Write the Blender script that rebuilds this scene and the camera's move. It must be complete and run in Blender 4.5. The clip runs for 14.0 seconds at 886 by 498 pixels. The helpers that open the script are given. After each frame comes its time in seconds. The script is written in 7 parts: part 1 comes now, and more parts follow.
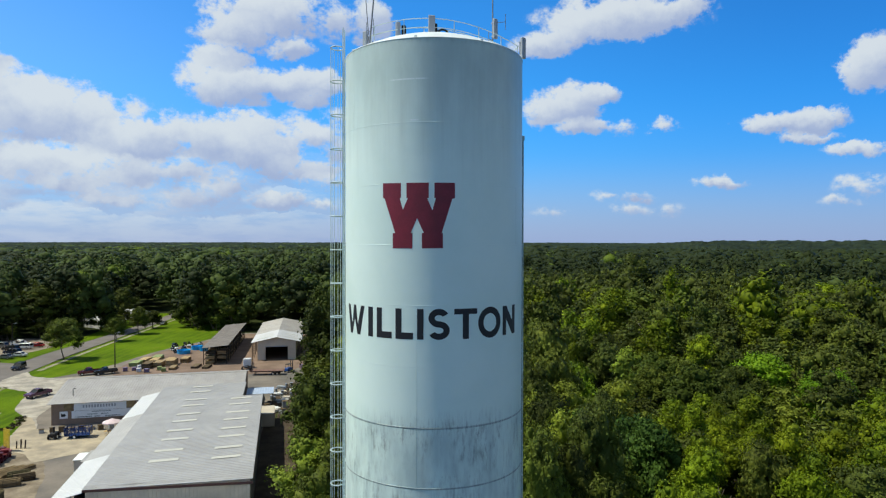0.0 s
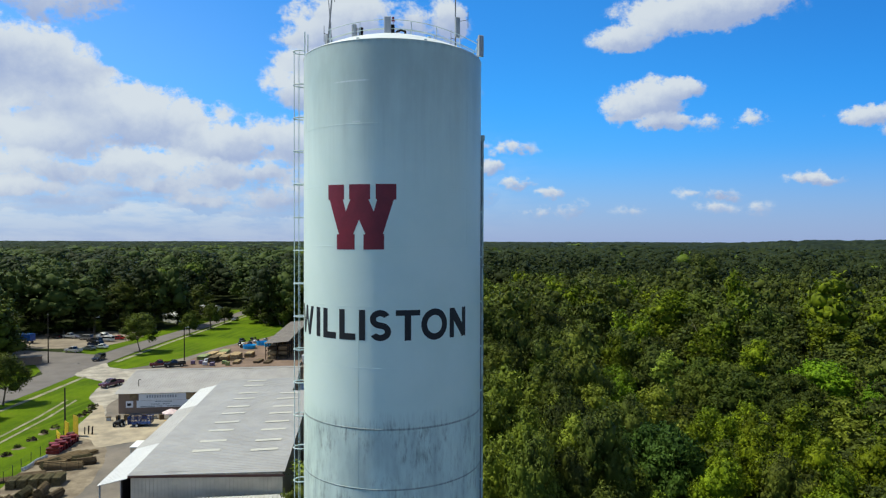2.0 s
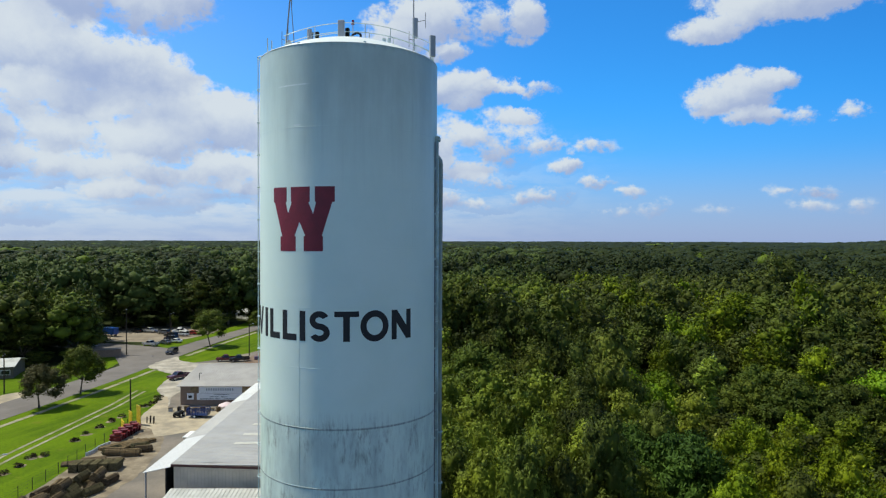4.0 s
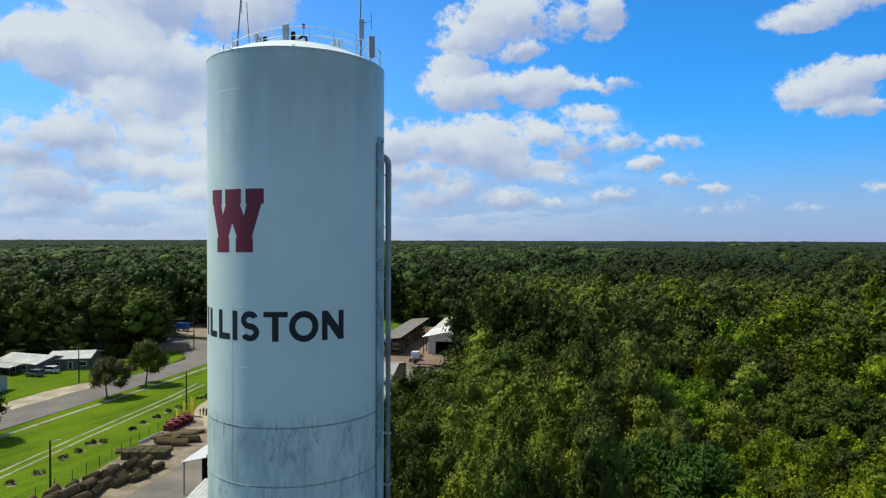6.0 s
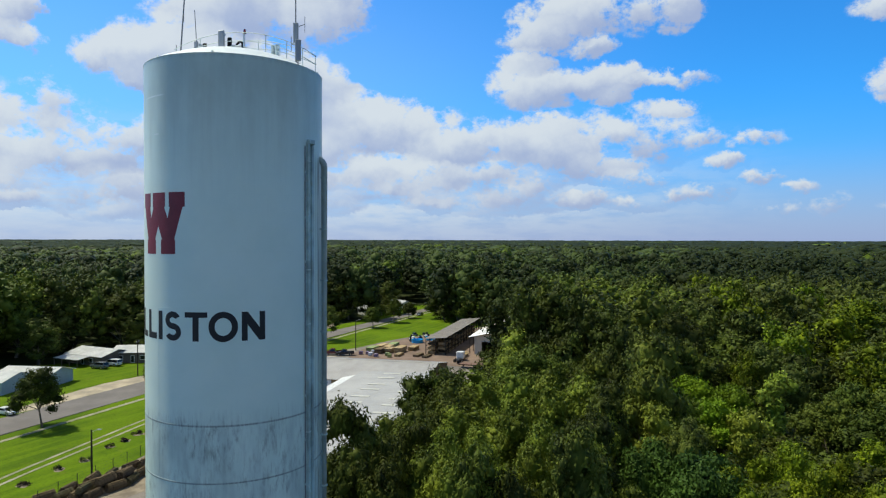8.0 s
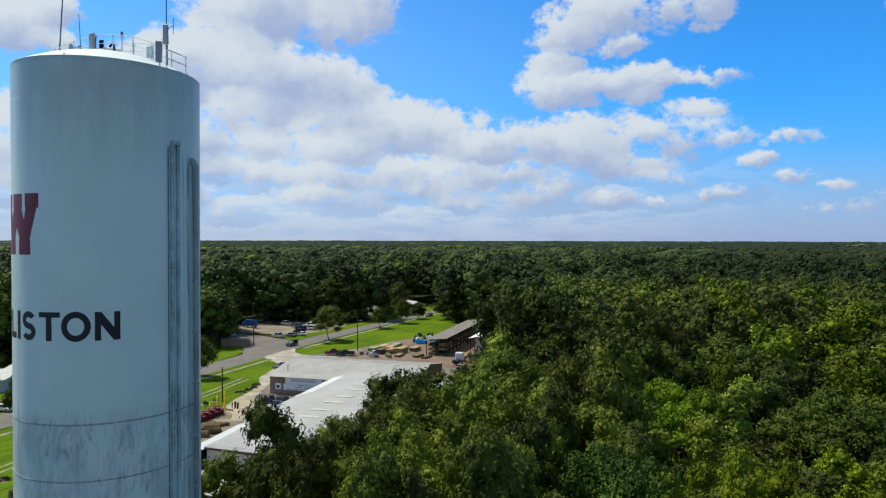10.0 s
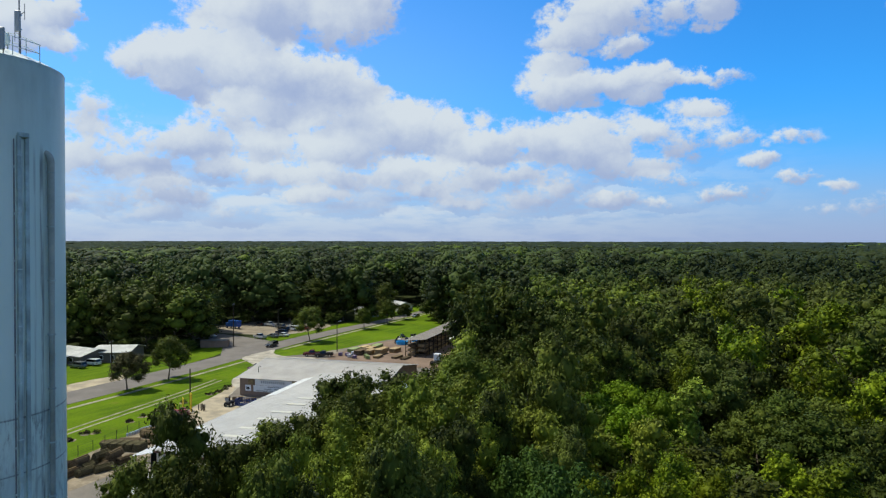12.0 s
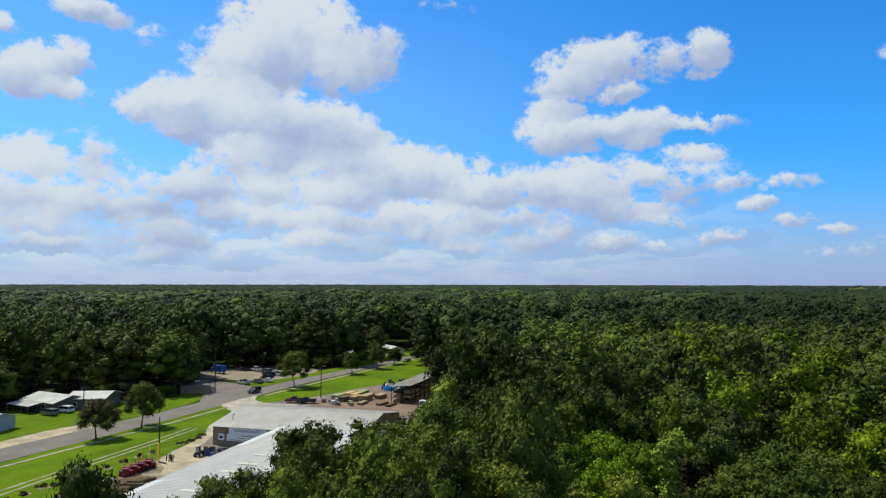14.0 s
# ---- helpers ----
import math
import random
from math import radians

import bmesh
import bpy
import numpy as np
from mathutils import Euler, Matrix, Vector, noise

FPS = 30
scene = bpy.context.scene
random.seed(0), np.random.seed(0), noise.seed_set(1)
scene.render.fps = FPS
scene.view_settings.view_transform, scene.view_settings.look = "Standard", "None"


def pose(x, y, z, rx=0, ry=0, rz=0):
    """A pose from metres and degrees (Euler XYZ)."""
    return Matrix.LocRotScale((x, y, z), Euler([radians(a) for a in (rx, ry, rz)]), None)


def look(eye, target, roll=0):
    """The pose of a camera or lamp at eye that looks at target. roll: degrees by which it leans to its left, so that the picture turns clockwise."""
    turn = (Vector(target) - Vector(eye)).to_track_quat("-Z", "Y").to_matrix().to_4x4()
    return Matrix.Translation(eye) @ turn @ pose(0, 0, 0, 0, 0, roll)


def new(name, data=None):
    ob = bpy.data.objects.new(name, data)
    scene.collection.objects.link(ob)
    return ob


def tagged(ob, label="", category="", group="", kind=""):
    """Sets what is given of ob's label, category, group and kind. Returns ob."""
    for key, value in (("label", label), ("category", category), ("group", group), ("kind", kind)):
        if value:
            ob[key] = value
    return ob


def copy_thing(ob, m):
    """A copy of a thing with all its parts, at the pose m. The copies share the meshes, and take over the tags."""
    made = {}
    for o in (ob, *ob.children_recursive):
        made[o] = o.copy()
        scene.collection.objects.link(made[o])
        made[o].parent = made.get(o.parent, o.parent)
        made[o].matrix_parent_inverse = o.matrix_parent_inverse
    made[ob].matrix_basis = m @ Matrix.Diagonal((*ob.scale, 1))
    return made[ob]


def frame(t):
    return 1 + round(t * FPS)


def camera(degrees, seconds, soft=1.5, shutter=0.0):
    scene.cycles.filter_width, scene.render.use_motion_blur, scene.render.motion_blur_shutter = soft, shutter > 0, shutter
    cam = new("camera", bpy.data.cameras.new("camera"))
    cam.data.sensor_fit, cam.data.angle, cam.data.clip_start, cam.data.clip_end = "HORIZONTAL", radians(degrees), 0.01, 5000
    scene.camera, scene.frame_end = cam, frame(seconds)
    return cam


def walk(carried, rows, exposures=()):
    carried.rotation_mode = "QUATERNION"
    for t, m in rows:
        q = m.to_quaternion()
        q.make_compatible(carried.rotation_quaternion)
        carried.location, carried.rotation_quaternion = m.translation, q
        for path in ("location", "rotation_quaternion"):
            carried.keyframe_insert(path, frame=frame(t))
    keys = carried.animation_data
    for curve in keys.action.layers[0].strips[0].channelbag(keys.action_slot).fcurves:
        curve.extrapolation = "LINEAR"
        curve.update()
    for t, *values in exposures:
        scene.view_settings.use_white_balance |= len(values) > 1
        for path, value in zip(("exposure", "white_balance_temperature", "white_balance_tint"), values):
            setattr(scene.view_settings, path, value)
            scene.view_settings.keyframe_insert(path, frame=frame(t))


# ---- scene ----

# ---------------------------------------------------------------- camera
cam = camera(68.77, 14.0, soft=1.25)
# seconds, x, y, z, yaw, pitch, roll
ROWS = [
    (0.0, 1.889, 0.833, 34.000, 0.000, -0.691, -0.104),
    (0.5, 3.311, 0.886, 34.020, 1.759, -0.710, -0.135),
    (1.0, 4.698, 0.985, 34.058, 3.385, -0.734, -0.126),
    (1.5, 6.157, 1.148, 34.090, 5.055, -0.762, -0.128),
    (2.0, 7.595, 1.324, 34.098, 6.655, -0.773, -0.136),
    (2.5, 9.058, 1.558, 34.108, 8.336, -0.786, -0.137),
    (3.0, 10.493, 1.807, 34.145, 10.001, -0.802, -0.140),
    (5.5, 17.971, 4.084, 34.274, 18.504, -0.849, -0.166),
    (6.0, 19.507, 4.678, 34.302, 20.078, -0.874, -0.159),
    (6.5, 21.089, 5.368, 34.340, 21.695, -0.881, -0.138),
    (7.0, 22.605, 6.037, 34.398, 23.259, -0.910, -0.147),
    (9.5, 30.718, 10.576, 34.433, 28.599, -0.860, -0.100),
    (10.0, 32.610, 11.618, 34.431, 28.636, -0.856, -0.105),
    (10.5, 34.367, 12.735, 34.411, 28.663, -0.856, -0.100),
    (11.0, 35.742, 13.768, 34.373, 28.750, -0.854, -0.098),
    (11.5, 36.762, 14.961, 34.347, 28.742, -0.855, -0.111),
    (12.0, 37.458, 16.214, 34.282, 28.752, -0.803, -0.091),
    (12.5, 37.987, 17.532, 34.238, 28.706, -0.265, -0.084),
    (13.0, 38.416, 18.818, 34.196, 28.739, 0.797, -0.067),
    (13.5, 38.767, 20.111, 34.177, 28.750, 2.119, -0.077),
    (14.0, 39.073, 21.375, 34.033, 28.790, 3.038, -0.092),
]
walk(cam, [(t, pose(x, y, z, 90 + pitch, roll, yaw)) for t, x, y, z, yaw, pitch, roll in ROWS], [(0.0, 0.08, 6500.0, 1.0)])


# ---------------------------------------------------------------- sun and sky
SUN_AZIMUTH = radians(268.0)      # clockwise from +y
SUN_HEIGHT = radians(57.0)
sun_way = Vector((math.sin(SUN_AZIMUTH) * math.cos(SUN_HEIGHT), math.cos(SUN_AZIMUTH) * math.cos(SUN_HEIGHT), math.sin(SUN_HEIGHT)))
sun = new("sun", bpy.data.lights.new("sun", "SUN"))
sun.data.energy, sun.data.angle, sun.data.color = 4.85, radians(0.53), (1.0, 0.93, 0.80)
sun.matrix_world = look(sun_way * 100, (0, 0, 0))


def rgb4(r, gr, b):
    return (r, gr, b, 1.0)


class Graph:
    """Short hand for wiring nodes."""

    def __init__(self, tree):
        self.tree = tree

    def node(self, kind, **settings):
        n = self.tree.nodes.new(kind)
        for key, value in settings.items():
            setattr(n, key, value)
        return n

    def wire(self, a, b):
        self.tree.links.new(a, b)

    def put(self, socket, value):
        if isinstance(value, bpy.types.NodeSocket):
            self.wire(value, socket)
        else:
            socket.default_value = value

    def math(self, op, a, b=0.0, c=None, clamp=False):
        n = self.node("ShaderNodeMath", operation=op, use_clamp=clamp)
        self.put(n.inputs[0], a)
        self.put(n.inputs[1], b)
        if c is not None:
            self.put(n.inputs[2], c)
        return n.outputs[0]

    def ramp(self, value, a, b, lo=0.0, hi=1.0):
        n = self.node("ShaderNodeMapRange", interpolation_type="SMOOTHSTEP")
        for socket, v in zip(n.inputs, (value, a, b, lo, hi)):
            self.put(socket, v)
        return n.outputs[0]

    def mix(self, factor, a, b, blend="MIX"):
        n = self.node("ShaderNodeMix", data_type="RGBA", blend_type=blend)
        self.put(n.inputs[0], factor)
        self.put(n.inputs[6], a)
        self.put(n.inputs[7], b)
        return n.outputs[2]

    def noise(self, vector, scale, detail=3.0, rough=0.55, kind="Fac"):
        n = self.node("ShaderNodeTexNoise")
        if vector is not None:
            self.wire(vector, n.inputs["Vector"])
        n.inputs["Scale"].default_value, n.inputs["Detail"].default_value, n.inputs["Roughness"].default_value = scale, detail, rough
        return n.outputs[kind]

    def mapped(self, vector, scale=(1, 1, 1), place=(0, 0, 0), turn=(0, 0, 0)):
        n = self.node("ShaderNodeMapping")
        self.wire(vector, n.inputs["Vector"])
        n.inputs["Scale"].default_value, n.inputs["Location"].default_value, n.inputs["Rotation"].default_value = scale, place, turn
        return n.outputs[0]


world = bpy.data.worlds.new("sky")
scene.world = world
world.use_nodes = True
world.node_tree.nodes.clear()
g = Graph(world.node_tree)
sky = g.node("ShaderNodeTexSky", sky_type="NISHITA", sun_disc=False, sun_elevation=SUN_HEIGHT, sun_rotation=SUN_AZIMUTH,
             altitude=0.0, air_density=1.0, dust_density=0.4, ozone_density=3.0)
toward = g.node("ShaderNodeTexCoord").outputs["Generated"]
xyz = g.node("ShaderNodeSeparateXYZ")
g.wire(toward, xyz.inputs[0])
azimuth = g.math("MULTIPLY", g.math("ARCTAN2", xyz.outputs[0], xyz.outputs[1]), 57.2958)
height = g.math("MULTIPLY", g.math("ARCSINE", xyz.outputs[2]), 57.2958)

# fair-weather cumulus: soft heaps, torn at the edges by noise
torn = g.node("ShaderNodeVectorMath", operation="MULTIPLY_ADD")
g.wire(g.noise(toward, 9.0, 7.0, 0.62, "Color"), torn.inputs[0])
torn.inputs[1].default_value = (3.6, 2.6, 0)
here = g.node("ShaderNodeCombineXYZ")
g.wire(g.math("SUBTRACT", azimuth, 1.8), here.inputs[0])
g.wire(g.math("SUBTRACT", height, 1.3), here.inputs[1])
g.wire(here.outputs[0], torn.inputs[2])
spot = torn.outputs[0]
fray = g.node("ShaderNodeVectorMath", operation="MULTIPLY_ADD")
g.wire(g.noise(toward, 34.0, 6.0, 0.64, "Color"), fray.inputs[0])
fray.inputs[1].default_value = (2.0, 1.5, 0)
loose = g.node("ShaderNodeVectorMath", operation="SUBTRACT")
g.wire(spot, loose.inputs[0])
loose.inputs[1].default_value = (1.0, 0.75, 0)
g.wire(loose.outputs[0], fray.inputs[2])
spot = fray.outputs[0]
heap = {"field": 0.0, "sum": 0.0, "lit": 0.0}


def cloud(az, el, wide, high, thick=1.0):
    grow = 1 / (1.3 - 0.3 / max(thick, 0.4))
    thick = thick if thick > 0.5 else thick * 0.8
    wide, high = wide * grow, high * grow
    n = g.node("ShaderNodeVectorMath", operation="MULTIPLY_ADD")
    g.wire(spot, n.inputs[0])
    n.inputs[1].default_value = (1 / wide, 1 / high, 0)
    n.inputs[2].default_value = (-az / wide, -el / high, 0)
    d = g.node("ShaderNodeVectorMath", operation="LENGTH")
    g.wire(n.outputs[0], d.inputs[0])
    w = g.math("MULTIPLY", g.math("MAXIMUM", g.math("SUBTRACT", 1.3, d.outputs["Value"]), 0.0), thick)
    lean = g.node("ShaderNodeVectorMath", operation="DOT_PRODUCT")
    g.wire(n.outputs[0], lean.inputs[0])
    lean.inputs[1].default_value = (-0.35, 1.0, 0)
    heap["field"] = g.math("MAXIMUM", heap["field"], w)
    heap["lit"] = g.math("MULTIPLY_ADD", w, lean.outputs["Value"], heap["lit"])
    heap["sum"] = g.math("ADD", heap["sum"], w)


# the great heap and its long slope
cloud(-42.0, 20.9, 5.8, 3.52, 1), cloud(-37.1, 19.2, 4.2, 2.65, 1), cloud(-45.8, 18.3, 4.4, 2.67, 1), cloud(-48.0, 15.0, 4.7, 2.17, 1), cloud(-52.0, 14.2, 3.4, 1.42, 1), cloud(-50.7, 12.7, 2.6, 1.26, 0.9), cloud(-44.3, 13.9, 4.9, 2.55, 1)
cloud(-40.0, 13.4, 5.3, 2.37, 1), cloud(-36.8, 12.1, 3.5, 2.32, 1), cloud(-45.2, 11.3, 4.6, 1.13, 0.8), cloud(-33.0, 10.0, 5.2, 2.36, 1), cloud(-29.0, 9.5, 4.3, 2.47, 1), cloud(-25.5, 7.8, 3.8, 1.73, 1), cloud(-38.0, 8.4, 5.1, 2.05, 1)
cloud(-49.7, 8.0, 3.3, 1.76, 1), cloud(-44.2, 8.2, 3.0, 1.34, 0.9), cloud(-59.0, 6.3, 3.2, 1.46, 1), cloud(-61.3, 9.4, 2.9, 1.33, 0.9), cloud(-62.0, 6.7, 1.8, 0.75, 0.7), cloud(-54.7, 5.9, 3.0, 1.17, 0.9), cloud(-57.4, 10.8, 1.2, 1.03, 0.5)
cloud(-48.3, 5.9, 2.5, 0.94, 0.7), cloud(-41.8, 5.4, 4.5, 0.97, 0.7), cloud(-36.0, 5.3, 4.2, 0.89, 0.7), cloud(-31.0, 6.1, 4.8, 1.10, 0.8), cloud(-25.0, 5.7, 3.2, 0.80, 0.6), cloud(-61.5, 15.4, 2.4, 1.93, 1), cloud(-59.3, 16.8, 1.3, 1.54, 0.9)
cloud(-59.6, 14.3, 1.8, 0.91, 0.8), cloud(-57.9, 20.6, 2.3, 0.72, 0.7), cloud(-56.1, 19.9, 0.8, 0.41, 0.4), cloud(-63.5, 18.4, 0.6, 0.54, 0.5), cloud(-53.6, 19.4, 0.8, 0.59, 0.3), cloud(-28.8, 23.5, 1.7, 0.57, 0.5)
cloud(-41.8, 10.4, 5.6, 1.45, 0.8), cloud(-36.0, 10.0, 4.8, 1.4, 0.8), cloud(-46.5, 9.8, 3.4, 1.1, 0.6)
# the double heap east of it and its small followers
cloud(-15.3, 18.6, 5.0, 1.99, 1), cloud(-17.7, 17.0, 3.5, 1.29, 1), cloud(-13.2, 16.0, 1.9, 0.82, 0.9), cloud(-9.5, 18.4, 1.0, 1.32, 0.5), cloud(-6.6, 18.3, 1.7, 1.81, 0.9), cloud(-18.0, 12.9, 3.8, 1.81, 1), cloud(-19.0, 15.1, 2.2, 1.13, 1)
cloud(-13.2, 13.1, 4.5, 1.31, 1), cloud(-11.8, 11.9, 1.8, 0.75, 0.8), cloud(-7.3, 12.9, 2.6, 0.50, 0.6), cloud(-6.9, 10.7, 2.0, 0.64, 0.6), cloud(-8.5, 10.9, 0.7, 0.41, 0.4), cloud(-10.7, 8.9, 2.0, 0.89, 0.8), cloud(-18.1, 8.4, 3.5, 1.95, 1)
cloud(-15.2, 7.3, 3.1, 1.84, 1), cloud(-20.0, 7.8, 2.0, 1.37, 1), cloud(-12.4, 6.0, 3.0, 0.96, 0.6), cloud(-9.7, 5.1, 1.8, 0.42, 0.35), cloud(-4.4, 8.3, 1.5, 0.50, 0.5), cloud(-0.6, 7.7, 1.3, 0.35, 0.4), cloud(-2.6, 6.2, 1.1, 0.45, 0.5)
cloud(-0.4, 5.0, 1.0, 0.31, 0.4), cloud(2.4, 4.0, 0.7, 0.34, 0.4), cloud(-4.9, 4.1, 1.6, 0.50, 0.45), cloud(-7.0, 3.7, 0.9, 0.37, 0.4), cloud(1.8, 2.5, 0.9, 0.34, 0.4), cloud(4.3, 2.6, 0.8, 0.54, 0.4), cloud(-14.3, 3.5, 2.1, 0.73, 0.6)
cloud(-10.1, 3.1, 1.8, 0.38, 0.35)
# smaller heaps farther east
cloud(14.9, 18.3, 6.3, 1.73, 1), cloud(19.8, 18.7, 2.6, 1.01, 0.9), cloud(9.2, 16.8, 2.7, 0.99, 0.8), cloud(10.6, 11.7, 3.0, 1.59, 1), cloud(13.2, 12.5, 1.7, 0.83, 0.8), cloud(12.1, 9.9, 2.1, 0.61, 0.7), cloud(15.4, 9.8, 0.9, 0.42, 0.4)
cloud(18.8, 9.4, 1.3, 0.60, 0.6), cloud(28.2, 9.3, 3.4, 0.81, 0.9), cloud(30.1, 9.6, 1.8, 0.75, 0.9), cloud(29.0, 8.2, 1.7, 0.38, 0.6), cloud(25.8, 9.1, 1.2, 0.48, 0.6), cloud(33.3, 13.0, 1.6, 1.89, 1), cloud(32.7, 7.1, 1.9, 0.45, 0.6)
cloud(23.2, 4.8, 1.4, 0.36, 0.5), cloud(15.4, 3.9, 1.4, 0.29, 0.35), cloud(15.9, 2.7, 1.2, 0.38, 0.3), cloud(18.8, 2.7, 1.1, 0.38, 0.25), cloud(33.4, 4.5, 1.4, 0.54, 0.4), cloud(31.8, 3.2, 0.9, 0.25, 0.35), cloud(9.7, 2.4, 1.2, 0.39, 0.25)

# the low crowded bank in the west: many small heaps, smaller towards the horizon
pile = random.Random(31)
for low in range(46):
    up = 2.2 + 6.6 * pile.random()
    cloud(-66 + 56 * pile.random() - 1.2 * (9 - up), up, (1.2 + 0.36 * up) * pile.uniform(0.7, 1.3), (0.34 + 0.11 * up) * pile.uniform(0.8, 1.25), pile.uniform(0.35, 0.7))

# a thin veil between them in the west, fading eastward
bank = g.noise(g.mapped(toward, (1, 1, 4.5)), 15.0, 7.0, 0.6)
bank = g.math("MULTIPLY", g.ramp(bank, 0.30, 0.62), g.math("MULTIPLY", g.ramp(height, 11.0, 4.0), g.ramp(azimuth, 6.0, -26.0)))
puffs = g.noise(g.mapped(toward, (1, 1, 1.4)), 22.0, 7.0, 0.6)
field = g.math("ADD", heap["field"], g.math("MULTIPLY", g.math("SUBTRACT", puffs, 0.5), 1.7))
wisps = g.noise(g.mapped(toward, (1, 1, 1.3)), 75.0, 5.0, 0.65)
field = g.math("ADD", field, g.math("MULTIPLY", g.math("SUBTRACT", wisps, 0.5), 0.8))
dense = g.math("MULTIPLY", g.ramp(field, 0.02, 0.50), g.ramp(heap["field"], 0.0, 0.22))
dense = g.math("MAXIMUM", dense, g.math("MULTIPLY", bank, 0.8))
# unseen broken cloud all round and overhead, added to make the ambient light less blue
beyond = g.math("MAXIMUM", g.ramp(g.math("ABSOLUTE", g.math("ADD", azimuth, 15.0)), 62.0, 80.0), g.ramp(height, 27.0, 36.0))
others = g.ramp(g.noise(g.mapped(toward, (1, 1, 1.7)), 3.6, 7.0, 0.6), 0.49, 0.60)
dense = g.math("MAXIMUM", dense, g.math("MULTIPLY", others, beyond))
dense = g.math("MULTIPLY", dense, g.ramp(height, 0.3, 3.5, 0.35, 1.0))
lit = g.math("DIVIDE", heap["lit"], g.math("MAXIMUM", heap["sum"], 0.05))
lit = g.math("ADD", lit, g.math("MULTIPLY", g.math("SUBTRACT", g.noise(toward, 9.0, 7.0, 0.6), 0.5), 2.2))
lit = g.math("ADD", lit, g.math("MULTIPLY", g.ramp(heap["field"], 0.25, 0.0), 0.5))
body = g.mix(g.ramp(lit, -0.85, 0.5), rgb4(0.36, 0.42, 0.64), rgb4(0.67, 0.695, 0.775))

# clear air: pale at the horizon, deep blue above
deep = g.mix(g.ramp(height, -2.0, 13.0), rgb4(0.56, 0.80, 1.40), rgb4(0.29, 1.06, 1.85))
# unseen sky overhead, dimmed and warmed to set the ambient light
deep = g.mix(g.ramp(height, 28.0, 60.0), deep, rgb4(0.70, 0.68, 0.48))
air = g.mix(1.0, sky.outputs[0], deep, "MULTIPLY")
# deeper blue away from the sun
away = g.ramp(azimuth, 0.0, 38.0)
air = g.mix(g.math("MULTIPLY", away, 0.85), air, g.mix(1.0, air, rgb4(0.62, 0.74, 0.84), "MULTIPLY"))
air = g.mix(g.math("MULTIPLY", g.ramp(height, 8.0, -1.0), 0.72), air, rgb4(3.5, 4.1, 7.1))
# thin bright haze on the sunward side
air = g.mix(g.math("MULTIPLY", g.ramp(azimuth, 0.0, -45.0), g.ramp(height, 30.0, 12.0, 0.0, 0.18)), air, rgb4(6.4, 7.0, 8.2))
tenth = g.mix(1.0, body, rgb4(10.0, 10.0, 10.0), "MULTIPLY")
back = g.node("ShaderNodeBackground")
back.inputs["Strength"].default_value = 0.10
g.wire(g.mix(g.math("MULTIPLY", dense, 0.96), air, tenth), back.inputs["Color"])
g.wire(back.outputs[0], g.node("ShaderNodeOutputWorld").inputs[0])


# ---------------------------------------------------------------- materials
def fresh(name):
    m = bpy.data.materials.new(name)
    m.use_nodes = True
    m.node_tree.nodes.clear()
    gr = Graph(m.node_tree)
    out = gr.node("ShaderNodeOutputMaterial")
    sh = gr.node("ShaderNodeBsdfPrincipled")
    gr.wire(sh.outputs[0], out.inputs[0])
    return m, gr, sh, out


def rgb(c):
    return (*c, 1.0)


def plain(name, colour, rough=0.6, metal=0.0, vary=0.18, scale=1.5, fine=14.0, bump=0.15, second=None, own=0.0):
    """A surface with broad stains, fine grain and a little relief; own: how far single objects differ."""
    m, gr, sh, out = fresh(name)
    where = gr.node("ShaderNodeTexCoord").outputs["Object"]
    broad = gr.noise(where, scale, 4.0, 0.6)
    grain = gr.noise(where, fine, 3.0, 0.6)
    dark = tuple(c * (1 - vary) for c in colour) if second is None else second
    light = tuple(min(1.0, c * (1 + vary * 0.6)) for c in colour)
    col = gr.mix(gr.ramp(broad, 0.3, 0.7), rgb(dark), rgb(light))
    col = gr.mix(gr.math("MULTIPLY", gr.ramp(grain, 0.35, 0.75), 0.35), col, rgb(tuple(c * (1 - vary * 1.2) for c in colour)))
    if own:
        rnd = gr.node("ShaderNodeObjectInfo").outputs["Random"]
        hs = gr.node("ShaderNodeHueSaturation")
        gr.wire(gr.ramp(rnd, 0.0, 1.0, 1 - own, 1 + own), hs.inputs["Value"])
        gr.wire(col, hs.inputs["Color"])
        col = hs.outputs[0]
    gr.wire(col, sh.inputs["Base Color"])
    gr.wire(gr.ramp(grain, 0.2, 0.8, max(0.03, rough - 0.1), min(1.0, rough + 0.1)), sh.inputs["Roughness"])
    sh.inputs["Metallic"].default_value = metal
    if rough >= 0.85:
        sh.inputs["Specular IOR Level"].default_value = 0.06
    if bump:
        b = gr.node("ShaderNodeBump")
        b.inputs["Strength"].default_value, b.inputs["Distance"].default_value = bump, 0.02
        gr.wire(grain, b.inputs["Height"])
        gr.wire(b.outputs[0], sh.inputs["Normal"])
    return m


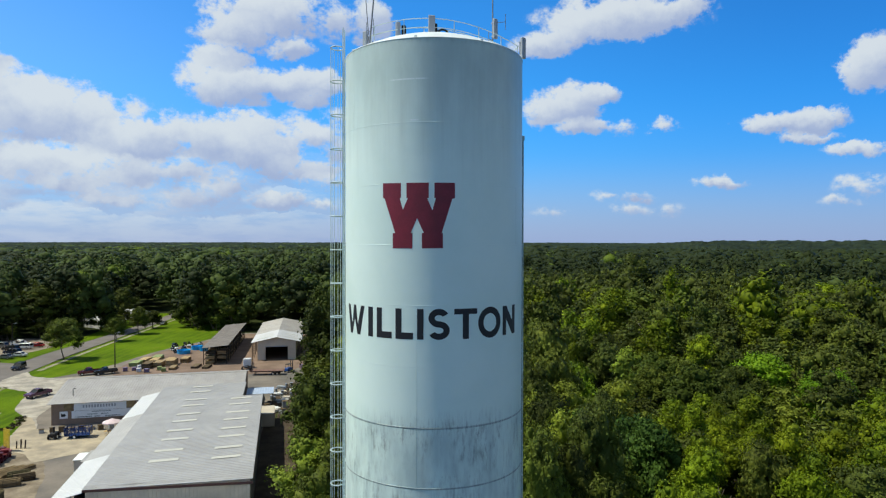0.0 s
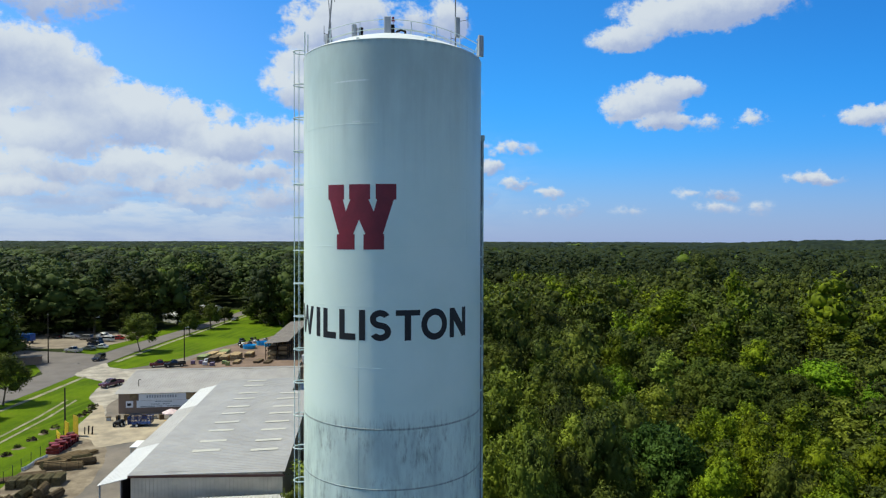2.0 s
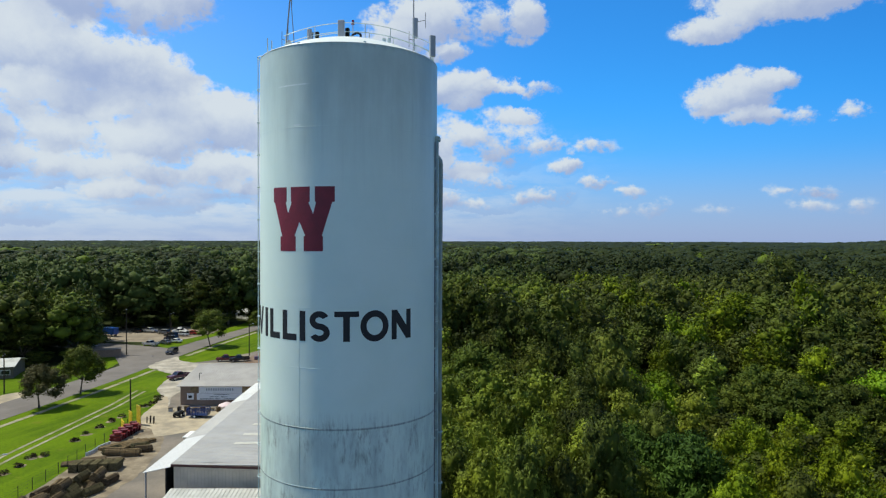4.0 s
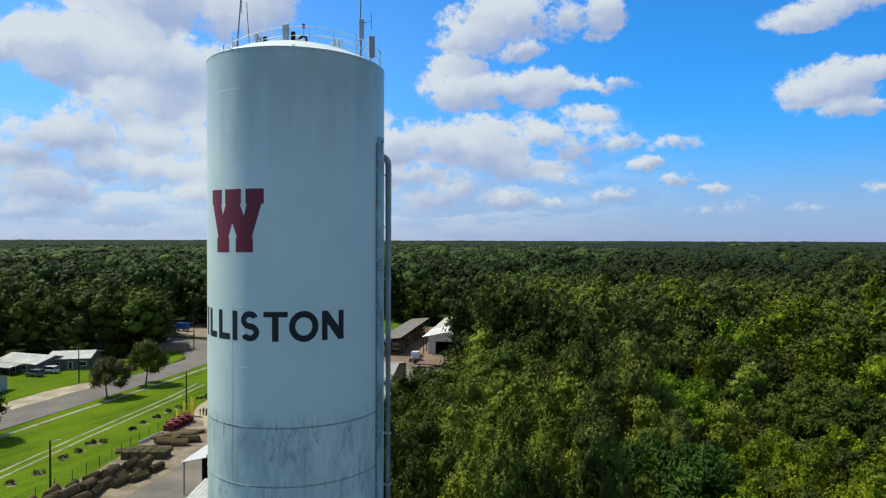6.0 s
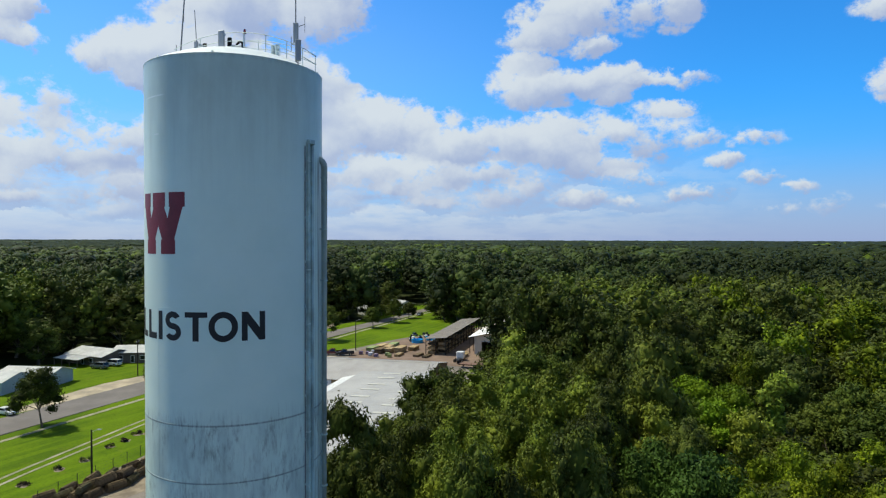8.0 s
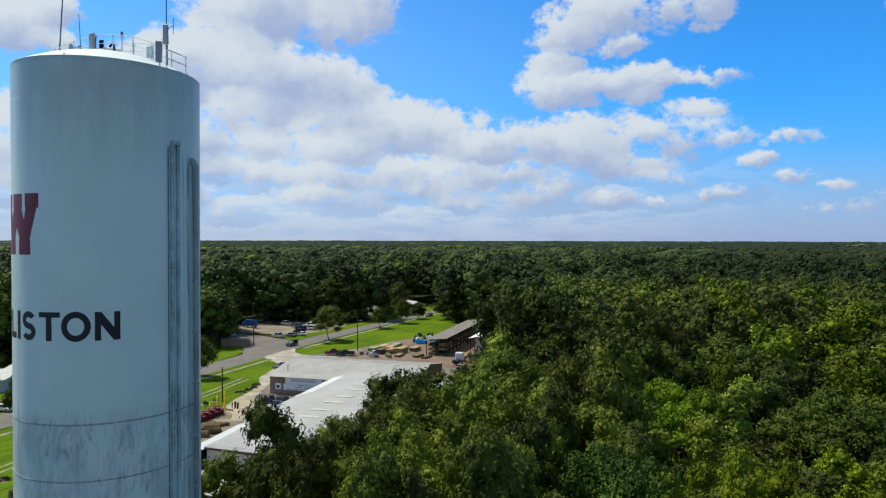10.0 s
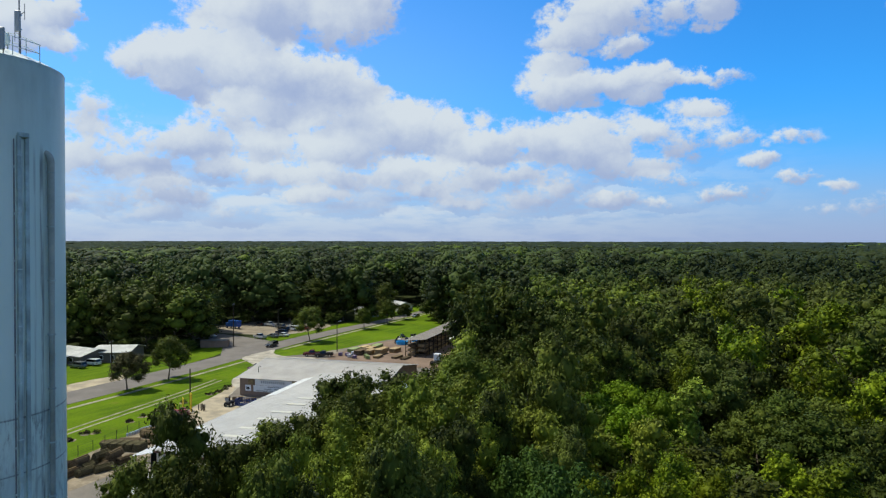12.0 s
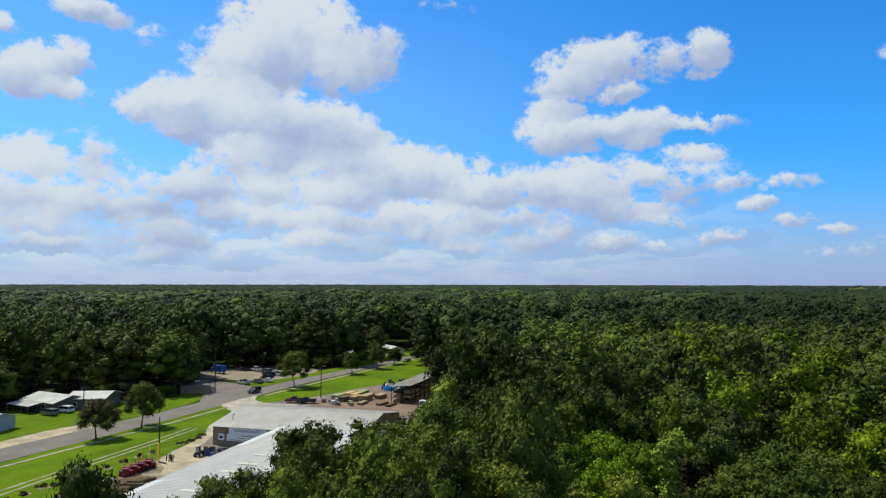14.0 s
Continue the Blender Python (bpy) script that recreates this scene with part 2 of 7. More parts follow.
def foliage(name, dark, light, tip, spread=0.34, rough_skin=0.0):
    """Leaves: each leaf differs from its neighbours, each tree from the next; light shines through."""
    m, gr, sh, out = fresh(name)
    leaf = gr.node("ShaderNodeNewGeometry").outputs["Random Per Island"]
    tree = gr.node("ShaderNodeObjectInfo").outputs["Random"]
    where = gr.node("ShaderNodeTexCoord").outputs["Object"]
    patch = gr.ramp(gr.noise(where, 0.45, 2.0, 0.5), 0.35, 0.7)
    col = gr.mix(gr.math("MULTIPLY_ADD", leaf, 0.36, gr.math("MULTIPLY", patch, 0.5)), rgb(dark), rgb(light))
    col = gr.mix(gr.ramp(leaf, 0.86, 1.0, 0.0, 0.35), col, rgb(tip))
    hs = gr.node("ShaderNodeHueSaturation")
    gr.wire(gr.ramp(tree, 0.0, 1.0, 0.494, 0.512), hs.inputs["Hue"])
    gr.wire(gr.ramp(gr.math("FRACT", gr.math("MULTIPLY", tree, 7.31)), 0.0, 1.0, 1 - spread, 1 + spread), hs.inputs["Value"])
    gr.wire(col, hs.inputs["Color"])
    gr.wire(hs.outputs[0], sh.inputs["Base Color"])
    sh.inputs["Roughness"].default_value = 0.6
    sh.inputs["Specular IOR Level"].default_value = 0.08
    if rough_skin:
        b = gr.node("ShaderNodeBump")
        b.inputs["Strength"].default_value, b.inputs["Distance"].default_value = rough_skin, 0.6
        gr.wire(gr.noise(where, 1.1, 3.0, 0.7), b.inputs["Height"])
        gr.wire(b.outputs[0], sh.inputs["Normal"])
    thin = gr.node("ShaderNodeBsdfTranslucent")
    gr.wire(hs.outputs[0], thin.inputs["Color"])
    both = gr.node("ShaderNodeMixShader")
    both.inputs[0].default_value = 0.09
    gr.wire(sh.outputs[0], both.inputs[1])
    gr.wire(thin.outputs[0], both.inputs[2])
    gr.wire(both.outputs[0], out.inputs[0])
    return m


LEAF_OAK = foliage("oak leaves", (0.029, 0.037, 0.008), (0.125, 0.152, 0.017), (0.17, 0.195, 0.038))
LEAF_DARK = foliage("dark oak leaves", (0.024, 0.031, 0.008), (0.10, 0.122, 0.016), (0.14, 0.155, 0.05))
LEAF_BRIGHT = foliage("young bright leaves", (0.040, 0.060, 0.005), (0.205, 0.258, 0.008), (0.31, 0.35, 0.02))
LEAF_VINE = foliage("vine leaves", (0.058, 0.076, 0.01), (0.215, 0.258, 0.024), (0.30, 0.33, 0.08))
LEAF_LUSH = foliage("lush vine leaves", (0.077, 0.138, 0.006), (0.154, 0.237, 0.009), (0.209, 0.286, 0.033))
LEAF_OLIVE = foliage("olive leaves", (0.042, 0.057, 0.008), (0.098, 0.124, 0.016), (0.15, 0.17, 0.036))
LEAF_DEEP = foliage("large deep green leaves", (0.031, 0.065, 0.013), (0.092, 0.167, 0.023), (0.130, 0.216, 0.043))
FAR_OAK = foliage("distant oak leaves", (0.054, 0.071, 0.018), (0.108, 0.137, 0.028), (0.068, 0.093, 0.020), 0.3, 0.5)
# dark oaks; also holds the cloud shade painted into the north-east wood
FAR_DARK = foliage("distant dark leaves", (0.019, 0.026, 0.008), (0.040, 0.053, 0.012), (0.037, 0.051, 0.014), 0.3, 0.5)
FAR_BRIGHT = foliage("distant bright leaves", (0.06, 0.085, 0.010), (0.12, 0.16, 0.015), (0.12, 0.16, 0.02), 0.3, 0.5)
BARK = plain("grey bark", (0.16, 0.13, 0.10), 0.9, vary=0.4, scale=3, fine=20, bump=0.6)
STEEL_ROOF = plain("galvanised roof sheet", (0.36, 0.35, 0.34), 0.5, 0.1, vary=0.12, scale=0.25, fine=4, bump=0.05)
WHITE_ROOF = plain("white painted roof sheet", (0.54, 0.54, 0.54), 0.4, vary=0.06, scale=0.4)
GREY_ROOF = plain("weathered light grey roof sheet", (0.36, 0.335, 0.305), 0.55, 0.1, vary=0.14, scale=0.3, fine=5)
RUST_ROOF = plain("weathered brownish roof sheet", (0.20, 0.175, 0.155), 0.7, 0.1, vary=0.25, scale=0.4, fine=5)
PALE_ROOF = plain("weathered pale roof sheet", (0.50, 0.50, 0.48), 0.5, vary=0.2, scale=0.5)
SKYLIGHT = plain("fibreglass skylight sheet", (0.50, 0.48, 0.41), 0.5, vary=0.08)
TAN_WALL = plain("tan metal siding", (0.60, 0.53, 0.42), 0.6, vary=0.14, scale=0.5)
BROWN_WALL = plain("brown painted block wall", (0.25, 0.17, 0.12), 0.8, vary=0.15, scale=0.6)
GREY_WALL = plain("grey metal siding", (0.36, 0.36, 0.35), 0.5, 0.2, vary=0.12, scale=0.5)
CREAM_WALL = plain("cream metal siding", (0.52, 0.46, 0.36), 0.6, vary=0.1, scale=0.5)
WHITE_WALL = plain("white house siding", (0.70, 0.70, 0.68), 0.6, vary=0.08)
BLUE_WALL = plain("pale blue grey siding", (0.36, 0.42, 0.48), 0.6, vary=0.08)
# the deep shade of trees and eaves is put into this wall colour
SHADED_WALL = plain("shade-darkened house siding", (0.13, 0.105, 0.085), 0.8, vary=0.2, scale=0.6)
DARK_TRIM = plain("dark red brown trim", (0.09, 0.035, 0.03), 0.6)
DARK = plain("dark opening", (0.015, 0.015, 0.017), 0.8, vary=0.3)
WHITE_PAINT = plain("white sign paint", (0.78, 0.78, 0.76), 0.5, vary=0.05)
GREY_PAINT = plain("grey paint", (0.32, 0.34, 0.35), 0.5, vary=0.1)
GREEN_INK = plain("dark green ink", (0.03, 0.07, 0.05), 0.6)
TIMBER = plain("raw lumber", (0.32, 0.225, 0.105), 0.8, vary=0.35, scale=2, own=0.5)
OLD_TIMBER = plain("weathered timber posts", (0.125, 0.093, 0.058), 0.9, vary=0.3, scale=2, own=0.3)
DARK_WOOD = plain("creosoted pole wood", (0.055, 0.045, 0.035), 0.9, vary=0.3)
BLUE_TARP = plain("bright blue tarpaulin", (0.02, 0.32, 0.62), 0.5, vary=0.12, scale=1)
YELLOW = plain("yellow painted board", (0.62, 0.44, 0.02), 0.5)
CHROME = plain("bare steel", (0.55, 0.55, 0.56), 0.35, 0.8, vary=0.08)
RUBBER = plain("black rubber", (0.02, 0.02, 0.02), 0.85)
GLASS = plain("dark tinted glass", (0.015, 0.018, 0.02), 0.08, vary=0.05, bump=0.0)


# ---------------------------------------------------------------- mesh helpers
def link_mesh(name, verts, faces, material, parent=None, label="", smooth=False):
    me = bpy.data.meshes.new(name)
    me.from_pydata([tuple(v) for v in verts], [], faces)
    if smooth:
        me.shade_smooth()
    me.materials.append(material)
    ob = new(name, me)
    if parent is not None:
        ob.parent = parent
    if label:
        tagged(ob, label)
    return ob


def part(name, bm, material, parent=None, label="", smooth=False):
    """Links a bmesh as one mesh object under a thing or a part."""
    me = bpy.data.meshes.new(name)
    bm.normal_update()
    bm.to_mesh(me)
    bm.free()
    if smooth:
        me.shade_smooth()
    me.materials.append(material)
    ob = new(name, me)
    if parent is not None:
        ob.parent = parent
    if label:
        tagged(ob, label)
    return ob


def thing(name, m, label, category, group="", kind=""):
    ob = new(name)
    ob.empty_display_size = 0.3
    ob.matrix_basis = m
    return tagged(ob, label, category, group, kind)


def box(bm, x0, x1, y0, y1, z0, z1, bevel=0.0):
    r = bmesh.ops.create_cube(bm, size=1.0)
    for v in r["verts"]:
        v.co = Vector(((x0 + x1) / 2 + v.co.x * (x1 - x0), (y0 + y1) / 2 + v.co.y * (y1 - y0), (z0 + z1) / 2 + v.co.z * (z1 - z0)))
    if bevel:
        edges = list({e for v in r["verts"] for e in v.link_edges})
        bmesh.ops.bevel(bm, geom=edges, offset=bevel, segments=1, affect="EDGES")
    return bm


def boxed(*a, bevel=0.0):
    return box(bmesh.new(), *a, bevel=bevel)


def prism(bm, profile, y0, y1, axis="y"):
    """A closed profile of (a, z) drawn along an axis."""
    def at(a, z, s):
        return (a, s, z) if axis == "y" else (s, a, z)
    lo = [bm.verts.new(at(a, z, y0)) for a, z in profile]
    hi = [bm.verts.new(at(a, z, y1)) for a, z in profile]
    n = len(profile)
    for i in range(n):
        bm.faces.new((lo[i], lo[(i + 1) % n], hi[(i + 1) % n], hi[i]))
    bm.faces.new(lo[::-1])
    bm.faces.new(hi)
    bmesh.ops.recalc_face_normals(bm, faces=bm.faces)
    return bm


def rod(bm, a, b, r0, r1=None, sides=8):
    """A tapered rod between two points."""
    a, b = Vector(a), Vector(b)
    r1 = r0 if r1 is None else r1
    q = (b - a).to_track_quat("Z", "Y")
    rings = []
    for p, r in ((a, r0), (b, r1)):
        rings.append([bm.verts.new(p + q @ Vector((r * math.cos(k * math.tau / sides), r * math.sin(k * math.tau / sides), 0))) for k in range(sides)])
    for k in range(sides):
        bm.faces.new((rings[0][k], rings[0][(k + 1) % sides], rings[1][(k + 1) % sides], rings[1][k]))
    bm.faces.new(rings[0][::-1])
    bm.faces.new(rings[1])
    return bm


def tube(bm, points, r, sides=8, closed=False):
    """A round tube through points."""
    pts = [Vector(p) for p in points]
    n = len(pts)
    rings = []
    for i, p in enumerate(pts):
        nxt = pts[(i + 1) % n] if closed or i + 1 < n else p
        prv = pts[i - 1] if closed or i else p
        q = (nxt - prv).to_track_quat("Z", "Y")
        rings.append([bm.verts.new(p + q @ Vector((r * math.cos(k * math.tau / sides), r * math.sin(k * math.tau / sides), 0))) for k in range(sides)])
    for i in range(n if closed else n - 1):
        a, b = rings[i], rings[(i + 1) % n]
        for k in range(sides):
            bm.faces.new((a[k], a[(k + 1) % sides], b[(k + 1) % sides], b[k]))
    if not closed:
        bm.faces.new(rings[0][::-1])
        bm.faces.new(rings[-1])
    return bm


# ---------------------------------------------------------------- ground, road and yard
def turf():
    """Mown grass: broad drier and lusher patches, mowing swaths, bare spots."""
    m, gr, sh, out = fresh("mown grass")
    where = gr.node("ShaderNodeTexCoord").outputs["Object"]
    broad = gr.noise(where, 0.07, 5.0, 0.62)
    swath = gr.noise(gr.mapped(where, (1.0, 0.06, 1), turn=(0, 0, radians(-10))), 0.55, 3.0, 0.5)
    fine = gr.noise(where, 2.4, 4.0, 0.7)
    col = gr.mix(gr.ramp(broad, 0.34, 0.66), rgb((0.058, 0.104, 0.004)), rgb((0.104, 0.165, 0.004)))
    col = gr.mix(gr.math("MULTIPLY", gr.ramp(swath, 0.45, 0.62), 0.55), col, rgb((0.122, 0.190, 0.005)))
    col = gr.mix(gr.math("MULTIPLY", gr.ramp(gr.noise(where, 0.22, 5.0, 0.65), 0.56, 0.72), 0.6), col, rgb((0.150, 0.150, 0.022)))
    col = gr.mix(gr.math("MULTIPLY", gr.ramp(fine, 0.42, 0.75), 0.55), col, rgb((0.030, 0.056, 0.004)))
    gr.wire(col, sh.inputs["Base Color"])
    sh.inputs["Roughness"].default_value, sh.inputs["Specular IOR Level"].default_value = 0.95, 0.06
    b = gr.node("ShaderNodeBump")
    b.inputs["Strength"].default_value, b.inputs["Distance"].default_value = 0.6, 0.03
    gr.wire(fine, b.inputs["Height"])
    gr.wire(b.outputs[0], sh.inputs["Normal"])
    return m


GRASS = turf()
LITTER = plain("forest floor", (0.035, 0.045, 0.015), 0.95, vary=0.4, scale=0.1, fine=2.0)
ASPHALT = plain("worn asphalt", (0.175, 0.158, 0.148), 0.9, vary=0.16, scale=0.15, fine=8, bump=0.3)
CONCRETE = plain("dusty concrete", (0.40, 0.36, 0.30), 0.9, vary=0.3, scale=0.3, fine=2.5, second=(0.24, 0.22, 0.19))
GRAVEL = plain("yard gravel and asphalt", (0.21, 0.18, 0.15), 0.95, vary=0.28, scale=0.1, fine=5, bump=0.5, second=(0.13, 0.12, 0.11))
DIRT = plain("reddish dirt", (0.21, 0.15, 0.115), 0.95, vary=0.25, scale=0.15, fine=5)
SAND = plain("pale sandy dirt", (0.40, 0.335, 0.24), 0.95, vary=0.25, scale=0.25, fine=3, second=(0.26, 0.225, 0.175))
BARKY = plain("bark-strewn sandy ground", (0.26, 0.215, 0.155), 0.95, vary=0.3, scale=0.4, fine=3, second=(0.15, 0.12, 0.09))
WORN = plain("weathered overgrown concrete", (0.30, 0.27, 0.20), 0.95, vary=0.3, scale=0.35, fine=3, second=(0.16, 0.17, 0.08))
LOT = plain("dusty car park gravel", (0.25, 0.21, 0.165), 0.95, vary=0.25, scale=0.2, fine=4)


def soften(outline, seed):
    """Rounds the corners of an outline and frays its edge, as grass and loose ground do."""
    pts = [Vector(p) for p in outline]
    for turn in range(2):
        pts = [p for a, b in zip(pts, pts[1:] + pts[:1]) for p in (a.lerp(b, 0.2 + 0.05 * turn), a.lerp(b, 0.8 - 0.05 * turn))]
    out, rnd = [], random.Random(seed)
    for a, b in zip(pts, pts[1:] + pts[:1]):
        n = max(1, min(60, int((b - a).length / 1.2)))
        for k in range(n):
            p = a.lerp(b, k / n)
            w = 0.28 * noise.noise(Vector((p.x * 0.5, p.y * 0.5, seed))) + rnd.uniform(-0.09, 0.09)
            out.append((p.x + w, p.y + w * 0.7))
    return out


def sheet(name, outline, z, material, label, category, name_kind="structure", loose=False):
    """A flat piece of ground with a thin edge."""
    bm = bmesh.new()
    if loose:
        outline = soften(outline, len(label))
    vs = [bm.verts.new((x, y, z)) for x, y in outline]
    f = bm.faces.new(vs)
    f.normal_update()
    if f.normal.z < 0:
        f.normal_flip()
    e = bmesh.ops.extrude_face_region(bm, geom=[f])
    for v in e["geom"]:
        if isinstance(v, bmesh.types.BMVert):
            v.co.z -= 0.3
    bmesh.ops.recalc_face_normals(bm, faces=bm.faces)
    bmesh.ops.triangulate(bm, faces=bm.faces)
    return tagged(part(name, bm, material), label, category, kind=name_kind)


def ribbon(name, line, z, material, label, category):
    """A strip between two edges, given as rows of y, x of one edge, x of the other."""
    return sheet(name, [(a, y) for y, a, b in line] + [(b, y) for y, a, b in reversed(line)], z, material, label, category)


def ground_sheet():
    bm = bmesh.new()
    ring = [0.0, 60, 150, 300, 700, 1600, 3200, 4900]
    sides = 48
    last = None
    for r in ring:
        if r == 0:
            cur = [bm.verts.new((0, 100, 0))]
        else:
            cur = [bm.verts.new((r * math.cos(k * math.tau / sides), 100 + r * math.sin(k * math.tau / sides), 0)) for k in range(sides)]
        if last is not None:
            for k in range(sides):
                j = (k + 1) % sides
                if len(last) == 1:
                    bm.faces.new((last[0], cur[k], cur[j]))
                else:
                    bm.faces.new((last[k], cur[k], cur[j], last[j]))
        last = cur
    bmesh.ops.recalc_face_normals(bm, faces=bm.faces)
    return tagged(part("ground", bm, LITTER), "dark leaf-littered woodland ground reaching to the horizon", "ground", kind="structure")


ground_sheet()
LAWN = [(-50, 20), (-86, 20), (-91, 60), (-96, 108), (-104, 160), (-108, 193), (-112, 240), (-116, 275), (-121, 330), (-100, 330), (-82, 262),
        (-72, 240), (-70, 180), (-70, 120), (-57, 84), (-45, 60)]
sheet("lawn", LAWN, 0.03, GRASS, "bright green mown lawn between the road and the yard", "lawn", loose=True)
sheet("lawn", [(-100, 20), (-104, 81), (-106, 108), (-109, 135), (-113, 152), (-122, 165), (-129, 160), (-127, 150), (-134, 124), (-152, 118), (-150, 60), (-140, 20)], 0.03, GRASS,
      "green lawn round the houses across the road", "lawn", loose=True)
sheet("lawn", [(-116, 176), (-117, 193), (-119, 240), (-121, 275), (-123, 304), (-140, 302), (-148, 282), (-136, 263), (-125, 240), (-125, 205), (-123, 190), (-132, 182)], 0.028, GRASS,
      "green lawn beside the car park", "lawn", loose=True)
YARD = [(-106, 169), (-104.5, 152), (-95.5, 147.5), (-90.5, 145.4), (-86.2, 134.5), (-83.3, 129.1), (-79.2, 125.8), (-75.0, 118.0), (-73.0, 112.4), (-69.6, 104.5), (-66.6, 97.3), (-64.4, 86.8), (-62.2, 80.8), (-60, 71.5), (-57, 56), (-52, 40), (-14, 40),
        (-18, 80), (-30, 150), (-35, 190), (-40, 240), (-76, 240), (-80, 215), (-86, 200), (-88.5, 173), (-95, 158.5), (-101, 161.5)]
sheet("yard", YARD, 0.05, GRAVEL, "grey gravel and asphalt builders' yard", "yard", loose=True)
sheet("yard_apron", [(-106, 169), (-104.5, 152), (-95.5, 147.5), (-90.5, 145.4), (-86.2, 134.5), (-83.3, 129.1), (-79.2, 125.8), (-75.0, 118.0), (-73.0, 112.4), (-69.6, 105.5), (-66, 108), (-72, 118), (-77, 126), (-81, 150), (-84, 164), (-93, 159.4), (-101, 161.8)], 0.07, CONCRETE,
      "pale dusty concrete drive from the road to the shop", "driveway", loose=True)
sheet("dirt_yard", [(-79, 160), (-60, 163), (-33, 168), (-42, 238), (-74, 238), (-79, 212), (-85, 198), (-85, 170)], 0.075, DIRT, "reddish packed dirt between the sheds", "yard", loose=True)
ROAD = [(10, -87, -98), (60, -91.5, -102), (81, -93.6, -104), (108, -96.2, -106.3), (135, -99.6, -109), (160, -104, -113), (193, -108.7, -117),
        (240, -112.5, -118.6), (275, -115.3, -121.3), (330, -121, -127), (420, -132, -138)]
ribbon("road", ROAD, 0.06, ASPHALT, "worn grey asphalt road between the lawns", "road")
sheet("side_street", [(-110, 150), (-113, 178), (-124, 181), (-172, 186), (-172, 176), (-128, 168)], 0.062, ASPHALT, "short grey asphalt side street to the car park", "road")
sheet("car_park", [(-124, 190), (-122, 210), (-126, 224), (-160, 226), (-166, 192), (-150, 184)], 0.05, LOT, "sandy gravel car park under the trees", "car park", loose=True)
WALKWAY = [(20, -84, -85.3), (78.6, -89.1, -90.2), (104.8, -92.2, -93.3), (129, -95.1, -96.2), (150, -98.4, -99.5)]
ribbon("sidewalk", WALKWAY, 0.07, WORN, "narrow pale concrete sidewalk through the lawn", "sidewalk")
ribbon("sidewalk", [(169, -102.6, -104), (200, -106.1, -107.4), (240, -109.6, -110.9), (280, -112.8, -114)], 0.07, WORN,
       "narrow pale concrete sidewalk through the lawn", "sidewalk")
for off in (-1.0, 1.0):
    ribbon("wheel_track", [(y, x + off - 0.3, x + off + 0.3) for y, x in ((20, -59), (66.5, -71.6), (87.6, -76.8), (115, -82.6), (128, -86.3))], 0.06, WORN,
           "pale worn wheel track in the grass", "track")
sheet("verge", [(-104.2, 84), (-106.4, 108), (-107.2, 119), (-112.5, 121), (-113.5, 108), (-110.5, 95), (-108, 82)], 0.055, SAND, "pale sandy verge beside the road", "verge", loose=True)
sheet("post_yard", [(-66.8, 97.6), (-64.4, 86.8), (-62.2, 80.8), (-60, 71.8), (-57, 56), (-50, 58), (-49, 70), (-51, 84), (-56, 95), (-62, 103.5), (-69, 104)], 0.06, BARKY, "brown bark-strewn dirt under the post bundles", "yard", loose=True)
sheet("sandy_drive", [(-79.2, 125.8), (-75.0, 118.0), (-73.0, 112.4), (-69.2, 104.5), (-64.6, 103.5), (-60.7, 98.8), (-57, 103), (-50, 108), (-48, 114), (-60, 117), (-71, 116), (-76, 124)], 0.075, SAND,
      "pale sandy wheel-marked ground before the shop", "driveway", loose=True)
SOIL = plain("dark brown soil", (0.075, 0.058, 0.042), 0.95, vary=0.35, scale=0.3, fine=3)
sheet("soil_strip", [(-20.5, 70), (-15, 74), (-20, 100), (-27, 152), (-32, 160), (-36, 150), (-31, 118)], 0.065, SOIL, "dark soil strip between the warehouse and the trees", "yard", loose=True)


# ---------------------------------------------------------------- water tower
FOOT = -2.02      # the ground, in the tower's own measure
ON_TOWER = Matrix.Translation((1.436, 32.831, 1.889)) @ Matrix.Scale(0.94444, 4)
RADIUS, RIM = 4.57, 43.2


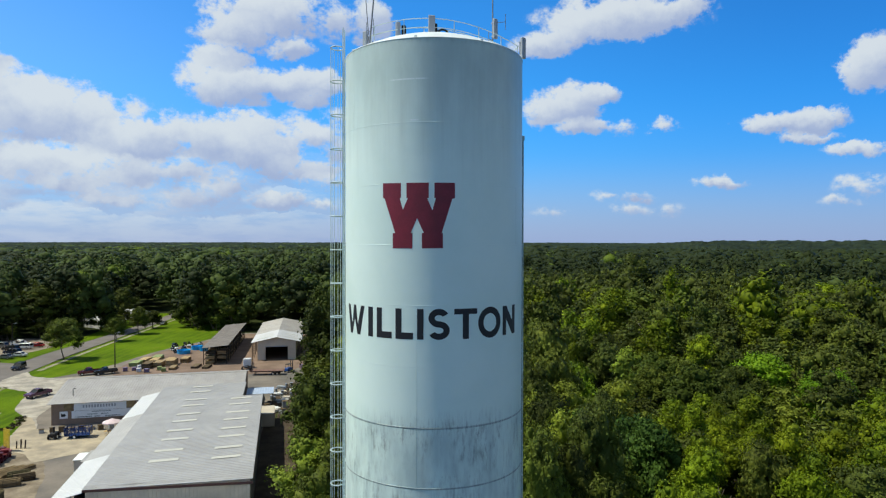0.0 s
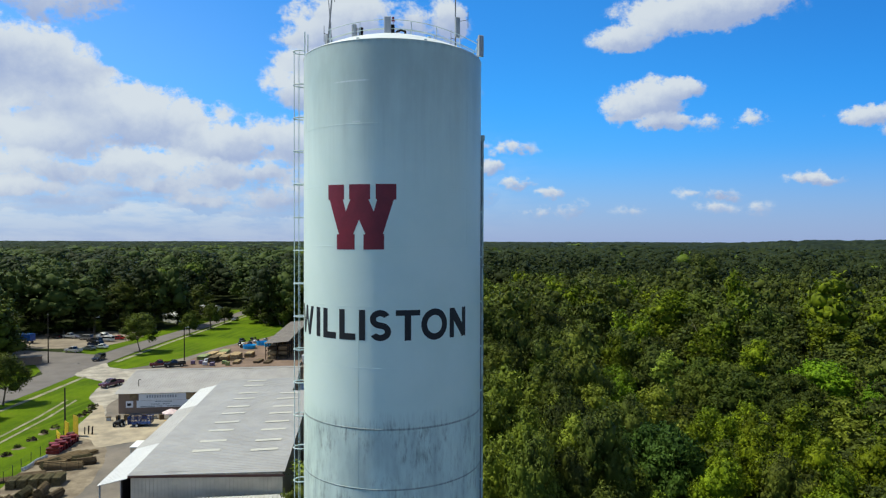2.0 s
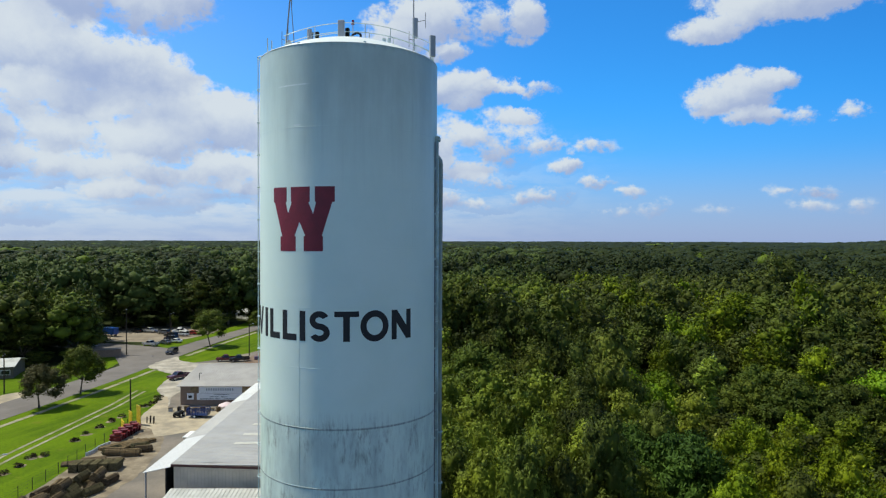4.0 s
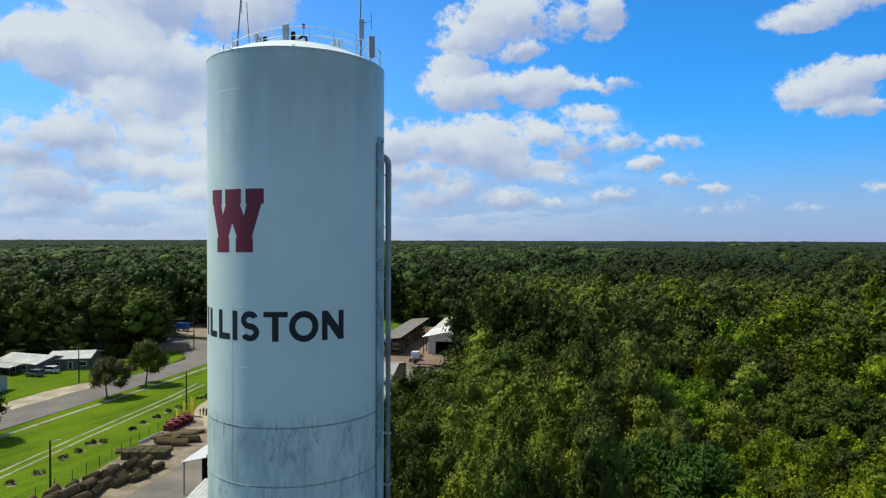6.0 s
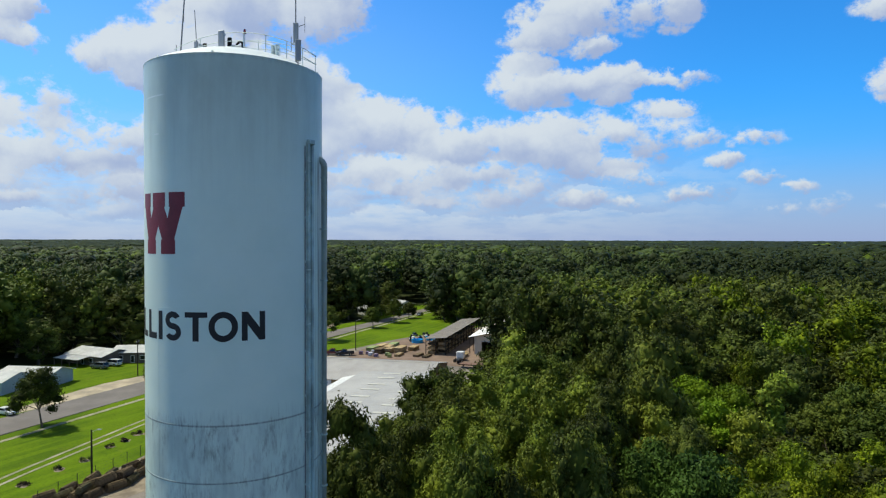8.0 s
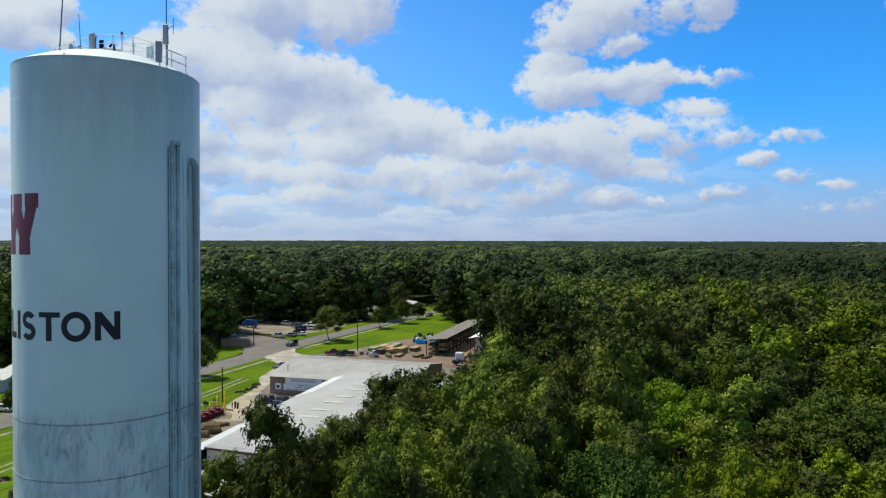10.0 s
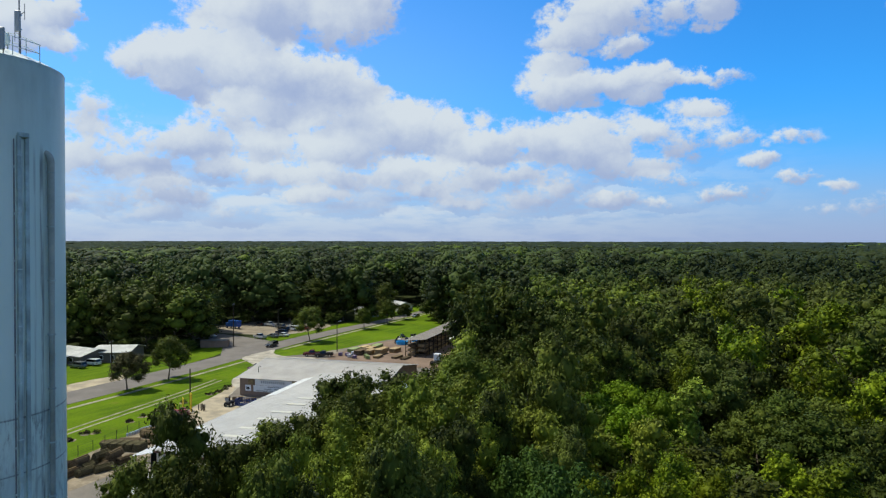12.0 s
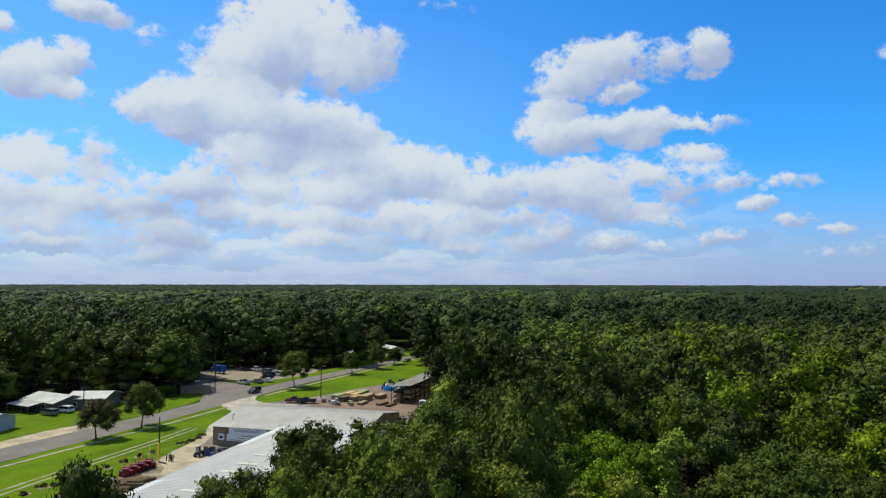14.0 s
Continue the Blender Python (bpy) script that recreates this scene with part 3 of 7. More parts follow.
def tank_paint():
    m, gr, sh, out = fresh("pale blue tank paint")
    where = gr.node("ShaderNodeTexCoord").outputs["Object"]
    split = gr.node("ShaderNodeSeparateXYZ")
    gr.wire(where, split.inputs[0])
    z = split.outputs["Z"]
    broad = gr.noise(where, 0.35, 4.0, 0.6)
    streak = gr.noise(gr.mapped(where, (3.0, 3.0, 0.75)), 1.9, 8.0, 0.72)
    thin = gr.noise(gr.mapped(where, (7.0, 7.0, 0.5)), 1.5, 5.0, 0.66)
    col = gr.mix(gr.ramp(broad, 0.3, 0.7), rgb((0.655, 0.775, 0.705)), rgb((0.705, 0.815, 0.745)))
    low = gr.ramp(gr.math("ADD", z, gr.math("MULTIPLY", thin, -1.6)), 25.6, 24.2)
    hem = gr.math("MULTIPLY", gr.ramp(z, 25.9, 25.45), gr.ramp(z, 22.5, 25.3))
    dirt = gr.math("MULTIPLY", gr.math("MULTIPLY", gr.ramp(streak, 0.43, 0.66), gr.ramp(thin, 0.3, 0.65, 0.35, 1.0)), low)
    dirt = gr.math("MULTIPLY", dirt, gr.math("MULTIPLY_ADD", hem, 0.35, 0.65))
    dirt = gr.math("MULTIPLY", dirt, gr.ramp(gr.noise(gr.mapped(where, (1, 1, 0.6)), 0.75, 4.0, 0.65), 0.38, 0.62, 0.25, 1.25))
    col = gr.mix(gr.math("MULTIPLY", dirt, 0.76), col, rgb((0.085, 0.09, 0.08)))
    line = gr.math("MAXIMUM", gr.ramp(gr.math("ABSOLUTE", gr.math("SUBTRACT", z, 25.47)), 0.07, 0.015), gr.ramp(gr.math("ABSOLUTE", gr.math("SUBTRACT", z, 22.71)), 0.06, 0.015))
    col = gr.mix(gr.math("MULTIPLY", line, gr.ramp(thin, 0.3, 0.6, 0.35, 0.8)), col, rgb((0.10, 0.11, 0.11)))
    haze = gr.math("MULTIPLY", gr.ramp(gr.noise(gr.mapped(where, (1, 1, 0.3)), 0.9, 3.0), 0.35, 0.7), gr.math("MULTIPLY", low, 0.5))
    col = gr.mix(haze, col, rgb((0.28, 0.36, 0.37)))
    bearing = gr.math("MULTIPLY", gr.math("ARCTAN2", split.outputs["Y"], split.outputs["X"]), 57.2958)
    run = 0.0
    for mid, half, much in ((5.7, 1.6, 0.55), (19.5, 2.2, 0.9), (14.0, 1.2, 0.4), (28.0, 1.6, 0.6)):
        strip = gr.math("MULTIPLY", gr.ramp(gr.math("ABSOLUTE", gr.math("SUBTRACT", bearing, mid)), half, half * 0.3), much)
        run = gr.math("MAXIMUM", run, strip)
    run = gr.math("MULTIPLY", run, gr.math("MULTIPLY", gr.ramp(gr.noise(gr.mapped(where, (3, 3, 0.16)), 1.6, 4.0), 0.36, 0.6), gr.ramp(z, 39.3, 38.0)))
    col = gr.mix(gr.math("MULTIPLY", run, 0.9), col, rgb((0.10, 0.115, 0.11)))
    rim_dirt = gr.math("MULTIPLY", gr.ramp(z, 42.9, 43.25), gr.ramp(gr.noise(gr.mapped(where, (3, 3, 1)), 1.7, 4.0), 0.35, 0.75))
    col = gr.mix(gr.math("MULTIPLY", rim_dirt, 0.5), col, rgb((0.22, 0.24, 0.20)))
    # grey mildew washed down from the roof's edge, in runs
    runs = gr.noise(gr.mapped(where, (1.2, 1.2, 0.06)), 1.3, 7.0, 0.66)
    mildew = gr.ramp(gr.math("ADD", z, gr.math("MULTIPLY", gr.math("SUBTRACT", runs, 0.5), 6.5)), 36.2, 43.0)
    mildew = gr.math("MULTIPLY", mildew, gr.ramp(gr.noise(gr.mapped(where, (1, 1, 0.4)), 0.8, 5.0, 0.65), 0.25, 0.7, 0.6, 1.0))
    col = gr.mix(gr.math("MULTIPLY", mildew, 0.46), col, rgb((0.215, 0.255, 0.215)))
    # pale scrapes along two seams
    scrape = 0.0
    for level, mid, half in ((41.36, -104.0, 13.0), (39.5, -100.5, 3.0)):
        mark = gr.math("MULTIPLY", gr.ramp(gr.math("ABSOLUTE", gr.math("SUBTRACT", z, level)), 0.045, 0.015), gr.ramp(gr.math("ABSOLUTE", gr.math("SUBTRACT", bearing, mid)), half, half * 0.6))
        scrape = gr.math("MAXIMUM", scrape, mark)
    col = gr.mix(gr.math("MULTIPLY", scrape, gr.ramp(thin, 0.3, 0.55, 0.2, 0.75)), col, rgb((0.80, 0.84, 0.82)))
    gr.wire(col, sh.inputs["Base Color"])
    gr.wire(gr.ramp(broad, 0.2, 0.8, 0.36, 0.42), sh.inputs["Roughness"])
    sh.inputs["Specular IOR Level"].default_value = 0.5
    bump = gr.node("ShaderNodeBump")
    bump.inputs["Strength"].default_value, bump.inputs["Distance"].default_value = 0.04, 0.02
    gr.wire(gr.noise(gr.mapped(where, (1, 1, 0.7)), 0.55, 2.0), bump.inputs["Height"])
    gr.wire(bump.outputs[0], sh.inputs["Normal"])
    return m


TANK = tank_paint()
MAROON = plain("maroon sign paint", (0.19, 0.008, 0.022), 0.5, vary=0.16, scale=1.5)
BLACK_INK = plain("black sign paint", (0.012, 0.011, 0.014), 0.5, vary=0.2, scale=1.5)
TOP_WHITE = plain("white tank roof paint", (0.70, 0.74, 0.72), 0.45, vary=0.05)
PALE_STEEL = plain("pale painted steel", (0.55, 0.64, 0.64), 0.5, vary=0.15)
ANTENNA = plain("light grey antenna shell", (0.34, 0.36, 0.38), 0.5, vary=0.08)
MAST_GREY = plain("weathered galvanised mast", (0.20, 0.21, 0.23), 0.6, 0.3, vary=0.15)
DUCT = plain("weathered blue grey pipe paint", (0.46, 0.58, 0.57), 0.5, vary=0.3, scale=0.8, second=(0.27, 0.33, 0.32))
PIPE = plain("weathered olive grey pipe", (0.40, 0.44, 0.41), 0.5, vary=0.25, scale=0.5, second=(0.26, 0.29, 0.26))
RED_LENS = plain("red beacon lens", (0.16, 0.008, 0.01), 0.2)


def around(deg, r, z):
    return Vector((r * math.cos(radians(deg)), r * math.sin(radians(deg)), z))


def ring_wall(profile, sides=288):
    """Turns a profile of (r, z) round the axis."""
    bm = bmesh.new()
    rows = [[bm.verts.new((r * math.cos(k * math.tau / sides), r * math.sin(k * math.tau / sides), z)) for k in range(sides)] for r, z in profile]
    for a, b in zip(rows, rows[1:]):
        for k in range(sides):
            j = (k + 1) % sides
            bm.faces.new((a[k], a[j], b[j], b[k]))
    return bm


def wrap(bm, r):
    """Cuts a flat drawing of (degrees, z) into narrow strips and bends it onto the tank; 15 mm thick."""
    for cut in np.arange(-170, 0, 1.5):
        bmesh.ops.bisect_plane(bm, geom=bm.verts[:] + bm.edges[:] + bm.faces[:], plane_co=(float(cut), 0, 0), plane_no=(1, 0, 0))
    bmesh.ops.triangulate(bm, faces=bm.faces)
    faces = bm.faces[:]
    e = bmesh.ops.extrude_face_region(bm, geom=faces)
    outer = {v for v in e["geom"] if isinstance(v, bmesh.types.BMVert)}
    for v in bm.verts:
        v.co = around(v.co.x, r + (0.008 if v in outer else -0.02), v.co.z)
    bmesh.ops.recalc_face_normals(bm, faces=bm.faces)
    return bm


def poly(bm, pts):
    bm.faces.new([bm.verts.new((a, 0, z)) for a, z in pts])
    return bm


def arc_band(bm, ca, cz, ra, rz, ta, tz, start, end, steps=24):
    """A curved stroke of an O or an S between two ellipses."""
    inner, outer = [], []
    for i in range(steps + 1):
        w = radians(start + (end - start) * i / steps)
        outer.append(bm.verts.new((ca + ra * math.cos(w), 0, cz + rz * math.sin(w))))
        inner.append(bm.verts.new((ca + (ra - ta) * math.cos(w), 0, cz + (rz - tz) * math.sin(w))))
    for i in range(steps):
        bm.faces.new((outer[i], outer[i + 1], inner[i + 1], inner[i]))
    return bm


def letters(parent):
    lo, hi, st = 29.53, 30.92, 0.30
    wide = 3.7

    def upright(bm, a, b):
        return poly(bm, [(a, lo), (b, lo), (b, hi), (a, hi)])

    def give(bm):
        part("letter", wrap(bm, RADIUS), BLACK_INK, parent, "black painted letter")

    bm = bmesh.new()       # W
    a, b = -156.0, -135.0
    m, w = (a + b) / 2, 3.4
    poly(bm, [(a, hi), (a + w, hi), (a + w + 3.7, lo + 0.45), (m - 1.4, hi), (m + 1.4, hi), (b - w - 3.7, lo + 0.45), (b - w, hi), (b, hi), (b - 4.3, lo), (b - 7.3, lo),
              (m, hi - 0.62), (a + 7.3, lo), (a + 4.3, lo)])
    give(bm)
    for a, b in ((-131.5, -127.7), (-98.7, -95.0)):
        give(upright(bmesh.new(), a, b))
    for a, b in ((-124.6, -114.2), (-111.7, -101.0)):
        give(poly(bmesh.new(), [(a, lo), (b, lo), (b, lo + st), (a + wide, lo + st), (a + wide, hi), (a, hi)]))
    bm = bmesh.new()       # S
    mid, h = (lo + hi) / 2, (hi - lo) / 2
    r = h / 2 + st / 4
    arc_band(bm, -86.2, hi - r + 0.01, 6.0, r, 3.6, st * 0.95, 28, 272)
    arc_band(bm, -86.2, lo + r - 0.01, 6.2, r, 3.6, st * 0.95, -152, 92)
    give(bm)
    a, b = -77.4, -63.2
    m = (a + b) / 2 - 0.1
    give(poly(bmesh.new(), [(m - 1.9, lo), (m + 1.9, lo), (m + 1.9, hi - st * 0.85), (b, hi - st * 0.85), (b, hi), (a, hi), (a, hi - st * 0.85), (m - 1.9, hi - st * 0.85)]))
    bm = arc_band(bmesh.new(), -54.0, mid, 8.5, h + 0.03, 3.6, st, 0, 360, 48)
    bmesh.ops.remove_doubles(bm, verts=bm.verts, dist=1e-4)
    give(bm)
    a, b = -43.4, -29.5
    give(poly(bmesh.new(), [(a, lo), (a + 3.4, lo), (a + 3.4, hi - 0.62), (b - 3.6, lo), (b, lo), (b, hi), (b - 3.4, hi), (b - 3.4, lo + 0.62), (a + 3.6, hi), (a, hi)]))


def big_letter(parent):
    outline = [(-120.1, 36.67), (-108.4, 36.65), (-108.4, 35.97), (-109.2, 35.96), (-107.2, 35.42), (-104.3, 35.95), (-105.0, 35.97), (-105.0, 36.65), (-92.1, 36.65), (-92.1, 35.96), (-93.0, 35.94),
               (-90.0, 35.39), (-88.1, 35.94), (-88.9, 35.96), (-88.9, 36.65), (-77.1, 36.65), (-77.1, 35.95), (-78.6, 35.93), (-84.7, 34.38), (-84.0, 34.36), (-84.0, 33.68), (-96.0, 33.67),
               (-96.0, 34.36), (-94.9, 34.38), (-98.8, 35.04), (-102.4, 34.38), (-101.5, 34.36), (-101.5, 33.67), (-113.5, 33.67), (-113.5, 34.36), (-112.0, 34.38), (-118.9, 35.96), (-120.1, 35.98)]
    part("emblem", wrap(poly(bmesh.new(), outline), RADIUS), MAROON, parent, "maroon painted slab-serif letter W")


def water_tower():
    t = thing("water_tower", ON_TOWER, "pale blue cylindrical steel water tower with painted lettering and stained foot", "water tower")
    seams = [FOOT] + [22.73 - 2.785 * k for k in range(7, 0, -1)] + [22.73, 25.49, 28.27, 31.07, 33.83, 36.61, 39.40, 41.26, RIM]
    for i, (a, b) in enumerate(zip(seams, seams[1:])):
        r = RADIUS
        part("shell_course", ring_wall([(r, a), (r, b)]), TANK, t, smooth=False)
        ob = t.children[-1]
        for p in ob.data.polygons:
            p.use_smooth = True
        p = 0.012 if a < 26 else 0.004
        if 0 < i and a < 41:
            part("seam", ring_wall([(r - 0.01, a - 0.025), (r + p, a - 0.014), (r + p, a + 0.01), (r - 0.01, a + 0.02)]), TANK, t, smooth=True)
        for k in range(3):
            d = -99.0 + 120 * k + (0 if 20 < a < 30 else (37 if i % 2 else 71))
            bm = rod(bmesh.new(), around(d, r, a + 0.02), around(d, r, b - 0.02), 0.008 if a < 29 else 0.004, sides=6)
            part("upright_seam", bm, TANK, t)
    dome = [(4.5, RIM - 0.02), (RADIUS + 0.012, RIM - 0.01), (RADIUS + 0.012, RIM + 0.03)] + [(4.57 * s, RIM + 0.03 + 1.25 * (1 - s * s)) for s in (1.0, 0.9, 0.75, 0.6, 0.45, 0.3, 0.15, 0.02)]
    part("roof", ring_wall(dome, 96), TOP_WHITE, t, "shallow white domed roof", smooth=True)
    big_letter(t)
    letters(t)
    return t


def dome_z(x, y):
    r2 = (x * x + y * y) / (4.57 * 4.57)
    return RIM + 0.03 + 1.25 * (1 - min(1.0, r2))


def ladder(t):
    """The caged ladder up the side."""
    way = radians(178.0)
    out, side = Vector((math.cos(way), math.sin(way), 0)), Vector((-math.sin(way), math.cos(way), 0))
    lad = thing("caged_ladder", ON_TOWER, "pale painted steel ladder in a round safety cage on the tank", "ladder")
    top = 44.1
    for s in (-0.22, 0.22):
        part("rail", rod(bmesh.new(), out * 4.74 + side * s + Vector((0, 0, FOOT)), out * 4.74 + side * s + Vector((0, 0, top + 1.0)), 0.035, sides=6), PALE_STEEL, lad)
    rung = rod(bmesh.new(), out * 4.74 - side * 0.22, out * 4.74 + side * 0.22, 0.018, sides=5)
    first = part("rung", rung, PALE_STEEL, lad)
    first.location.z = 2.5
    for k in range(1, 134):
        o = first.copy()
        scene.collection.objects.link(o)
        o.location.z = 2.5 + 0.305 * k
    hoop = bmesh.new()
    tube(hoop, [out * (4.74 + 0.33 - 0.36 * math.cos(radians(a))) + side * 0.37 * math.sin(radians(a)) for a in range(38, 323, 15)], 0.032, 6)
    first = part("hoop", hoop, PALE_STEEL, lad)
    hoops = [44.1 - 1.76 * k for k in range(23)]
    for k, z in enumerate(hoops):
        o = first if k == 0 else first.copy()
        if k:
            scene.collection.objects.link(o)
        o.location.z = z
    for a in (75, 130, 180, 230, 285):
        p = out * (4.74 + 0.33 - 0.36 * math.cos(radians(a))) + side * 0.37 * math.sin(radians(a))
        part("cage_bar", rod(bmesh.new(), p + Vector((0, 0, hoops[-1])), p + Vector((0, 0, top)), 0.014, sides=5), PALE_STEEL, lad)
    for z in np.arange(3, 43, 3.08):
        for s in (-0.22, 0.22):
            part("bracket", rod(bmesh.new(), out * 4.5 + side * s + Vector((0, 0, z)), out * 4.74 + side * s + Vector((0, 0, z)), 0.03, sides=5), PALE_STEEL, lad)
    return lad


def risers():
    """Square conduit and the round overflow pipe on the east side."""
    c = thing("cable_conduit", ON_TOWER, "blue-grey painted square cable conduit on the tank", "conduit")
    for d, w in ((3.2, 0.09), (8.3, 0.10)):
        m = Matrix.Rotation(radians(d), 4, "Z")
        bm = boxed(4.5, 4.72 if d < 5 else 4.68, -w, w, FOOT, 39.4, bevel=0.015)
        bm.transform(m)
        part("duct", bm, DUCT, c)
    bm = boxed(4.5, 4.77, -0.15, 0.36, 39.3, 39.55, bevel=0.03)
    bm.transform(Matrix.Rotation(radians(4.5), 4, "Z"))
    part("top_box", bm, DUCT, c)
    for z in np.arange(2.0, 39, 2.8):
        bm = boxed(4.55, 4.735, -0.105, 0.105, z, z + 0.05)
        bm.transform(Matrix.Rotation(radians(3.2), 4, "Z"))
        part("clamp", bm, PALE_STEEL, c)
    line = thing("cable", ON_TOWER, "thin grey cable clipped to the tank beside the conduit", "cable")
    part("sleeve", rod(bmesh.new(), around(0.6, 4.6, FOOT), around(0.6, 4.6, 39.2), 0.03, sides=6), MAST_GREY, line)
    for z in np.arange(1.0, 39, 2.3):
        part("clip", rod(bmesh.new(), around(0.6, 4.6, z), around(0.6, 4.6, z + 0.1), 0.05, sides=6), PALE_STEEL, line)
    o = thing("overflow_pipe", ON_TOWER, "stained pale blue steel overflow pipe with a bend into the tank", "pipe")
    d = 24.0
    pts = [around(d, 4.80, FOOT), around(d, 4.80, 38.3)] + [around(d, 4.80 - 0.42 * (1 - math.cos(radians(a))), 38.3 + 0.45 * math.sin(radians(a))) for a in (20, 40, 60, 80, 90)]
    pts.append(around(d, 4.2, 38.75))
    part("pipe", tube(bmesh.new(), pts, 0.17, 14), PIPE, o, smooth=True)
    for z in np.arange(1.5, 38, 2.785):
        part("strap", rod(bmesh.new(), around(d, 4.80, z), around(d, 4.80, z + 0.06), 0.18, sides=12), DUCT, o)
        part("standoff", rod(bmesh.new(), around(d, 4.5, z + 0.05), around(d, 4.75, z + 0.05), 0.04, sides=6), PALE_STEEL, o)


ALONG = Vector((9.0, 1.9, 0)).normalized()
ACROSS = Vector((-ALONG.y, ALONG.x, 0))


def roof_at(s, a, up=0.0):
    p = ALONG * s + ACROSS * a
    return Vector((p.x, p.y, dome_z(p.x, p.y) + up))


def roof_gear():
    walk_rail = thing("roof_railing", ON_TOWER, "pale steel pipe handrail running over the tank roof", "railing")
    stops = [-3.2, -1.7, -0.4, 0.9, 2.2, 3.4, 4.3]
    for a in (-0.75, 0.75):
        for h in (0.45, 0.9):
            part("rail", tube(bmesh.new(), [roof_at(s, a, h) for s in np.linspace(-3.3, 4.35, 15)], 0.02, 6), PALE_STEEL, walk_rail)
        for s in stops:
            part("post", rod(bmesh.new(), roof_at(s, a, -0.05), roof_at(s, a, 0.9), 0.022, sides=6), PALE_STEEL, walk_rail)
    for h in (0.45, 0.9):
        part("rail", rod(bmesh.new(), roof_at(4.35, -0.75, h), roof_at(4.35, 0.75, h), 0.02, sides=6), PALE_STEEL, walk_rail)

    def panel(s, a, low, high, w, deg, label="grey flat sector antenna on a short post"):
        base = roof_at(s, a)
        p = thing("panel_antenna", ON_TOWER @ Matrix.Translation(base) @ Matrix.Rotation(radians(deg), 4, "Z"), label, "antenna", "antennas on the tank roof")
        part("shell", boxed(-w / 2, w / 2, -0.30, -0.14, low, high, bevel=0.03), ANTENNA, p)
        part("post", rod(bmesh.new(), (0, 0, -0.06), (0, 0, high - 0.1), 0.03, sides=8), MAST_GREY, p)
        for z in (low + 0.15, high - 0.2):
            part("clamp", boxed(-0.06, 0.06, -0.15, 0.06, z, z + 0.08), CHROME, p)
        return p

    panel(-0.28, -0.7, 0.0, 0.98, 0.34, 5)
    panel(-1.88, -0.5, 0.05, 0.8, 0.24, -20)
    panel(4.28, -1.22, 0.1, 1.17, 0.30, 40)
    panel(3.32, 0.5, 1.05, 2.12, 0.27, 30)
    panel(-3.35, 1.1, 0.25, 1.25, 0.26, -30)
    for where, deg in (((-1.66, -0.42), -20), ((-0.05, -0.55), 5), ((-3.1, 1.1), -30)):
        r = thing("radio_unit", ON_TOWER @ Matrix.Translation(roof_at(*where)) @ Matrix.Rotation(radians(deg), 4, "Z"), "dark grey radio unit on a stub post behind an antenna", "radio unit", "radio units on the tank roof")
        part("case", boxed(-0.1, 0.1, -0.08, 0.08, 0.22, 0.68, bevel=0.02), RUBBER, r)
        part("post", rod(bmesh.new(), (0, 0.11, -0.06), (0, 0.11, 0.72), 0.025, sides=6), MAST_GREY, r)
        part("bracket", boxed(-0.04, 0.04, 0.075, 0.12, 0.4, 0.46), CHROME, r)
    cans = thing("junction_box", ON_TOWER @ Matrix.Translation(roof_at(1.8, 0.95)), "pair of pale grey equipment cans on a short frame", "junction box")
    for dx in (-0.14, 0.14):
        part("can", rod(bmesh.new(), (dx, 0, 0.25), (dx, 0, 0.82), 0.11, sides=12), PALE_STEEL, cans)
        part("leg", rod(bmesh.new(), (dx, 0, -0.06), (dx, 0, 0.25), 0.025, sides=6), MAST_GREY, cans)
    part("cross_bar", rod(bmesh.new(), (-0.2, 0.12, 0.5), (0.2, 0.12, 0.5), 0.02, sides=6), MAST_GREY, cans)

    def mast(s, a, high, lean, r, arms, label):
        base = roof_at(s, a)
        m = thing("antenna_mast", ON_TOWER @ Matrix.Translation(base), label, "antenna mast", "antennas on the tank roof")
        top = Vector((lean[0], lean[1], high))
        part("pole", rod(bmesh.new(), (0, 0, -0.06), top, r, r * 0.6, 8), MAST_GREY, m)
        for f, l in arms:
            p = top * f
            part("arm", rod(bmesh.new(), p, p + Vector((l, -0.1, 0.05)), 0.018, sides=5), MAST_GREY, m)
            part("dipole", rod(bmesh.new(), p + Vector((l, -0.1, -0.38)), p + Vector((l, -0.1, 0.45)), 0.016, sides=5), MAST_GREY, m)
        return m

    mast(-3.4, -0.2, 6.0, (0.52, 0.1), 0.045, ((0.14, -0.2), (0.17, 0.14), (0.48, 0.16)), "tall leaning steel whip mast with dipole arms")
    mast(3.3, 0.46, 6.2, (0, 0), 0.04, ((0.31, 0.68), (0.16, -0.22)), "tall upright steel whip mast with a folded dipole")
    mast(-3.2, 1.25, 3.75, (-0.3, 0), 0.03, (), "thin dark whip antenna leaning outward")
    hatch = thing("roof_hatch", ON_TOWER @ Matrix.Translation(roof_at(0.05, 0.05)), "white steel roof hatch with a raised collar", "hatch")
    part("collar", rod(bmesh.new(), (0, 0, -0.1), (0, 0, 0.2), 0.6, sides=24), TOP_WHITE, hatch)
    part("lid", rod(bmesh.new(), (0, 0, 0.2), (0, 0, 0.27), 0.66, 0.6, 24), TOP_WHITE, hatch)
    part("hose", tube(bmesh.new(), [(0.1, -0.2, 0.26), (0.15, -0.2, 0.42), (0.4, -0.25, 0.5), (0.62, -0.3, 0.4), (0.68, -0.3, -0.05)], 0.06, 8), RUBBER, hatch, "black bent hose")
    bea = thing("beacon", ON_TOWER @ Matrix.Translation(roof_at(0.0, 0.85)), "red aircraft warning beacon on a post", "beacon")
    part("post", rod(bmesh.new(), (0, 0, -0.1), (0, 0, 1.35), 0.03, sides=8), CHROME, bea)
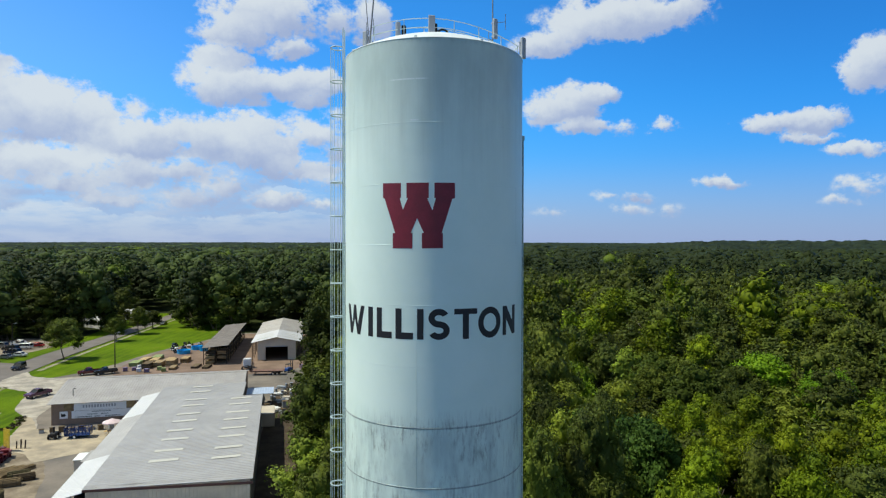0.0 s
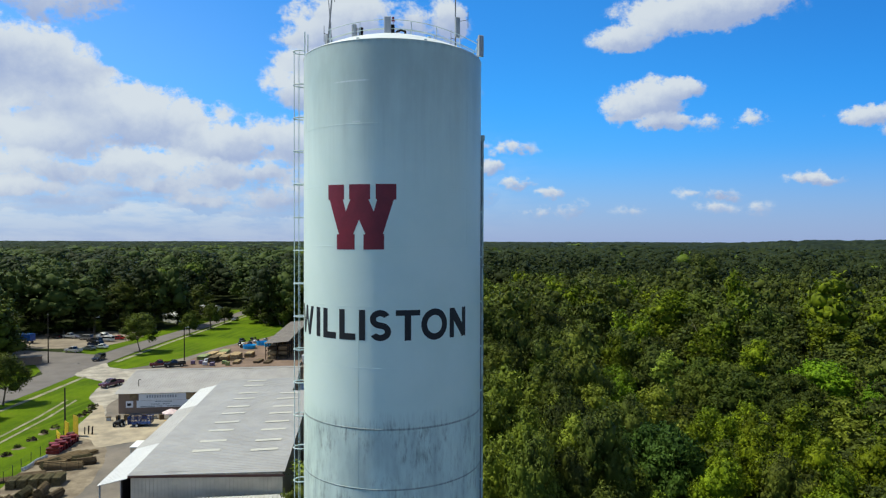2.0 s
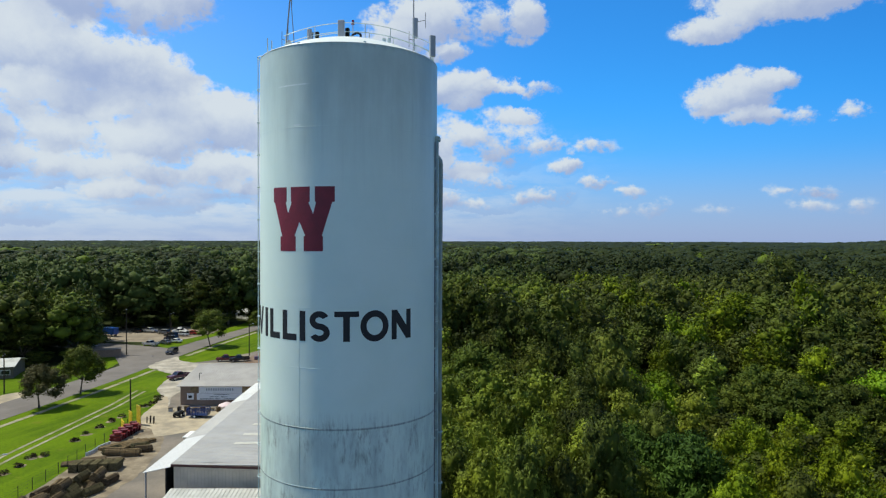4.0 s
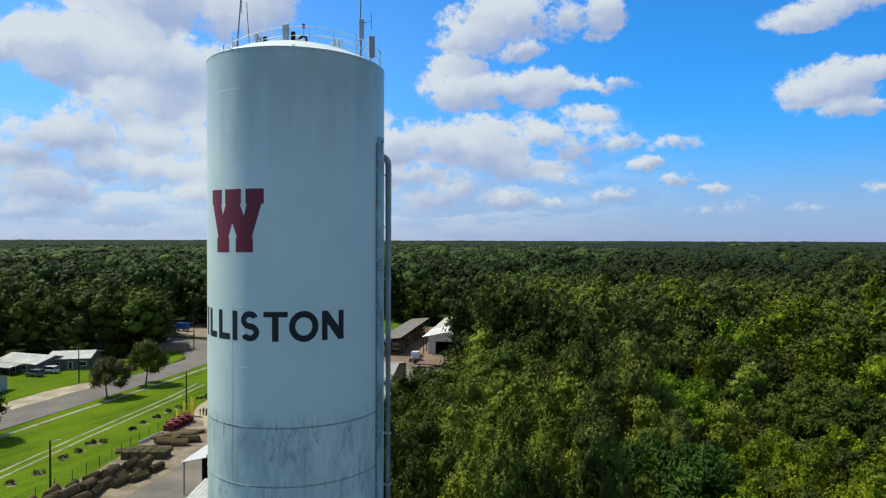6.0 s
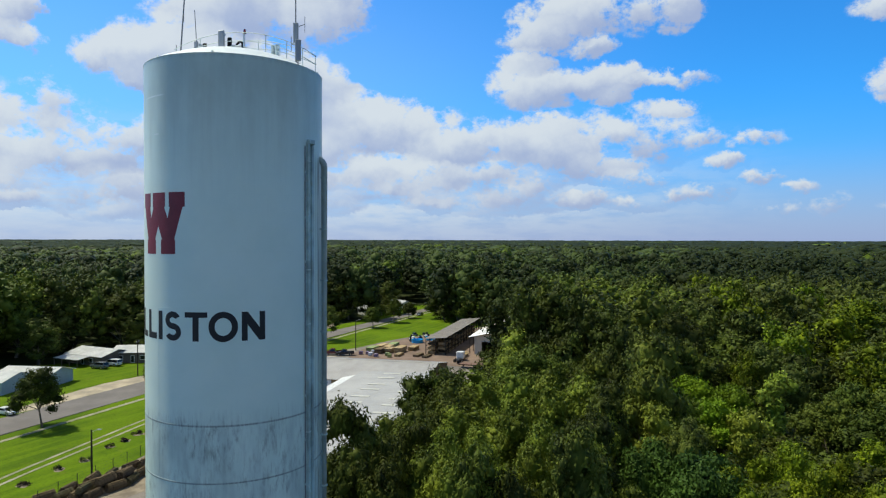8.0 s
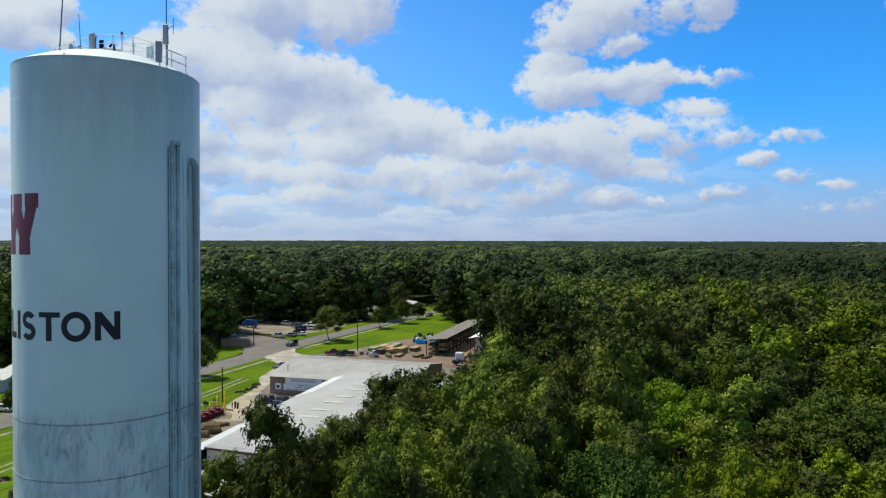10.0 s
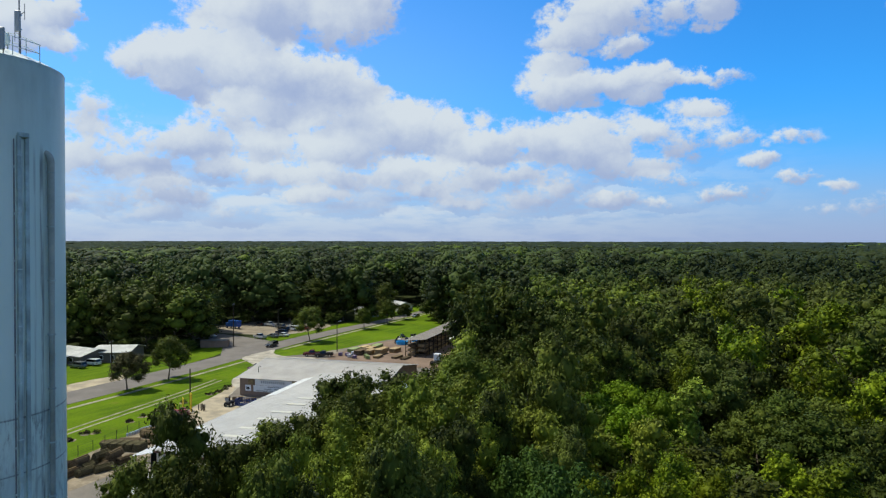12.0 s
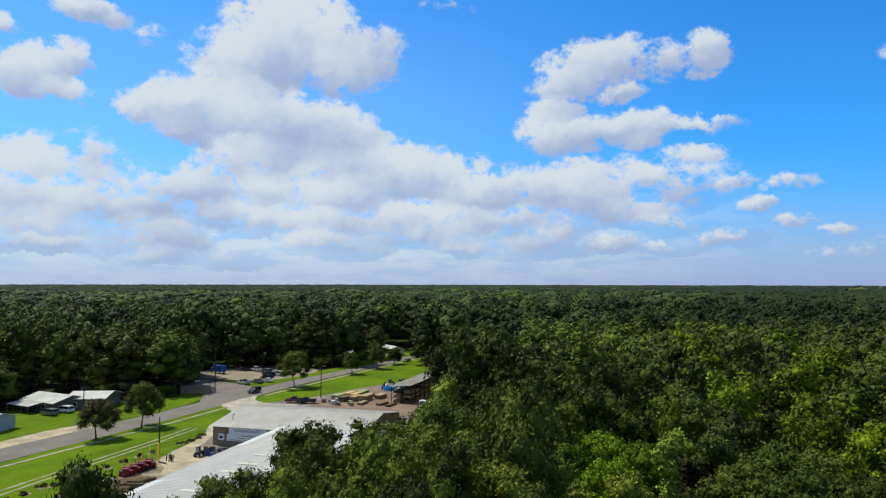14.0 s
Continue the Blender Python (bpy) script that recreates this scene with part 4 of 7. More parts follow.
    part("lens", rod(bmesh.new(), (0, 0, 1.35), (0, 0, 1.58), 0.09, 0.06, 10), RED_LENS, bea)
    for d in (-100, -60, -150, 20, 80, 140):
        v = thing("rim_lug", ON_TOWER @ Matrix.Translation(around(d, 4.5, RIM - 0.03)), "small steel lifting lug on the tank rim", "lug", "lugs on the tank rim")
        part("plate", boxed(-0.07, 0.07, -0.03, 0.03, 0, 0.16, bevel=0.02), PALE_STEEL, v)


water_tower()
ladder(None)
risers()
roof_gear()


# ---------------------------------------------------------------- buildings
def ribbed(x0, z0, x1, z1, y0, y1, pitch=0.6, rib=0.05, thick=0.06):
    """A roof sheet that slopes from (x0, z0) to (x1, z1), its ribs running down the slope, side by side along y."""
    bm = bmesh.new()
    n = max(1, round((y1 - y0) / pitch))
    step = (y1 - y0) / n
    line = []
    for k in range(n):
        y = y0 + k * step
        line += [(y, 0.0), (y + step * 0.68, 0.0), (y + step * 0.76, rib), (y + step * 0.92, rib)]
    line.append((y1, 0.0))
    rows = []
    for x, z in ((x0, z0), (x1, z1)):
        rows.append([bm.verts.new((x, y, z + h)) for y, h in line])
        rows.append([bm.verts.new((x, y, z - thick)) for y, h in line])
    a, al, b, bl = rows
    for i in range(len(line) - 1):
        bm.faces.new((a[i], b[i], b[i + 1], a[i + 1]))
        bm.faces.new((al[i], al[i + 1], bl[i + 1], bl[i]))
        bm.faces.new((a[i], a[i + 1], al[i + 1], al[i]))
        bm.faces.new((b[i], bl[i], bl[i + 1], b[i + 1]))
    bm.faces.new((a[0], al[0], bl[0], b[0]))
    bm.faces.new((a[-1], b[-1], bl[-1], al[-1]))
    bmesh.ops.recalc_face_normals(bm, faces=bm.faces)
    return bm


def turned(bm):
    """Swaps the roles of x and y of a mesh drawn for a slope along x."""
    for v in bm.verts:
        v.co.x, v.co.y = v.co.y, v.co.x
    bmesh.ops.reverse_faces(bm, faces=bm.faces)
    return bm


def siding(bm, x0, x1, y, z0, z1, depth=0.12, pitch=0.45):
    """A wall along x with upright ribs on the side of -y; z1 may be a pair for the two ends."""
    za, zb = z1 if isinstance(z1, tuple) else (z1, z1)
    n = max(2, round((x1 - x0) / pitch))
    line = []
    for k in range(n):
        x = x0 + (x1 - x0) * k / n
        s = (x1 - x0) / n
        line += [(x, 0), (x + s * 0.7, 0), (x + s * 0.76, -0.035), (x + s * 0.94, -0.035)]
    line.append((x1, 0))
    up, dn = [], []
    for x, d in line:
        z = za + (zb - za) * (x - x0) / (x1 - x0)
        up.append(bm.verts.new((x, y + d, z)))
        dn.append(bm.verts.new((x, y + d, z0)))
    for i in range(len(line) - 1):
        bm.faces.new((dn[i], dn[i + 1], up[i + 1], up[i]))
    b = [bm.verts.new(c) for c in ((x0, y + depth, z0), (x1, y + depth, z0), (x1, y + depth, zb), (x0, y + depth, za))]
    bm.faces.new((b[1], b[0], b[3], b[2]))
    bm.faces.new([b[3]] + up + [b[2]])
    return bm


def yard_place(x, y, deg):
    """A place in the builders' yard, which has an origin of its own."""
    return place(x + 1.7, y + 0.8, deg)


def place(x, y, deg):
    return Matrix.Translation((x, y, 0)) @ Matrix.Rotation(radians(deg), 4, "Z")


def warehouse():
    w = thing("warehouse", place(-20.9, 77.2, 14.0), "long grey metal warehouse with ribbed roof and pale skylight strips", "warehouse")
    left, deep, short = -18.2, 54.6, 42.9
    zl, zr = 5.6, 5.95

    def z_at(x):
        return zr + (zl - zr) * x / left
    part("roof", ribbed(left - 0.25, zl, -3.2, z_at(-3.2), -0.3, deep, 0.62), STEEL_ROOF, w, "light grey ribbed steel roof")
    part("roof", ribbed(-3.2, z_at(-3.2), 0.3, zr + 0.015, -0.3, short, 0.62), STEEL_ROOF, w, "light grey ribbed steel roof")
    part("front_wall", siding(bmesh.new(), left, 0, 0, 0, (zl - 0.1, zr - 0.1)), TAN_WALL, w, "tan ribbed metal front wall")
    part("side_wall", boxed(-0.15, 0.0, 0.14, short, 0, zr - 0.1), GREY_WALL, w)
    part("side_wall", boxed(left, left + 0.15, 0.14, 52.2, 0, zl - 0.1), GREY_WALL, w)
    part("back_wall", boxed(left + 0.16, -3.4, 52.2, 52.4, 0, zl - 0.1), GREY_WALL, w)
    part("back_wall", boxed(-3.38, -0.16, short - 0.15, short, 0, zl - 0.1), GREY_WALL, w)
    part("fascia", boxed(left - 0.25, 0.3, -0.36, -0.30, zl - 0.28, zl + 0.02), DARK_TRIM, w, "dark red eave trim")
    fas = w.children[-1]
    for v in fas.data.vertices:
        v.co.z += (v.co.x - left) / -left * (zr - zl)
    for x0, ys in ((-12.9, (9.4, 13.6, 18.7, 23.1, 28.3, 32.6, 38.2, 42.5, 48.5, 52.8)), (-5.2, (8.5, 12.7, 17.9, 22.1, 27.1, 31.5, 36.9, 41.1))):
        for y in ys:
            bm = boxed(x0, x0 + 3.6, y - 0.45, y + 0.45, 0.052, 0.085)
            for v in bm.verts:
                v.co.z += z_at(v.co.x)
            part("skylight", bm, SKYLIGHT, w, "cream fibreglass skylight strip")
    for ob in w.children:
        for v in ob.data.vertices:
            if v.co.y < 1.0:
                v.co.y += 1.7 * v.co.x / left
    lean = thing("lean_to", place(-20.9, 77.2, 14.0), "low lean-to roof with white and grey sheets along the warehouse", "lean-to")
    for y0, y1, mt, zz in ((1.2, 15.0, WHITE_ROOF, 0.0), (15.0, 36.0, STEEL_ROOF, 0.01), (36.0, 52.0, WHITE_ROOF, 0.0)):
        part("roof_sheet", ribbed(left - 3.7, 4.6 + zz, left - 0.26, 5.35 + zz, y0, y1, 0.6), mt, lean)
    for y in np.arange(1.6, 51.5, 7.0):
        part("post", boxed(left - 3.6, left - 3.45, y, y + 0.15, 0, 4.52), GREY_PAINT, lean)
    part("back_wall", boxed(left - 1.2, left - 1.05, 2.0, 48.0, 0, 4.9), DARK, lean)
    low = thing("low_shed", place(-20.9, 77.2, 14.0), "low corrugated shed roof against the warehouse front", "shed")
    part("roof", turned(ribbed(-6.5, 2.55, -0.5, 3.25, left + 0.5, 1.0, 0.5)), PALE_ROOF, low)
    part("wall", boxed(left + 1, 0.5, -6.0, -5.85, 0, 2.5), GREY_WALL, low)
    for x in (left + 1, -9.0, 0.3):
        part("post", boxed(x, x + 0.15, -5.8, -5.65, 0, 2.5), GREY_PAINT, low)


def shop():
    s = thing("shop", place(-20.9, 77.2, 14.0), "long brown block shop with a low gabled grey metal roof", "shop")
    x0, x1, ya, yr, yb = -37.4, -4.0, 52.6, 64.4, 76.2
    ze, zr = 4.05, 6.15
    part("roof", turned(ribbed(ya - 0.6, ze, yr, zr, x0 - 0.6, x1 + 0.4, 0.5, 0.025)), GREY_ROOF, s, "light grey ribbed roof slope")
    part("roof", turned(ribbed(yb + 0.6, ze, yr, zr, x0 - 0.6, x1 + 0.4, 0.5, 0.025)), GREY_ROOF, s, "light grey ribbed roof slope")
    part("ridge_cap", prism(bmesh.new(), [(yr - 0.3, zr + 0.01), (yr, zr + 0.09), (yr + 0.3, zr + 0.01), (yr, zr + 0.03)], x0 - 0.6, x1 + 0.4, "x"), GREY_ROOF, s)
    part("front_wall", boxed(x0, x1, ya, ya + 0.2, 0, ze - 0.05), BROWN_WALL, s, "brown painted front wall")
    part("back_wall", boxed(x0, x1, yb - 0.2, yb, 0, ze - 0.05), BROWN_WALL, s)
    for x in (x0, x1 - 0.2):
        part("gable_wall", prism(bmesh.new(), [(ya + 0.21, 0), (yb - 0.21, 0), (yb - 0.21, ze - 0.1), (yr, zr - 0.12), (ya + 0.21, ze - 0.1)], x, x + 0.2, "x"), BROWN_WALL, s)
    part("vent_pipe", tube(bmesh.new(), [(-34.6, 55.6, 4.4), (-34.6, 55.6, 5.9), (-34.4, 55.6, 6.05), (-34.1, 55.6, 5.95)], 0.07, 8), RUBBER, s, "black bent vent pipe")
    part("door", boxed(-19.9, -18.9, ya - 0.05, ya + 0.02, 0, 2.1), GREY_PAINT, s)
    board = thing("shop_sign", place(-20.9, 77.2, 14.0) @ Matrix.Translation((1.3, ya - 0.02, 0)), "white shop signboard with dark green lettering", "sign")
    part("panel", boxed(-34.9, -26.0, -0.12, 0.0, 2.55, 3.95, bevel=0.01), WHITE_PAINT, board)
    part("panel", boxed(-35.3, -25.1, -0.14, 0.0, 1.15, 2.5, bevel=0.01), WHITE_PAINT, board)
    for x in (-36.6, -26.0):
        part("picture_panel", boxed(x, x + 1.4, -0.13, 0, 2.7, 3.9, bevel=0.01), TIMBER, board, "brown picture panel")
    for x in (-37.3, -24.6):
        part("picture_panel", boxed(x, x + 1.35, -0.1, 0, 1.2, 2.5, bevel=0.01), WHITE_PAINT, board)
        part("mark", prism(bmesh.new(), [(x + 0.25, 1.6), (x + 0.7, 1.5), (x + 1.1, 1.7), (x + 0.9, 2.1), (x + 0.5, 2.0), (x + 0.3, 2.2)], -0.13, -0.1), DARK, board)
    for a, b, z, h in ((-33.4, -27.6, 3.05, 0.5), (-31.8, -28.6, 2.2, 0.18), (-32.6, -30.9, 1.72, 0.16), (-30.3, -29.0, 1.72, 0.16), (-34.6, -31.8, 1.28, 0.18), (-31.5, -30.4, 1.28, 0.18), (-29.6, -27.0, 1.28, 0.18)):
        n = max(3, int((b - a) / (h * 0.95)))
        for k in range(n):
            c = a + (b - a) * k / n
            part("ink_bar", boxed(c, c + (b - a) / n * 0.55, -0.16, -0.12, z, z + h), GREEN_INK if h < 0.3 else GREY_PAINT, board)


def lumber_shed():
    s = thing("lumber_shed", yard_place(-62.3, 177.3, 11.3), "long open-sided lumber shed with a weathered roof, racks full of boards", "shed")
    w, deep = 3.1, 48.5
    part("roof", ribbed(-w - 0.3, 4.75, w + 0.4, 5.35, -0.5, deep, 0.6), RUST_ROOF, s, "weathered grey brown roof")
    for y in np.arange(0.0, deep, 4.0):
        for x in (-w, -0.1, w - 0.2):
            part("post", boxed(x, x + 0.2, y, y + 0.2, 0, 4.72 + (x + w) * 0.08), DARK_WOOD, s)
    for z in (1.3, 2.6, 3.8):
        for x in (-w, w - 0.2):
            part("beam", boxed(x + 0.21, x + 0.3, 0, deep - 0.6, z, z + 0.15), DARK_WOOD, s)
    rnd = random.Random(4)
    packs = [timber_pack(rnd, 2.4, rnd.uniform(2.6, 3.6), rnd.uniform(0.5, 1.1), m) for m in (TIMBER, OLD_TIMBER, TIMBER, TIMBER)]
    for y in np.arange(0.8, deep - 4, 4.0):
        for z in (0.1, 1.46, 2.76):
            for x in (-w + 1.6, w - 1.55):
                copy_thing(rnd.choice(packs), s.matrix_basis @ Matrix.Translation((x, y + 1.7, z)))
    for p in packs:
        p.matrix_basis = s.matrix_basis @ Matrix.Translation((-w + 1.6, 46.0, 0.1 + 1.2 * packs.index(p)))


def timber_pack(rnd, wide, length, high, material):
    """A bundle of boards in layers with uneven ends."""
    t = thing("timber_bundle", Matrix(), "bundle of sawn boards stacked in layers", "lumber", "lumber in the yard")
    n = max(3, round(high / 0.17))
    for k in range(n):
        a, b = high * k / n, high * (k + 1) / n
        o = rnd.uniform(-0.1, 0.1)
        part("board", boxed(-wide / 2 + rnd.uniform(0, 0.06), wide / 2 - rnd.uniform(0, 0.06), -length / 2 + o, length / 2 + o, a, b - 0.02), material, t)
    return t


def barn():
    s = thing("barn", yard_place(-47.2, 184.4, 11.5), "cream metal barn with an open door and white front roof", "barn")
    wall, eave, ridge, deep = 5.3, 5.2, 6.7, 46.0
    over = 7.0
    for sx in (-1, 1):
        part("roof", ribbed(sx * over, eave, 0.0, ridge, -0.8, 15.0, 0.7), WHITE_ROOF, s, "white ribbed roof sheets")
        part("roof", ribbed(sx * over, eave - 0.01, 0.0, ridge - 0.01, 15.0, deep, 0.7), GREY_ROOF, s, "grey ribbed roof sheets")
        for y in (3.0, 6.0, 9.0):
            bm = boxed(min(sx * 1.0, sx * 5.8), max(sx * 1.0, sx * 5.8), y, y + 0.5, 0.06, 0.09)
            for v in bm.verts:
                v.co.z += ridge + (eave - ridge) * abs(v.co.x) / over
            part("skylight", bm, SKYLIGHT, s)
        part("side_wall", boxed(min(sx * wall, sx * (wall - 0.15)), max(sx * wall, sx * (wall - 0.15)), 0.2, deep, 0, eave + 0.3), CREAM_WALL, s)
        part("front_wall", boxed(min(sx * 3.1, sx * wall), max(sx * 3.1, sx * wall), 0, 0.2, 0, eave + 0.3), CREAM_WALL, s, "cream metal front wall")
        for y in np.arange(0, deep, 5.0):
            part("post", boxed(sx * (over - 0.3) - 0.1, sx * (over - 0.3) + 0.1, y, y + 0.2, 0, eave - 0.08), DARK_WOOD, s)
    part("gable_wall", prism(bmesh.new(), [(-3.1, 3.9), (3.1, 3.9), (3.1, eave + 0.3), (wall, eave + 0.32), (0, ridge - 0.1), (-wall, eave + 0.32), (-3.1, eave + 0.3)], 0.0, 0.2), CREAM_WALL, s)
    part("back_wall", boxed(-wall, wall, deep - 0.2, deep, 0, eave), CREAM_WALL, s)
    part("lintel", boxed(-3.3, 3.3, -0.05, 0.0, 3.8, 4.05), GREY_PAINT, s)


def house(x, y, deg, w, d, eave, ridge, wall, roof, label, porch=0.0, openings=()):
    h = thing("house", place(x, y, deg), label, "house", "houses along the road")
    part("roof", turned(ribbed(-0.5, eave, d / 2, ridge, -0.5, w + 0.5, 0.6)), roof, h)
    part("roof", turned(ribbed(d + 0.5, eave, d / 2, ridge, -0.5, w + 0.5, 0.6)), roof, h)
    part("wall", boxed(0, w, 0, 0.2, 0, eave + 0.02), wall, h)
    part("wall", boxed(0, w, d - 0.2, d, 0, eave + 0.02), wall, h)
    for a in (0.0, w - 0.2):
        part("gable_wall", prism(bmesh.new(), [(0.21, 0), (d - 0.21, 0), (d - 0.21, eave), (d / 2, ridge - 0.15), (0.21, eave)], a, a + 0.2, "x"), wall, h)
    if porch:
        part("porch_roof", turned(ribbed(-porch, eave - 0.5, -0.05, eave - 0.05, 0.2, w * 0.7, 0.6)), roof, h)
        for a in np.linspace(0.4, w * 0.7 - 0.3, 4):
            part("porch_post", boxed(a, a + 0.15, -porch + 0.1, -porch + 0.25, 0, eave - 0.56), wall, h)
    for a, b, z0, z1 in openings:
        win = part("window", boxed(a, b, -0.06, 0.0, z0, z1), WHITE_PAINT, h)
        part("pane", boxed(a + 0.1, b - 0.1, -0.09, -0.06, z0 + 0.1, z1 - 0.1), GLASS, win)
    return h


warehouse()
shop()
lumber_shed()
barn()
house(-134.0, 126.4, 33, 10.0, 10.5, 2.9, 4.2, SHADED_WALL, PALE_ROOF, "low house with shade-darkened walls and a pale metal roof among the trees", 0,
      ((1.5, 3.0, 0.9, 2.1), (5, 6, 0.1, 2.1), (7.4, 9.4, 0.9, 2.1)))
house(-146.0, 121.5, 2, 14, 10, 2.6, 4.0, SHADED_WALL, PALE_ROOF, "low house wing with shade-darkened brown walls, a pale roof and a porch", 4.0, ((2, 3.6, 0.9, 2.0), (6, 7, 0.1, 2.0), (9, 10.6, 0.9, 2.0)))
house(-136.5, 86.0, 20, 15, 10, 2.9, 4.2, BLUE_WALL, PALE_ROOF, "pale blue-grey house with a pale metal roof beside the road", 0,
      ((2, 3.6, 0.9, 2.0), (8, 9, 0.1, 2.1), (12, 13.6, 0.9, 2.0)))
house(-132.5, 95.6, 20, 13, 8.5, 2.8, 4.1, BLUE_WALL, PALE_ROOF, "pale blue-grey house wing with a pale metal roof near the road", 0,
      ((2, 3.4, 0.9, 2.0), (6, 7, 0.1, 2.1), (9.5, 11, 0.9, 2.0)))
house(-139.5, 255, -30, 11, 7, 2.7, 4.4, WHITE_WALL, WHITE_ROOF, "small white house with a pale roof under the trees", 0, ((2, 3.5, 0.9, 2.0),))
house(-134, 332, -20, 14, 9, 2.8, 4.8, WHITE_WALL, WHITE_ROOF, "white house with a pale roof standing deep among the trees", 0, ((2, 3.5, 0.9, 2.0),))
house(-140, 282, -30, 12, 8, 2.7, 4.4, WHITE_WALL, WHITE_ROOF, "small white house with a pale roof far down the road", 0, ((2, 3.5, 0.9, 2.0),))


# ---------------------------------------------------------------- vehicles
CAR_PAINT = {}


def paint(name, colour):
    if name not in CAR_PAINT:
        CAR_PAINT[name] = plain(name + " car paint", colour, 0.25, 0.1, vary=0.06, bump=0.0)
    return CAR_PAINT[name]


LAMP_WHITE = plain("headlight lens", (0.7, 0.7, 0.68), 0.15, vary=0.05, bump=0.0)
LAMP_RED = plain("tail light lens", (0.30, 0.01, 0.01), 0.2, vary=0.05, bump=0.0)


def wheel(parent, x, y, r, w=0.22, rim=None):
    t = part("wheel", rod(bmesh.new(), (x, y - w / 2, r), (x, y + w / 2, r), r, sides=16), RUBBER, parent)
    part("rim", rod(bmesh.new(), (x, y - w / 2 - 0.012, r), (x, y + w / 2 + 0.012, r), r * 0.58, sides=12), rim or CHROME, t)


def car(x, y, deg, kind, colour_name, colour, label, group=""):
    """x ahead. Sedan, wagon, van or pickup, built from side profiles."""
    name = {"pickup": "pickup_truck", "van": "van", "suv": "suv"}.get(kind, "car")
    c = thing(name, place(x, y, deg) @ Matrix.Translation((0, 0, 0.05)), label, name.replace("_", " "), group)
    p = paint(colour_name, colour)
    w = 0.9 if kind == "sedan" else 0.97
    if kind == "sedan":
        body = [(-2.25, 0.35), (2.2, 0.32), (2.3, 0.55), (2.2, 0.78), (1.0, 0.95), (-1.5, 0.98), (-2.25, 0.92), (-2.32, 0.6)]
        cabin, top = [(-1.75, 0.97), (1.05, 0.94), (0.35, 1.38), (-1.0, 1.42)], (-1.0, 0.35, 1.41)
    elif kind == "suv":
        body = [(-2.35, 0.42), (2.3, 0.4), (2.4, 0.65), (2.3, 0.98), (1.1, 1.12), (-2.3, 1.12), (-2.4, 0.7)]
        cabin, top = [(-2.3, 1.11), (1.15, 1.1), (0.5, 1.68), (-2.05, 1.72)], (-2.05, 0.5, 1.71)
    elif kind == "van":
        body = [(-2.4, 0.4), (2.4, 0.38), (2.5, 0.7), (2.35, 1.0), (1.5, 1.1), (-2.4, 1.12), (-2.45, 0.7)]
        cabin, top = [(-2.38, 1.11), (1.6, 1.08), (0.8, 1.75), (-2.2, 1.8)], (-2.2, 0.8, 1.79)
    else:
        body = [(-2.75, 0.5), (2.6, 0.48), (2.72, 0.75), (2.6, 1.08), (1.15, 1.18), (-0.75, 1.18), (-0.78, 0.95), (-2.7, 0.95), (-2.8, 0.7)]
        cabin, top = [(-0.74, 1.17), (1.2, 1.16), (0.55, 1.76), (-0.5, 1.8)], (-0.5, 0.55, 1.79)
    bm = prism(bmesh.new(), body, -w, w)
    bmesh.ops.bevel(bm, geom=[e for e in bm.edges], offset=0.06, segments=2, affect="EDGES")
    part("body", bm, p, c, smooth=False)
    bm = prism(bmesh.new(), cabin, -w + 0.06, w - 0.06)
    for v in bm.verts:
        if v.co.z > 1.3:
            v.co.y *= 0.84
    part("glazing", bm, GLASS, c, "dark tinted glass cabin")
    a, b, z = top
    bm = boxed(a - 0.02, b + 0.02, -w * 0.83, w * 0.83, z - 0.03, z + 0.05, bevel=0.03)
    part("roof", bm, p, c)
    for s in (-1, 1):
        for q in (cabin[0], cabin[1]):
            u = cabin[3] if q is cabin[0] else cabin[2]
            part("pillar", rod(bmesh.new(), (q[0], s * (w - 0.07), q[1]), (u[0], s * (w - 0.07) * 0.86, u[1]), 0.05, sides=5), p, c)
    if kind == "pickup":
        for s in (-1, 1):
            part("bed_side", boxed(-2.72, -0.8, s * (w - 0.05) - 0.04, s * (w - 0.05) + 0.04, 0.93, 1.2, bevel=0.02), p, c)
        part("tailgate", boxed(-2.78, -2.7, -w + 0.1, w - 0.1, 0.93, 1.2, bevel=0.02), p, c)
        part("bed_floor", boxed(-2.69, -0.82, -w + 0.1, w - 0.1, 0.953, 0.965), RUBBER, c)
    front = 2.24 if kind == "sedan" else (2.66 if kind == "pickup" else 2.38)
    for s in (-1, 1):
        part("headlight", boxed(front - 0.08, front + 0.03, s * 0.62 - 0.16, s * 0.62 + 0.16, 0.68, 0.82, bevel=0.02), LAMP_WHITE, c)
        part("tail_light", boxed(-front - 0.14, -front - 0.02, s * 0.7 - 0.12, s * 0.7 + 0.12, 0.75, 0.92, bevel=0.02), LAMP_RED, c)
        for ax in (1.38, -1.4) if kind != "pickup" else (1.7, -1.75):
            wheel(c, ax, s * (w - 0.1), 0.33 if kind == "sedan" else 0.38)
    return c


SILVER, WHITE_C, BLACK_C, MAROON_C, RED_C, GREY_C, PURPLE_C, NAVY_C = ((0.45, 0.46, 0.47), (0.75, 0.75, 0.74), (0.02, 0.02, 0.022), (0.09, 0.012, 0.02), (0.35, 0.02, 0.02),
                                                                (0.16, 0.17, 0.18), (0.10, 0.04, 0.07), (0.015, 0.025, 0.06))
car(-86.0, 141.0, 250, "pickup", "purple", PURPLE_C, "dark purple pickup truck parked on the drive")
car(-87.6, 164.4, 215, "pickup", "maroon", MAROON_C, "dark maroon pickup truck parked behind the shop")
car(-83.9, 165.0, 215, "pickup", "black", BLACK_C, "black pickup truck parked behind the shop")
car(-109.8, 171.0, 280, "suv", "black", BLACK_C, "black sport utility car on the road by the junction")
